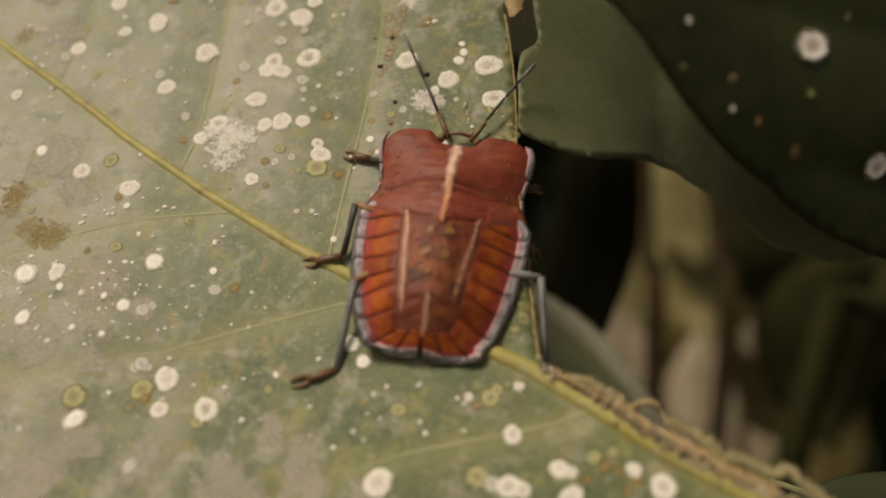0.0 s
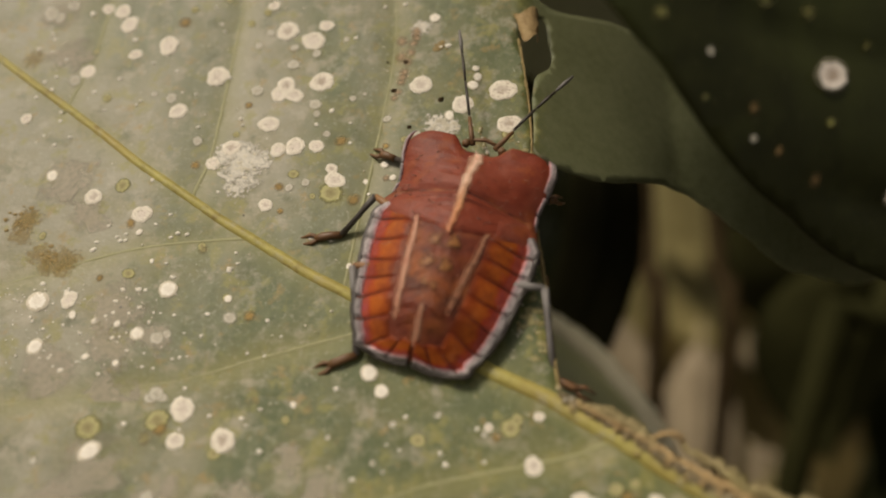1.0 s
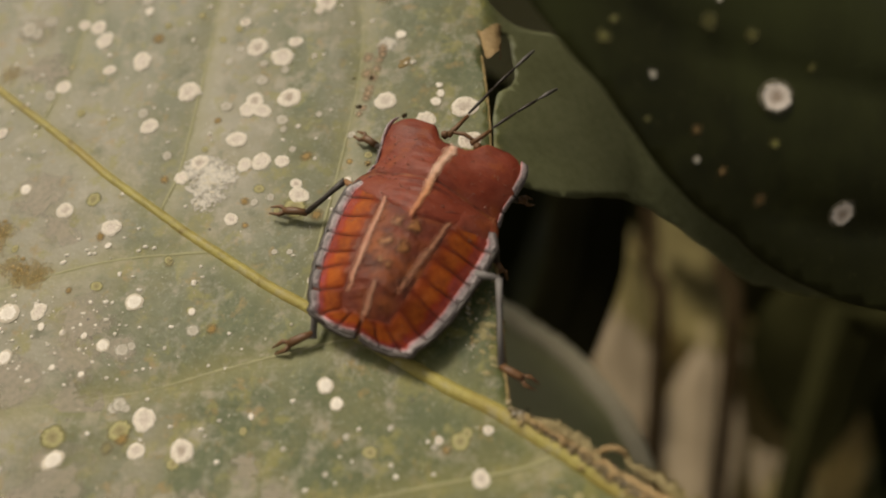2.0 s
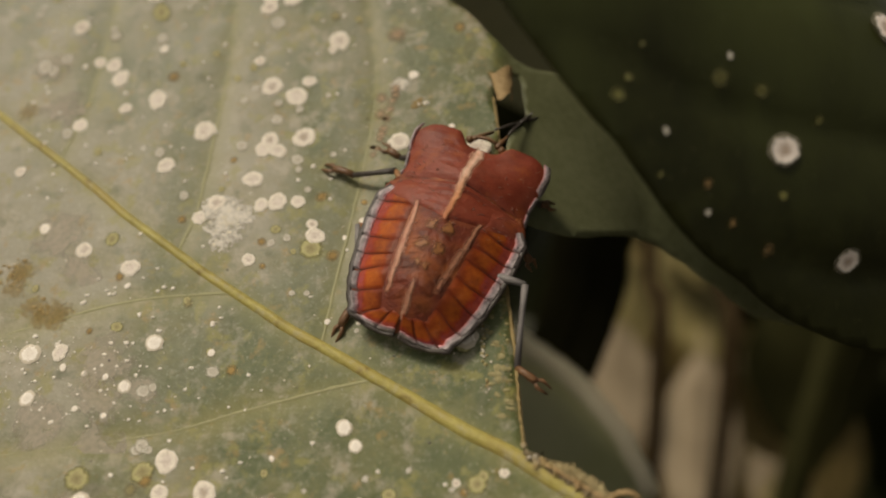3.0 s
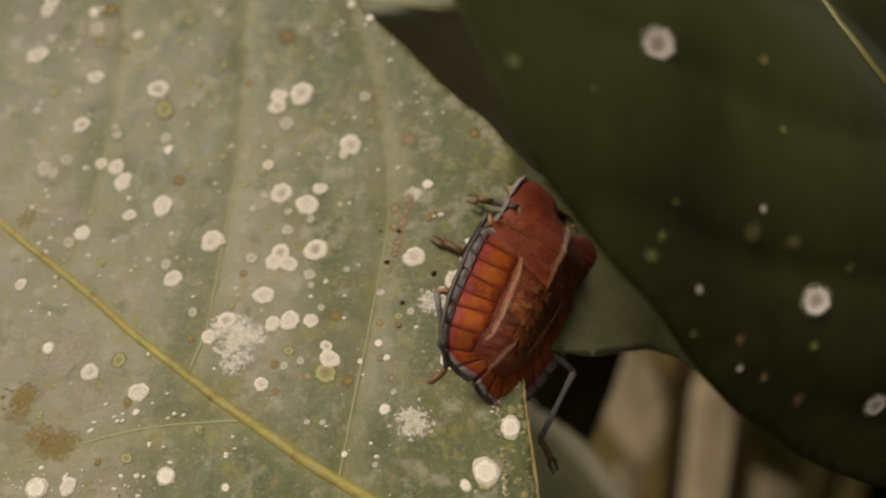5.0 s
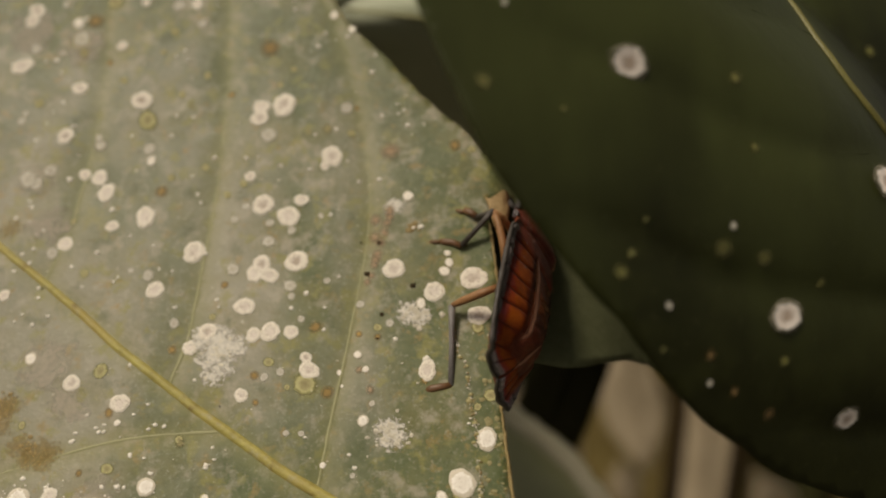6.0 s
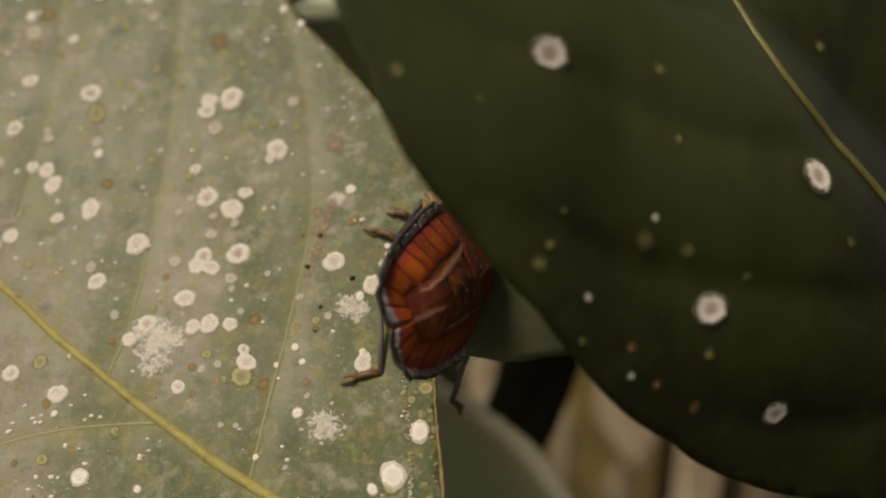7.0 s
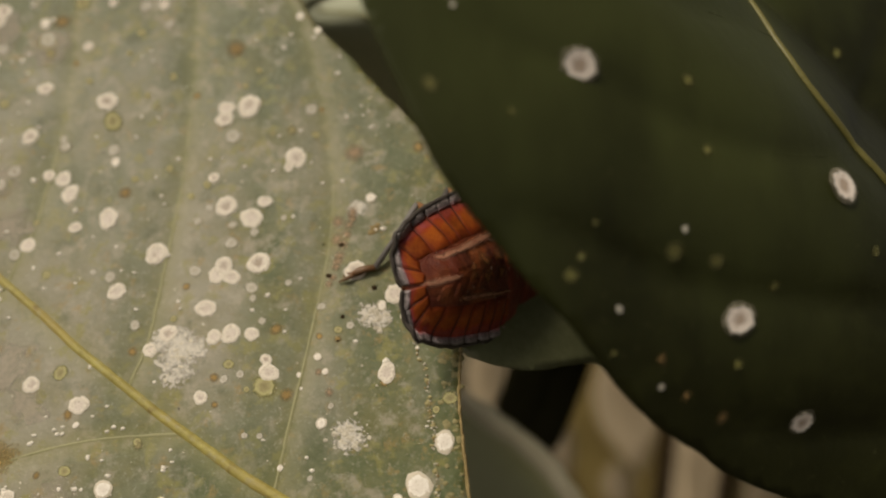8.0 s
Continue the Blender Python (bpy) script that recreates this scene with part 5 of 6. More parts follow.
PALE_FILMS = [(-0.383, 0.197, 0.052), (-0.389, 0.157, 0.027), (-0.354, 0.206, 0.029), (-0.42, 0.217, 0.025), (-0.066, 0.068, 0.033), (-0.038, 0.267, 0.027), (-0.015, 0.261, 0.021), (-0.066, 0.463, 0.022)]
DUST_FILMS = [(-0.327, -0.332, 0.049), (-0.295, -0.35, 0.049), (-0.431, -0.305, 0.023), (-0.181, -0.34, 0.056), (-0.209, -0.307, 0.038), (-0.115, -0.35, 0.032), (-0.563, -0.296, 0.068), (-0.61, -0.34, 0.058), (-0.456, -0.327, 0.033), (-0.567, -0.178, 0.063), (-0.66, -0.145, 0.055), (-0.493, -0.096, 0.042), (-0.566, -0.11, 0.046), (-0.256, -0.268, 0.03), (-0.559, -0.056, 0.056), (-0.85, 0.84, 0.073), (-0.74, 0.813, 0.054), (-0.795, 0.516, 0.046), (-0.705, 0.175, 0.062), (-0.647, 0.1, 0.051), (-0.744, 0.425, 0.045)]
BROWN_FILMS = [(-0.689, 0.025, 0.033), (-0.724, 0.04, 0.026), (-0.674, 0.011, 0.023), (-0.757, 0.096, 0.03), (-0.765, 0.069, 0.024), (-0.705, 0.016, 0.019), (-0.762, 0.098, 0.02), (-0.662, 0.029, 0.02), (-0.822, 0.419, 0.025)]
FILM = [disc_mesh("pale_film", M["pale_film"], "flake", 60 + k, 30, 0.6) for k in range(3)]
DUST = [disc_mesh("dust_film", M["dust_film"], "flake", 64 + k, 30, 0.6) for k in range(3)]
spots(LEAF, "pale_film", PALE_FILMS, MAIN, FILM, 21, 0.012)
spots(LEAF, "brown_film", BROWN_FILMS, MAIN, [disc_mesh("brown_film", M["brown_film"], "flake", 68 + k, 30, 0.6) for k in range(3)], 23, 0.014)
spots(LEAF, "dust_film", DUST_FILMS, MAIN, DUST, 22, 0.008)
spots(FRONT, "ring_spot", SHADE_RINGS, DARK, SHADE, 7, 0.2, 0.004)
spots(FRONT, "disc_spot", SHADE_FLECKS, DARK, DULL, 17, 0.1, 0.002)
spots(FRONT, "brown_spot", SHADE_BROWN, DARK, BROWN, 18, 0.08, 0.002)
spots(FRONT, "olive_spot", SHADE_OLIVE, DARK, OLIVE, 8, 0.08, 0.002)


def speckles(parent, name, rows, surface, mat, seed, sides=6, high=0.14):
    """Very small flecks joined into one mesh."""
    verts, faces, rng = [], [], random.Random(seed)
    o = parent.matrix_world.translation
    for x, z, r in rows:
        m = surface_frame(surface, x, z, 0.0012)
        base, stretch, turn = len(verts), rng.uniform(0.55, 1.0), rng.uniform(0, 6.3)
        ring = [(math.cos(turn + 2 * math.pi * s / sides) * rng.uniform(0.7, 1.2), math.sin(turn + 2 * math.pi * s / sides) * stretch * rng.uniform(0.7, 1.2)) for s in range(sides)]
        verts.append(m @ Vector((0, 0, 1.25 * high * r * METRES)))
        verts += [m @ Vector((a * r * METRES * 0.7, b * r * METRES * 0.7, high * r * METRES)) for a, b in ring]
        verts += [m @ Vector((a * r * METRES, b * r * METRES, -0.1 * r * METRES)) for a, b in ring]
        for s in range(sides):
            k = (s + 1) % sides
            faces.append((base, base + 1 + s, base + 1 + k))
            faces.append((base + 1 + s, base + 1 + sides + s, base + 1 + sides + k, base + 1 + k))
    return tagged(finish(name, verts, faces, mat, parent), kind="stuff")


FLECKS = FLECKS_UPPER_A + FLECKS_UPPER_B + FLECKS_UPPER_C + FLECKS_UPPER_D + FLECKS_LOWER_A + FLECKS_LOWER_B
speckles(LEAF, "white_dust", FLECKS, MAIN, M["white"], 1, 8)
speckles(LEAF, "white_dust", scatter(300, 3, 0.0010, 0.0030, (-1.05, 0.12, -0.40, 1.05), inside_main), MAIN, M["cream_spot"], 2)
speckles(LEAF, "white_dust", scatter(110, 6, 0.0012, 0.0038, (-0.77, -0.46, -0.15, -0.02), inside_main), MAIN, M["white"], 5, 7)
speckles(LEAF, "brown_dust", scatter(40, 12, 0.0012, 0.003, (-1.05, 0.12, -0.40, 1.05), inside_main), MAIN, M["leg"], 4)

speckles(LEAF, "frass", [(-0.093, 0.393, 0.006), (-0.114, 0.335, 0.007), (-0.029, 0.315, 0.007), (-0.086, 0.263, 0.005), (-0.093, 0.221, 0.003), (-0.127, 0.393, 0.003)], MAIN, M["twig"], 17, 7, 0.22)


def crust_patches():
    """Films of pale dust and brown stains, each of many thin flakes with a ragged outline."""
    for k, (cx, cz, r, count, lo, hi, mat) in enumerate(((-0.386, 0.190, 0.046, 30, 0.002, 0.006, "cream_spot"), (-0.025, 0.268, 0.028, 26, 0.003, 0.007, "cream_spot"), (-0.073, 0.071, 0.038, 40, 0.002, 0.007, "cream_spot"),
                                                         (-0.775, 0.092, 0.036, 14, 0.002, 0.006, "brown_spot"), (-0.705, 0.033, 0.030, 12, 0.002, 0.006, "brown_spot"), (-0.03, 0.42, 0.016, 20, 0.002, 0.006, "brown_spot"))):
        rng, rows = random.Random(50 + k), []
        for _ in range(count):
            a, d = rng.uniform(0, 6.283), r * abs(rng.gauss(0.0, 0.55))
            d *= 1 + 0.35 * math.sin(3 * a + k)
            rows.append((cx + d * math.cos(a), cz + d * math.sin(a) * 0.85, rng.uniform(lo, hi)))
        speckles(LEAF, "crust_patch", rows, MAIN, M[mat], 60 + k, 9, 0.035)


crust_patches()


def ragged_strip(name, line, widths, jag, mat, label, lift, seed, step=0.0035):
    """A torn strip that stands on the leaf: both edges toothed and uneven."""
    rng, path = random.Random(seed), spline([(a, b, 0) for a, b in line], step)
    verts, faces, n, k = [], [], len(path), 6
    for i, p in enumerate(path):
        d = (path[min(i + 1, n - 1)] - path[max(i - 1, 0)]).normalized()
        f = i / (n - 1) * (len(widths) - 1)
        a = min(int(f), len(widths) - 2)
        w = widths[a] + (widths[a + 1] - widths[a]) * (f - a)
        for j in range(k):
            s = 2 * j / (k - 1) - 1
            r = w * s * (1 + jag * rng.uniform(-1, 1) * abs(s))
            x, z = p.x - d.y * r, p.y + d.x * r
            up = lift + w * (0.9 - 0.9 * s * s) + w * jag * rng.uniform(-0.7, 0.7)
            verts.append(world_at((x, main_surface(x, z) - up, z)))
    m = len(verts)
    verts += [v + BASE.to_3x3() @ Vector((0, 0.0035 * METRES, 0)) for v in verts]
    for i in range(n - 1):
        for j in range(k - 1):
            a = i * k + j
            faces += [(a, a + 1, a + k + 1, a + k), (m + a, m + a + k, m + a + k + 1, m + a + 1)]
        for a in (i * k, i * k + k - 1):
            faces.append((a, a + k, m + a + k, m + a))
    return finish(name, verts, faces, mat, LEAF, label)


def torn_edges():
    """Dry brown lines along the tear, the fold beside it, the crust on the midrib and the brown curl at the tear's end."""
    tear = [(0.144, -0.165), (0.139, -0.10), (0.137, -0.03), (0.129, 0.055), (0.122, 0.13), (0.126, 0.205), (0.127, 0.28), (0.123, 0.346), (0.114, 0.43)]
    vein(LEAF, "dry_edge", tear, main_surface, (0.0035, 0.003, 0.003, 0.002, 0.003), M["brown_spot"], "dry brown torn edge", wobble=1.2, step=0.006, sides=6)
    # crumbs along the crease beside the tear
    rng, crease = random.Random(41), spline([(0.090, -0.11, 0), (0.084, 0.003, 0), (0.079, 0.074, 0), (0.073, 0.113, 0), (0.067, 0.163, 0), (0.049, 0.214, 0), (0.040, 0.26, 0)], 0.002)
    for name, count, lo, hi, mat, seed in (("fold_line", 110, 0.0012, 0.0032, "cream_spot", 42), ("fold_line", 60, 0.0012, 0.0030, "brown_spot", 43), ("fold_line", 26, 0.003, 0.006, "yellow_spot", 44)):
        rows = []
        for _ in range(count):
            p = rng.choice(crease)
            if noise.noise(Vector((p.y * 40, 3.3, 0))) > -0.18:
                rows.append((p.x + rng.gauss(0.0, 0.0022), p.y, rng.uniform(lo, hi)))
        speckles(LEAF, name, rows, MAIN, M[mat], seed, 7, 0.25)
    rows = [(rng.uniform(0.09, 0.128), rng.uniform(-0.13, 0.22), rng.uniform(0.002, 0.008)) for _ in range(60)]
    speckles(LEAF, "yellow_dust", rows, MAIN, M["yellow_spot"], 45, 8, 0.03)
    # the gnawed edge: a ribbed crust along the midrib, and above it a torn strand that stands off, with an arched shred
    ragged_strip("crusty_margin", [(0.142, -0.170), (0.174, -0.188), (0.220, -0.213), (0.264, -0.239), (0.299, -0.262), (0.326, -0.278), (0.368, -0.296), (0.414, -0.316), (0.46, -0.336), (0.55, -0.372), (0.62, -0.396)],
                 (0.005, 0.009, 0.010, 0.010, 0.011, 0.012, 0.013), 0.75, M["crust"], "crusty brown gnawed margin", 0.004, 31, 0.0062)
    ragged_strip("crusty_margin", [(0.165, -0.180), (0.21, -0.201), (0.26, -0.228), (0.30, -0.252), (0.36, -0.282), (0.44, -0.319)], (0.003, 0.006, 0.005, 0.006, 0.005), 0.95, M["dry"], "crusty brown gnawed margin", 0.012, 32, 0.0055)
    ragged_strip("torn_strip", [(0.178, -0.184), (0.20, -0.190), (0.219, -0.198), (0.245, -0.213), (0.263, -0.229), (0.284, -0.248)], (0.003, 0.009, 0.010, 0.008, 0.003), 0.45, M["pale_strip"], "pale green torn strip", 0.010, 33)
    ragged_strip("torn_strand", [(0.304, -0.225), (0.314, -0.240), (0.340, -0.251), (0.363, -0.268), (0.379, -0.280), (0.404, -0.284), (0.420, -0.293), (0.440, -0.298), (0.460, -0.293), (0.474, -0.309), (0.52, -0.340)],
                 (0.003, 0.007, 0.009, 0.009, 0.007, 0.008, 0.006, 0.004), 0.55, M["pale_strip"], "dry yellow-green torn strand", 0.012, 34)
    curl = [(0.262, -0.230, 0.004), (0.272, -0.220, 0.016), (0.288, -0.214, 0.024), (0.301, -0.219, 0.020), (0.308, -0.229, 0.010)]
    path = spline([world_at((x, main_surface(x, z) - d, z)) for x, z, d in curl], 0.0003)
    v, f = tube(path, [0.00018, 0.00024, 0.00016], 6, 0.8)
    finish("curled_shred", v, f, M["dry"], LEAF, "curled dry shred")
    # ridges and lumps of frass on the crust
    rng = random.Random(8)
    line = [Vector((a, b, 0)) for a, b in ((0.140, -0.172), (0.218, -0.213), (0.297, -0.262), (0.366, -0.296), (0.46, -0.336), (0.56, -0.376))]
    path = spline(line, 0.004)
    for kind, count, lo, hi, high, seed in (("crust", 60, 0.003, 0.006, 0.30, 77), ("brown_spot", 46, 0.003, 0.006, 0.30, 78), ("twig", 12, 0.002, 0.004, 0.3, 79), ("cream_spot", 26, 0.002, 0.0045, 0.3, 80)):
        rows = []
        for _ in range(count):
            p = rng.choice(path)
            rows.append((p.x, p.y + rng.gauss(0.002, 0.006), rng.uniform(lo, hi)))
        speckles(LEAF, "crust", rows, lambda x, z: main_surface(x, z) - 0.011, M[kind], seed, 8, high)
    for i, p in enumerate(path[22:-4:2]):
        if rng.random() < 0.45:
            continue
        q = Vector((0.35, 0.94, 0)) * 0.0085
        rib = [world_at((p.x + q.x * k, main_surface(p.x, p.y) - 0.011 - 0.0045 * (1 - k * k), p.y + q.y * k)) for k in (-1, -0.5, 0, 0.5, 1)]
        v, f = tube(rib, [0.00006, 0.00013 + 0.00012 * rng.random(), 0.00006], 6, 0.9)
        finish("crust_ridge", v, f, M["crust" if i % 3 else "dry"], LEAF)
    # brown rolled scrap where the tear ends
    verts, faces, n, k = [], [], 12, 10
    for i in range(n + 1):
        for j in range(k + 1):
            a, v = -0.6 + 3.6 * i / n, j / k
            r = 0.017 * (1 - 0.35 * v) * (1 + 0.25 * noise.noise(Vector((a * 2, v * 4, 3))))
            x, z = 0.128 + r * math.cos(a) * 1.3 + 0.008 * v, 0.485 - 0.055 * v + 0.008 * math.sin(a * 2)
            verts.append(world_at((x, main_surface(0.12, z) - 0.004 - r * math.sin(a), z)))
    c = len(verts)
    verts += [v + (BASE.to_3x3() @ Vector((0, 0.0002, 0))) for v in verts]
    for i in range(n):
        for j in range(k):
            a = i * (k + 1) + j
            faces.append((a, a + 1, a + k + 2, a + k + 1))
            faces.append((c + a, c + a + k + 1, c + a + k + 2, c + a + 1))
    finish("brown_curl", verts, faces, M["dry"], LEAF, "rolled brown scrap at the end of the tear")


torn_edges()

# ------------------------------------------------------------------ the insect
BUG = 0.357 * METRES          # length of the body from tail to neck, in metres
WIDTH = [(-0.06, 0.15), (-0.03, 0.205), (0.0, 0.248), (0.05, 0.284), (0.12, 0.312), (0.19, 0.335), (0.30, 0.356), (0.45, 0.380), (0.58, 0.386), (0.655, 0.380), (0.70, 0.348), (0.78, 0.338),
         (0.84, 0.347), (0.90, 0.362), (0.97, 0.368), (1.03, 0.352), (1.08, 0.32)]


def half_width(v):
    v = min(max(v, WIDTH[0][0]), WIDTH[-1][0])
    for (a, p), (b, q) in zip(WIDTH, WIDTH[1:]):
        if v <= b:
            return p + (q - p) * (v - a) / (b - a)
    return WIDTH[-1][1]


def dome(u, v):
    """Height of the back over its margin: a low roof with a rounded ridge, lower and flatter towards the head."""
    s = min(1.0, abs(u) / half_width(v))
    long = 0.55 + 0.45 * math.sin(math.pi * min(1.0, max(0.0, (v + 0.15) / 1.0)) ** 0.9) if v < 0.7 else 0.80 - 0.55 * max(0.0, v - 0.78)
    roof = 1 - math.sqrt(s * s + 0.012) * 0.72 - 0.28 * s ** 3 + 0.03
    upturn = 0.034 * max(0.0, (s - 0.85) / 0.15) ** 1.2 if v < 0.70 else 0.0
    taper = min(1.0, max(0.0, (v + 0.05) / 0.22)) ** 0.55
    k = min(1.0, max(0.0, (v - 0.76) / 0.26))
    k = k * k * (3 - 2 * k)
    return 0.205 * roof * long * taper * (1 - k) + 0.078 * (1 - 0.12 * s * s - 0.35 * s ** 6) * k + upturn


def rear(s):
    return -0.036 - 0.012 * min(1.0, abs(s) / 0.30) ** 0.8 * (1 - abs(s) ** 4) + 0.02 * s * s


def front(s):
    a = abs(s)
    k = min(1.0, max(0.0, (a - 0.17) / 0.26))
    return 0.978 + 0.072 * k * k * (3 - 2 * k) - 0.10 * max(0.0, (a - 0.74) / 0.26) ** 2.2


def bug_mesh(name, verts, faces, mat, parent, label="", smooth=True):
    """A part of the insect, from points in body lengths."""
    mesh = bpy.data.meshes.new(name)
    mesh.from_pydata([tuple(Vector(v) * BUG) for v in verts], [], faces)
    mesh.materials.append(mat)
    if smooth:
        mesh.polygons.foreach_set("use_smooth", [True] * len(mesh.polygons))
    mesh.update()
    ob = new(name, mesh)
    ob.parent = parent
    if label:
        tagged(ob, label)
    return ob


def pad(name, corner, mat, parent, label="", n=6, m=5, rise=0.010, base=0.004, sink=0.006, power=6, wrinkle=0.0):
    """A raised scale on the back: corner(a, b) gives (u, v) for a and b from 0 to 1."""
    verts, faces = [], []
    for i in range(n + 1):
        for j in range(m + 1):
            a, b = i / n, j / m
            u, v = corner(a, b)
            pillow = (1 - abs(2 * a - 1) ** 6) * (1 - abs(2 * b - 1) ** power)
            fold = wrinkle * (noise.noise(Vector((u * 9, v * 34, 0.3))) + 0.6 * noise.noise(Vector((u * 30, v * 60, 2.3))))
            verts.append((u, v, dome(u, v) + base - sink + (rise + sink) * pillow + fold))
    for i in range(n):
        for j in range(m):
            k = i * (m + 1) + j
            faces.append((k, k + 1, k + m + 2, k + m + 1))
    u0, u1, v0 = verts[0], verts[m], verts[n * (m + 1)]
    if (Vector(u1) - Vector(u0)).cross(Vector(v0) - Vector(u0)).z < 0:
        faces = [tuple(reversed(f)) for f in faces]
    ob = bug_mesh(name, verts, faces, mat, parent, label)
    chart = ob.data.uv_layers.new(name="scale")
    for loop in ob.data.loops:
        i, j = divmod(loop.vertex_index, m + 1)
        chart.data[loop.index].uv = (i / n, j / m)
    return ob


def outline_point(k, side):
    """The margin of the hind body, from the wing pad (k = 0) round to the tail (k = 1)."""
    if k < 0.74:
        v = 0.655 - (0.655 - 0.006) * (k / 0.74)
        return side * half_width(v) * (1 - 0.09 * max(0.0, 1 - k / 0.07)), v
    s = 1 - (k - 0.74) / 0.26
    return side * max(0.012, s * half_width(0.02)), rear(s)


def spoke(k, side, q):
    """A point on the line from the margin to the body's axis; q = 1 at the margin."""
    u, v = outline_point(k, side)
    axis = 0.13 + 0.80 * max(0.0, v)
    bend = (1 - q) * (0.05 * q + 0.055 * noise.noise(Vector((u * 9, v * 9, side * 2.0 + q * 2.5))))
    return u * q, axis + (v - axis) * q - bend


def stripe(bug, line, widths, base=0.004, mat="cream"):
    """A low pale stripe along a line on the back."""
    n = len(line) - 1

    def corner(a, b):
        p, q = line[round(a * n)], line[min(n, round(a * n) + 1)]
        if p == q:
            p0 = line[n - 1]
            d = (p - p0).normalized()
        else:
            d = (q - p).normalized()
        f = a * (len(widths) - 1)
        k = min(int(f), len(widths) - 2)
        w = (widths[k] + (widths[k + 1] - widths[k]) * (f - k)) * (1 + 0.25 * noise.noise(Vector((a * 9, b * 1.5, len(line) * 0.37))))
        sway = 0.007 * noise.noise(Vector((p.x * 9, p.y * 14, 4.1)))
        return p.x + sway - d.y * w * (b - 0.5), p.y + d.x * w * (b - 0.5)

    return pad("stripe", corner, M[mat], bug, "pale cream stripe", n, 8, 0.0002, base, 0.0010, 2)


def bug_body(bug):
    # closed body shell
    n, m = 34, 24
    verts, faces = [], []
    for i in range(n + 1):
        for j in range(m + 1):
            s = 2 * j / m - 1
            v = rear(s) + 0.008 + (front(s) - rear(s) - 0.008) * i / n
            u = s * half_width(max(v, 0.02)) * 0.975
            verts.append((u, v, dome(u, v)))
    c = len(verts)
    for i in range(n + 1):
        for j in range(m + 1):
            u, v, h = verts[i * (m + 1) + j]
            s = 2 * j / m - 1
            verts.append((u * 0.97, v, (h - 0.016) * s * s - 0.055 * (1 - s * s) * math.sin(math.pi * min(1, max(0, i / n))) ** 0.5))
    for i in range(n):
        for j in range(m):
            k = i * (m + 1) + j
            faces.append((k, k + 1, k + m + 2, k + m + 1))
            faces.append((c + k, c + k + m + 1, c + k + m + 2, c + k + 1))
    loop = list(range(m + 1)) + [i * (m + 1) + m for i in range(1, n + 1)] + [n * (m + 1) + j for j in range(m - 1, -1, -1)] + [i * (m + 1) for i in range(n - 1, 0, -1)]
    for a, b in zip(loop, loop[1:] + loop[:1]):
        faces.append((b, a, c + a, c + b))
    bug_mesh("abdomen", verts, faces, M["shell"], bug, "dark red shell")

    # plates of the thorax
    def pronotum(a, b):
        s = (2 * b - 1) * 0.97
        v0 = 0.735 + 0.03 * (1 - abs(s)) - 0.02
        v = v0 + (front(s) - 0.004 - v0) * a
        return s * half_width(v), v

    def scutum(a, b):
        s = (2 * b - 1)
        v1 = 0.735 + 0.03 * (1 - abs(s)) - 0.03
        v0 = 0.60 - 0.07 * (1 - abs(s)) ** 0.7 + 0.03 * abs(s)
        v = v0 + (v1 - v0) * a
        return s * half_width(v) * 0.90, v

    pad("pronotum", pronotum, M["thorax"], bug, "reddish brown front plate", 34, 34, 0.011, 0.004, 0.003, wrinkle=0.0045)
    pad("scutum", scutum, M["thorax"], bug, "reddish brown shoulder plate", 24, 34, 0.011, 0.003, 0.002, wrinkle=0.0045)
    for side in (-1, 1):
        for v0, v1 in ((0.70, 0.775), (0.78, 0.87), (0.875, 1.04)):
            pad("collar_lobe", lambda a, b, v0=v0, v1=v1, side=side: (side * half_width(v0 + (v1 - v0) * a) * (0.955 - 0.05 * (side > 0) * (v0 > 0.87) + (0.06 + 0.05 * (side > 0) * (v0 > 0.87)) * b), v0 + (v1 - v0) * a), M["rim"], bug, n=5, m=4, rise=0.012)
        edge = [outline_point(k / 60, side) for k in range(61)]
        v, f = tube([(u * 1.008, v - 0.006 * (abs(u) < 0.24), dome(u, v) - 0.007) for u, v in edge], [0.009, 0.014, 0.0145, 0.014, 0.011], 8, 0.5, 1.0)
        bug_mesh("rim_edge", v, f, M["leg"], bug, "dark edge under the rim")
        slip = [0.0] + [0.008 * math.sin(5.3 * i + 2 * side) for i in range(1, 9)] + [0.0]
        # dark furrows between the segments
        for i in range(1, 9):
            pts = [spoke(i / 9 + slip[i], side, q) for q in (0.58, 0.65, 0.72, 0.79, 0.85, 0.90)]
            v, f = tube([(u, v, dome(u, v) + 0.0045) for u, v in pts], [0.0008, 0.0018, 0.0024, 0.0016], 6, 0.6, 0.8)
            bug_mesh("furrow", v, f, M["furrow"], bug)
        # wing pad reaching back over the shoulder
        pad("wing_pad", lambda a, b, side=side: (side * (0.17 + 0.175 * b) * (1 - 0.06 * a), 0.60 - 0.05 * (1 - b) + a * (0.10 + 0.04 * (1 - b))), M["thorax"], bug, n=6, m=6, rise=0.0115, sink=0.003)
        count = 9
        for i in range(count):
            k0, k1 = i / count + slip[i] + 0.0008, (i + 1) / count + slip[i + 1] - 0.0008
            pad("orange_cell", lambda a, b, k0=k0, k1=k1, side=side: spoke(k0 + (k1 - k0) * a, side, 0.45 + 0.45 * b), M["orange"], bug, n=10, m=14, rise=0.005, sink=0.003, wrinkle=0.0022)
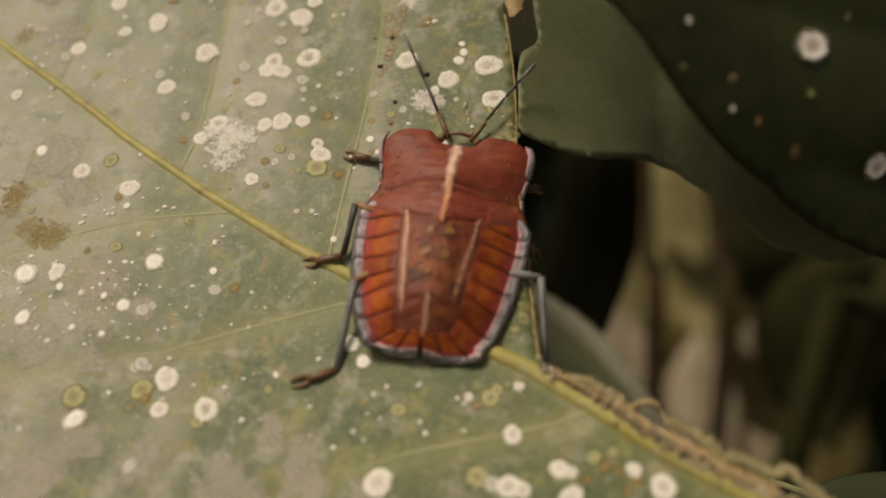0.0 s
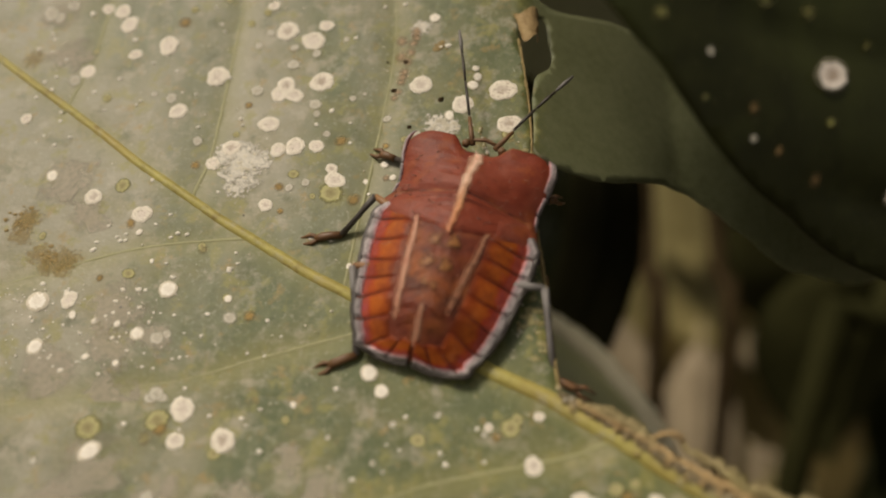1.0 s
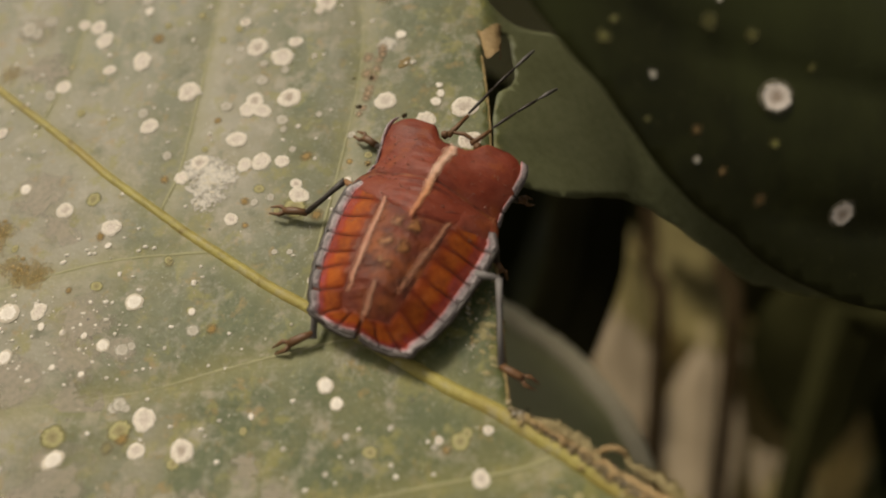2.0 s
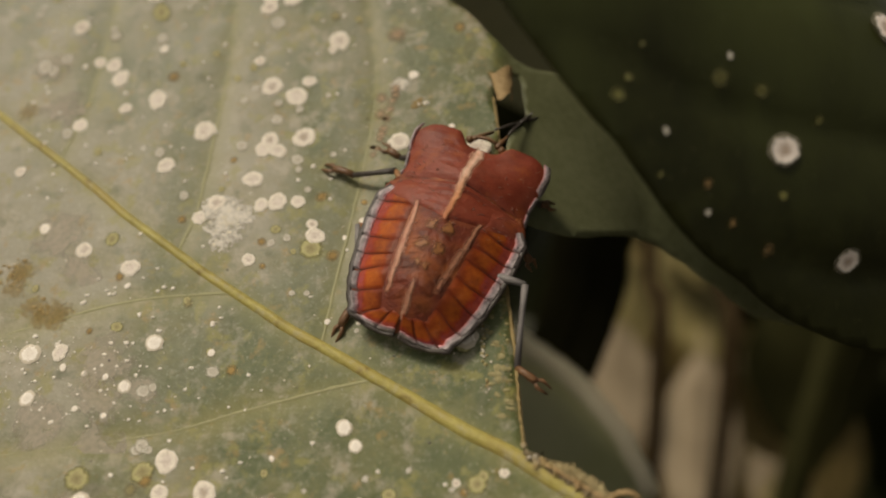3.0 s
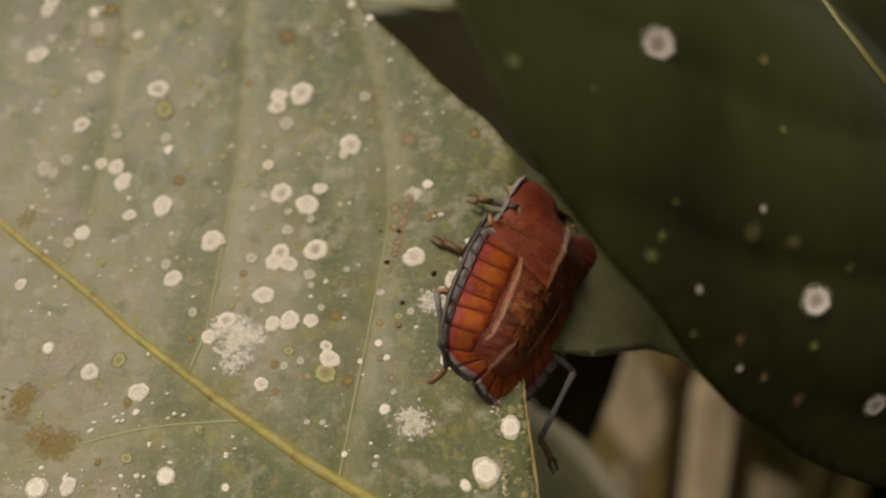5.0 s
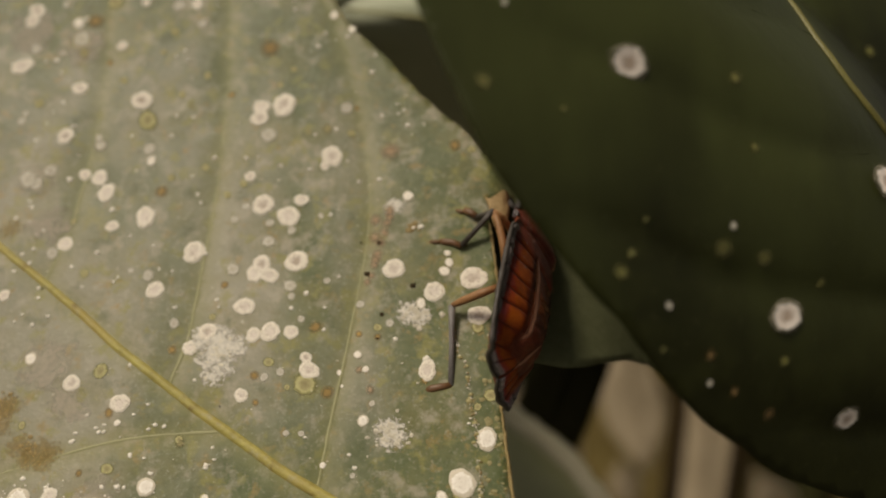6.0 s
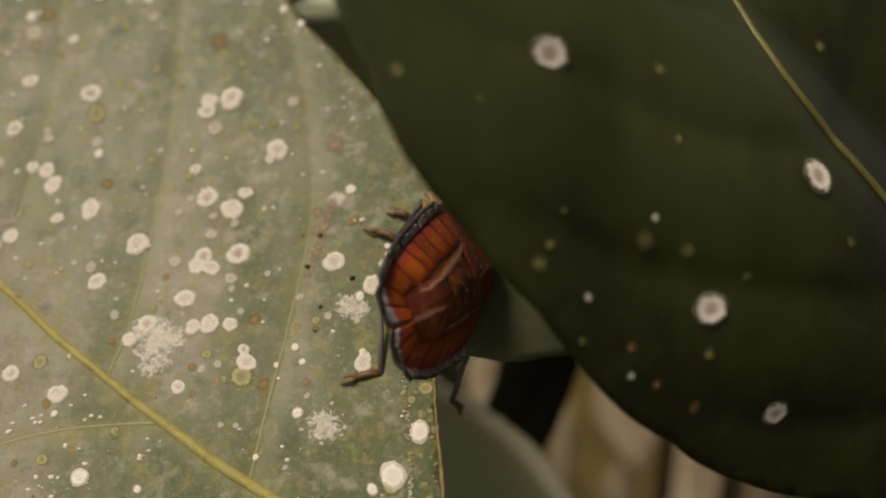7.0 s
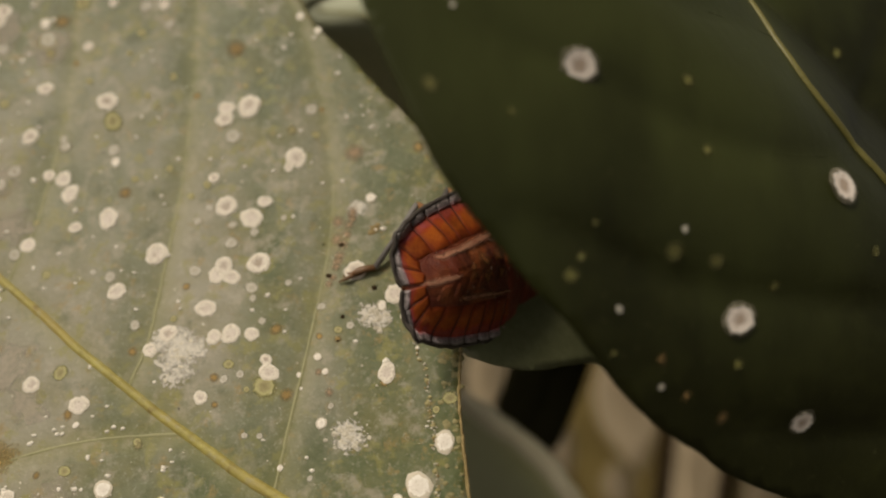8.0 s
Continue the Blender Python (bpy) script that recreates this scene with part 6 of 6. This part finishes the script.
            pad("rim_lobe", lambda a, b, k0=k0, k1=k1, i=i, side=side: spoke(k0 + (k1 - k0) * a, side, 0.878 - 0.025 * (i > 5) + (0.122 + 0.025 * (i > 5)) * b + 0.014 * b * math.sin(math.pi * a) ** 0.7), M["rim"], bug, n=9, m=9, rise=0.008, base=0.004, sink=0.003, wrinkle=0.005)
        # pale lengthwise stripe with its hook at the shoulder
        line = spline([(side * 0.262, 0.600, 0), (side * 0.238, 0.638, 0), (side * 0.198, 0.640, 0), (side * 0.168, 0.595, 0), (side * 0.145, 0.45, 0), (side * 0.122, 0.28, 0), (side * 0.104, 0.135 + 0.035 * side, 0)], 0.02)
        stripe(bug, line, [w * (1 - 0.14 * (side > 0)) for w in (0.030, 0.036, 0.044, 0.050, 0.052, 0.042)], 0.0095, "cream" if side < 0 else "shaded_cream")
    stripe(bug, spline([(0, 0.985, 0), (0, 0.80, 0), (0.004, 0.65, 0), (0.0, 0.51, 0)], 0.02), (0.098, 0.090, 0.074, 0.060, 0.050, 0.030), 0.0205, "centre_cream")
    stripe(bug, spline([(0, 0.20, 0), (0.003, 0.10, 0), (0, 0.015, 0)], 0.02), (0.014, 0.044, 0.052, 0.044), 0.0042)
    # ochre warts along the middle
    rng = random.Random(3)
    for v0, r in ((0.480, 0.062), (0.37, 0.066), (0.27, 0.036)):
        for side in (-1, 1):
            cu, ph = side * r * 0.62, rng.uniform(0, 6)
            pad("ochre_wart", lambda a, b, cu=cu, v0=v0, r=r, ph=ph: (cu + r * (a - 0.5) * 1.3 + 0.006 * math.sin(9 * b + ph), v0 + r * (b - 0.5) * 1.5 + 0.006 * math.sin(8 * a + ph)), M["ochre"], bug, n=6, m=6, rise=0.003, base=0.0045, sink=0.004)
    # low wrinkles of the middle segments
    for v0 in (0.43, 0.345, 0.27, 0.20, 0.13):
        for side in (-1, 1):
            pad("segment_fold", lambda a, b, v0=v0, side=side: (side * (0.02 + 0.085 * a), v0 + 0.06 * (b - 0.5) - 0.03 * a), M["shell"], bug, n=6, m=6, rise=0.003, base=0.002, sink=0.004)


def lint(bug):
    """Fine pale hairs and dust that cling to the back."""
    rng, verts, faces = random.Random(11), [], []
    for _ in range(150):
        u, v = rng.uniform(-0.32, 0.32), rng.gauss(0.70, 0.13) if rng.random() < 0.75 else rng.uniform(0.05, 0.95)
        if not 0.03 < v < 0.98 or abs(u) > half_width(v) * 0.9:
            continue
        a, r = rng.gauss(0.25, 0.5), rng.uniform(0.006, 0.020)
        w, h = 0.0016, dome(u, v) + (0.0165 if v > 0.70 else 0.0145 if v > 0.58 else 0.008)
        d, k = Vector((math.cos(a), math.sin(a), 0)), len(verts)
        c = Vector((-d.y, d.x, 0)) * w
        p = Vector((u, v, h))
        verts += [p - d * r, p + c, p + d * r, p - c, p + Vector((0, 0, 0.003))]
        faces += [(k, k + 3, k + 4), (k + 3, k + 2, k + 4), (k + 2, k + 1, k + 4), (k + 1, k, k + 4), (k, k + 1, k + 2, k + 3)]
    tagged(bug_mesh("lint", verts, faces, M["lint"], bug), kind="stuff")


def bug_head(bug):
    verts, faces, n, m = [], [], 12, 8
    for i in range(m + 1):
        for j in range(n):
            lat, a = math.pi * i / m - math.pi / 2, 2 * math.pi * j / n
            verts.append((0.088 * math.cos(lat) * math.cos(a), 1.018 + 0.050 * math.cos(lat) * math.sin(a), 0.022 + 0.040 * math.sin(lat)))
    for i in range(m):
        for j in range(n):
            k, q = i * n + j, i * n + (j + 1) % n
            faces.append((k, q, q + n, k + n))
    head = bug_mesh("head", verts, faces, M["cream"], bug, "small pale head")
    for side in (-1, 1):
        path = [(side * 0.072, 1.036, 0.03), (side * 0.090, 1.044, 0.034), (side * 0.104, 1.050, 0.03)]
        v, f = tube(path, [0.016, 0.022, 0.010], 9)
        bug_mesh("eye", v, f, M["foot"], head, "dark brown eye")
    v, f = tube([(-0.078, 1.060, 0.040), (0.0, 1.078, 0.042), (0.078, 1.060, 0.040)], [0.007, 0.011, 0.007], 7, 0.3)
    bug_mesh("brow", v, f, M["foot"], head, "dark brown band")


def antenna(bug, side, length):
    base = Vector((side * 0.062, 1.060, 0.035))
    ob = bug_mesh("antenna", *tube([(0, -0.02, 0), (0, 0.04, 0.008), (0, 0.12 * length / 0.6, 0.014)], [0.014, 0.012, 0.009], 7), M["foot"], bug)
    ob.location = base * BUG
    y = 0.12 * length / 0.6
    joints = [y, y + 0.38 * (length - y), y + 0.70 * (length - y), length]
    for k in range(3):
        a, b = joints[k], joints[k + 1]
        z = lambda q: 0.014 + 0.03 * math.sin(q / length * 2.2)
        v, f = tube([(0, a + 0.004, z(a)), (0, (a + b) / 2, z((a + b) / 2)), (0, b - 0.004, z(b))], [0.006, 0.0085 + 0.002 * (k == 2), 0.006], 7)
        bug_mesh("antenna_segment", v, f, M["leg"] if k < 2 else M["grey_leg"], ob)
    return ob


def leg(bug, hip, knee, ankle, toe, mat):
    """Thigh with shin and foot below it; the pivot is at the hip."""
    h, k, a, t = (Vector(p) for p in (hip, knee, ankle, toe))
    ob = bug_mesh("leg", *tube([Vector(), (k - h) * 0.35 + Vector((0, 0, 0.015)), (k - h) * 0.75 + Vector((0, 0, 0.012)), k - h], [0.016, 0.022, 0.020, 0.014], 8), M["thigh"] if h.x < 0 else mat, bug, "orange-brown thigh" if h.x < 0 else "")
    ob.location = h * BUG
    mid = (k + a) / 2 - k
    shin = bug_mesh("shin", *tube([Vector(), (a - k) * 0.3, mid, a - k], [0.018, 0.015, 0.014, 0.016], 8, 0.2), mat, ob)
    shin.location = (k - h) * BUG
    way = (t - a).normalized()
    across, tip = way.cross(Vector((0, 0, 1))).normalized(), t - a
    verts, faces = tube([Vector(), tip * 0.3 + Vector((0, 0, 0.010)), tip * 0.55 + Vector((0, 0, 0.006)), tip * 0.72], [0.017, 0.018, 0.021, 0.016], 8, 0.3)
    for s in (-1, 1):
        v, f = tube([tip * 0.62, tip * 0.85 + across * s * 0.022, tip + way * 0.030 + across * s * 0.016 - Vector((0, 0, 0.012))], [0.012, 0.011, 0.004], 6)
        faces += [tuple(i + len(verts) for i in q) for q in f]
        verts += v
    foot = bug_mesh("foot", verts, faces, M["foot"], ob, "brown foot with two claws")
    foot.location = (a - h) * BUG
    return ob, shin, foot


LEGS = {  # hip, knee, ankle, toe in body lengths
    "hind_left": ((-0.15, 0.40, -0.04), (-0.40, 0.33, 0.03), (-0.33, -0.05, -0.06), (-0.47, -0.15, -0.07)),
    "mid_left": ((-0.15, 0.57, -0.04), (-0.41, 0.67, 0.02), (-0.53, 0.48, -0.09), (-0.69, 0.42, -0.10)),
    "fore_left": ((-0.13, 0.80, -0.04), (-0.30, 0.90, -0.02), (-0.42, 0.93, -0.09), (-0.53, 0.95, -0.10)),
    "hind_right": ((0.15, 0.40, -0.04), (0.46, 0.42, 0.06), (0.58, 0.07, -0.05), (0.73, 0.04, -0.05)),
    "mid_right": ((0.15, 0.55, -0.04), (0.37, 0.63, -0.02), (0.385, 0.61, -0.09), (0.43, 0.585, -0.13)),
    "fore_right": ((0.13, 0.80, -0.04), (0.30, 0.88, -0.02), (0.36, 0.89, -0.09), (0.405, 0.92, -0.12)),
}


def insect():
    bug = new("shield_bug")
    bug.empty_display_size = 0.005
    tagged(bug, "red-brown shield bug nymph with orange cells and lilac-grey rim", "insect")
    bug_body(bug)
    lint(bug)
    bug_head(bug)
    limbs = {k: leg(bug, *v, M["grey_leg"] if k.startswith("hind") else M["leg"]) for k, v in LEGS.items()}
    feelers = {"left": antenna(bug, -1, 0.62), "right": antenna(bug, 1, 0.50)}
    return bug, limbs, feelers


INSECT, BUG_LEGS, FEELERS = insect()

# ------------------------------------------------------------------ what moves
BUG_ROWS = [  # seconds, tail, heading, way up
    (0, (-0.0315, 1.2293, -0.1507), (0.161, 0.426, 0.890), (-0.020, -0.900, 0.435)),
    (0.5, (-0.0473, 1.2373, -0.1175), (0.198, 0.372, 0.907), (-0.053, -0.920, 0.389)),
    (1, (-0.0734, 1.2434, -0.1199), (0.313, 0.339, 0.887), (-0.090, -0.919, 0.383)),
    (1.5, (-0.0906, 1.2455, -0.0926), (0.422, 0.342, 0.840), (-0.091, -0.906, 0.414)),
    (3, (-0.0532, 1.2924, 0.0094), (0.400, 0.345, 0.849), (-0.040, -0.919, 0.393)),
    (3.5, (-0.0394, 1.3219, 0.0577), (0.364, 0.289, 0.886), (-0.098, -0.934, 0.344)),
    (4, (-0.0074, 1.3290, 0.0957), (0.334, 0.453, 0.826), (0.083, -0.887, 0.453)),
    (4.5, (0.0015, 1.3556, 0.1367), (0.474, 0.443, 0.761), (0.238, -0.897, 0.373)),
    (6, (0.1075, 1.2999, 0.1849), (0.259, 0.718, 0.646), (0.890, -0.440, -0.110)),
    (6.5, (0.0815, 1.2767, 0.2304), (0.420, 0.813, 0.402), (0.890, -0.455, -0.010)),
    (7, (0.0533, 1.2426, 0.2553), (0.434, 0.849, 0.302), (0.867, -0.485, 0.117)),
    (7.5, (0.0425, 1.2785, 0.2763), (0.569, 0.747, 0.343), (0.753, -0.641, 0.147)),
    (8, (0.0310, 1.3150, 0.3267), (0.695, 0.697, 0.176), (0.691, -0.716, 0.103)),
]
ANKLES = {  # seconds and the ankle's place in body lengths
    "hind_right": [(0, 0.50, 0.05, -0.05), (0.5, 0.53, 0.02, -0.05), (1, 0.61, 0.08, -0.05), (1.5, 0.67, 0.12, -0.07), (3, 0.54, 0.07, -0.04), (3.5, 0.49, 0.13, -0.06), (4, 0.44, 0.05, 0.0), (4.5, 0.49, -0.06, 0.03),
                   (6, 0.50, 0.30, -0.10), (7, 0.50, 0.50, -0.10), (8, 0.40, 0.72, -0.05)],
    "mid_right": [(0, 0.385, 0.60, -0.09), (1.5, 0.385, 0.56, -0.09), (3, 0.39, 0.61, -0.08), (4.5, 0.385, 0.55, -0.11), (8, 0.385, 0.60, -0.11)],
    "fore_right": [(0, 0.36, 0.89, -0.09), (1.5, 0.36, 0.92, -0.09), (3, 0.37, 0.89, -0.08), (8, 0.35, 0.93, -0.11)],
}
FEELER_WAYS = {  # seconds and the way in which the antenna points
    "left": [(0, -0.30, 0.52, 0.02), (0.5, -0.20, 0.54, 0.0), (1, -0.28, 0.66, 0.0), (1.5, -0.02, 0.5, 0.06), (3, 0.22, 0.35, -0.25), (4, 0.22, 0.32, -0.32), (8, 0.2, 0.4, -0.3)],
    "right": [(0, 0.19, 0.33, 0.03), (0.5, 0.15, 0.30, 0.03), (1, 0.19, 0.33, 0.02), (1.5, 0.26, 0.34, 0.03), (3, 0.06, 0.38, -0.25), (4, 0.05, 0.35, -0.32), (8, 0.1, 0.4, -0.3)],
}


STEPS = {  # seconds; knee, ankle and toe in body lengths
    "hind_left": [
        (0, (-0.35, 0.23, 0.07), (-0.35, -0.1, -0.04), (-0.47, -0.2, -0.05)), (0.5, (-0.41, 0.35, 0.02), (-0.33, -0.06, -0.05), (-0.47, -0.12, -0.07)),
        (1, (-0.37, 0.31, 0.04), (-0.24, -0.08, -0.03), (-0.39, -0.17, -0.04)), (1.5, (-0.32, 0.2, 0.03), (-0.16, -0.15, -0.06), (-0.31, -0.25, -0.07)),
        (3, (-0.45, 0.41, 0.0), (-0.25, -0.01, -0.08), (-0.29, -0.09, -0.09)), (3.5, (-0.37, 0.29, 0.03), (-0.2, -0.07, -0.05), (-0.27, -0.21, -0.05)),
        (4, (-0.43, 0.35, 0.01), (-0.25, -0.05, -0.11), (-0.29, -0.13, -0.14)), (4.5, (-0.32, 0.21, 0.01), (-0.05, -0.08, -0.06), (-0.14, -0.22, -0.11)),
        (5.2, (-0.28, 0.3, -0.12), (0.04, 0.01, -0.19), (0.0, -0.12, -0.29)), (6, (-0.1, 0.38, -0.16), (0.13, 0.1, -0.26), (0.18, -0.01, -0.39)),
        (6.5, (-0.09, 0.33, -0.21), (0.21, 0.14, -0.26), (0.26, 0.02, -0.38)), (7, (-0.05, 0.39, -0.22), (0.28, 0.24, -0.28), (0.32, 0.14, -0.41)),
        (7.5, (-0.23, 0.43, -0.24), (0.05, 0.27, -0.34), (0.08, 0.13, -0.48)), (8, (-0.36, 0.39, -0.21), (-0.06, 0.18, -0.42), (-0.06, 0.07, -0.55))],
    "mid_left": [
        (0, (-0.42, 0.62, 0.05), (-0.44, 0.39, -0.05), (-0.6, 0.35, -0.08)), (0.5, (-0.37, 0.69, 0.01), (-0.57, 0.55, -0.1), (-0.74, 0.55, -0.12)),
        (1, (-0.4, 0.66, 0.03), (-0.53, 0.48, -0.08), (-0.69, 0.41, -0.09)), (1.5, (-0.39, 0.58, 0.02), (-0.5, 0.37, -0.09), (-0.67, 0.31, -0.1)),
        (3, (-0.4, 0.77, 0.02), (-0.64, 0.67, -0.11), (-0.79, 0.69, -0.13)), (3.5, (-0.42, 0.75, 0.0), (-0.46, 0.59, -0.1), (-0.59, 0.57, -0.11)),
        (4, (-0.43, 0.63, 0.04), (-0.46, 0.48, -0.08), (-0.6, 0.47, -0.13)), (4.5, (-0.48, 0.67, 0.08), (-0.41, 0.5, -0.04), (-0.58, 0.48, -0.1)),
        (5.2, (-0.41, 0.79, -0.04), (-0.26, 0.59, -0.2), (-0.36, 0.6, -0.33)), (6, (-0.34, 0.83, -0.13), (-0.15, 0.66, -0.31), (-0.18, 0.71, -0.49)),
        (6.5, (-0.42, 0.68, -0.16), (-0.22, 0.58, -0.32), (-0.28, 0.57, -0.5)), (7, (-0.4, 0.73, -0.1), (-0.21, 0.64, -0.27), (-0.3, 0.65, -0.43)),
        (7.5, (-0.36, 0.63, -0.11), (-0.19, 0.52, -0.29), (-0.26, 0.49, -0.42)), (8, (-0.33, 0.59, -0.13), (-0.21, 0.51, -0.32), (-0.3, 0.49, -0.45))],
    "fore_left": [
        (0, (-0.31, 0.89, 0.03), (-0.43, 0.92, -0.05), (-0.54, 0.94, -0.06)), (1.5, (-0.3, 0.9, -0.02), (-0.42, 0.93, -0.09), (-0.53, 0.95, -0.1)),
        (3, (-0.3, 0.88, -0.02), (-0.4, 0.88, -0.1), (-0.5, 0.9, -0.11)), (4.5, (-0.36, 0.88, 0.16), (-0.45, 0.83, 0.01), (-0.55, 0.76, -0.03)),
        (5.2, (-0.34, 0.84, 0.05), (-0.36, 0.83, -0.12), (-0.44, 0.82, -0.21)), (6, (-0.31, 0.78, -0.11), (-0.23, 0.83, -0.24), (-0.27, 0.89, -0.36)),
        (6.5, (-0.37, 0.68, -0.06), (-0.33, 0.73, -0.24), (-0.4, 0.75, -0.37)), (8, (-0.17, 0.78, -0.1), (-0.17, 0.81, -0.26), (-0.21, 0.84, -0.37))],
}


def bug_pose(tail, heading, up):
    f = Vector(heading).normalized()
    n = Vector(up)
    n = (n - f * n.dot(f)).normalized()
    m = Matrix((f.cross(n), f, n)).transposed().to_4x4()
    m.translation = Vector(tail) * METRES
    return BASE @ m


BREEZE = [(0.0, -0.058), (0.5, -0.059), (1.0, -0.051), (1.5, -0.012), (3.0, 0.0), (3.5, 0.112), (4.0, 0.133), (4.5, 0.131), (6.0, 0.177), (6.5, 0.186), (7.0, 0.226), (7.5, 0.21), (8.0, 0.203)]


def motions():
    # the shrub behind leans to and fro about its foot
    foot = world_at((1.3, 4.4, 0.0))
    foot.z = 0.0
    for ob in SWAYING:
        rest = ob.matrix_world.copy()
        walk(ob, [(t, Matrix.Translation(foot) @ Matrix.Rotation(k * METRES / 0.44, 4, "Y") @ Matrix.Translation(-foot) @ rest) for t, k in BREEZE])
    walk(INSECT, [(t, bug_pose(*row)) for t, *row in BUG_ROWS])
    for key, rows in ANKLES.items():
        hip, rest = Vector(LEGS[key][0]), Vector(LEGS[key][2]) - Vector(LEGS[key][0])
        walk(BUG_LEGS[key][0], [(t, Matrix.Translation(hip * BUG) @ rest.rotation_difference(Vector(p) - hip).to_matrix().to_4x4()) for t, *p in rows])
    for key, rows in STEPS.items():
        hip, knee, ankle, toe = (Vector(p) for p in LEGS[key])
        keys = ([], [], [])
        for t, *want in rows:
            k, a, e = (Vector(p) for p in want)
            thigh = (knee - hip).rotation_difference(k - hip)
            k = hip + thigh @ (knee - hip)
            shin = (ankle - knee).rotation_difference(thigh.inverted() @ (a - k))
            a_in = (knee - hip) + shin @ (ankle - knee)
            foot = (toe - ankle).rotation_difference(thigh.inverted() @ (e - hip) - a_in)
            for rows_out, place, turn in zip(keys, (hip, knee - hip, a_in), (thigh, shin, foot)):
                rows_out.append((t, Matrix.Translation(place * BUG) @ turn.to_matrix().to_4x4()))
        for ob, rows_out in zip(BUG_LEGS[key], keys):
            walk(ob, rows_out)
    for key, rows in FEELER_WAYS.items():
        at = FEELERS[key].location.copy()
        walk(FEELERS[key], [(t, Matrix.Translation(at) @ Vector((0, 1, 0)).rotation_difference(Vector(p)).to_matrix().to_4x4()) for t, *p in rows])


motions()
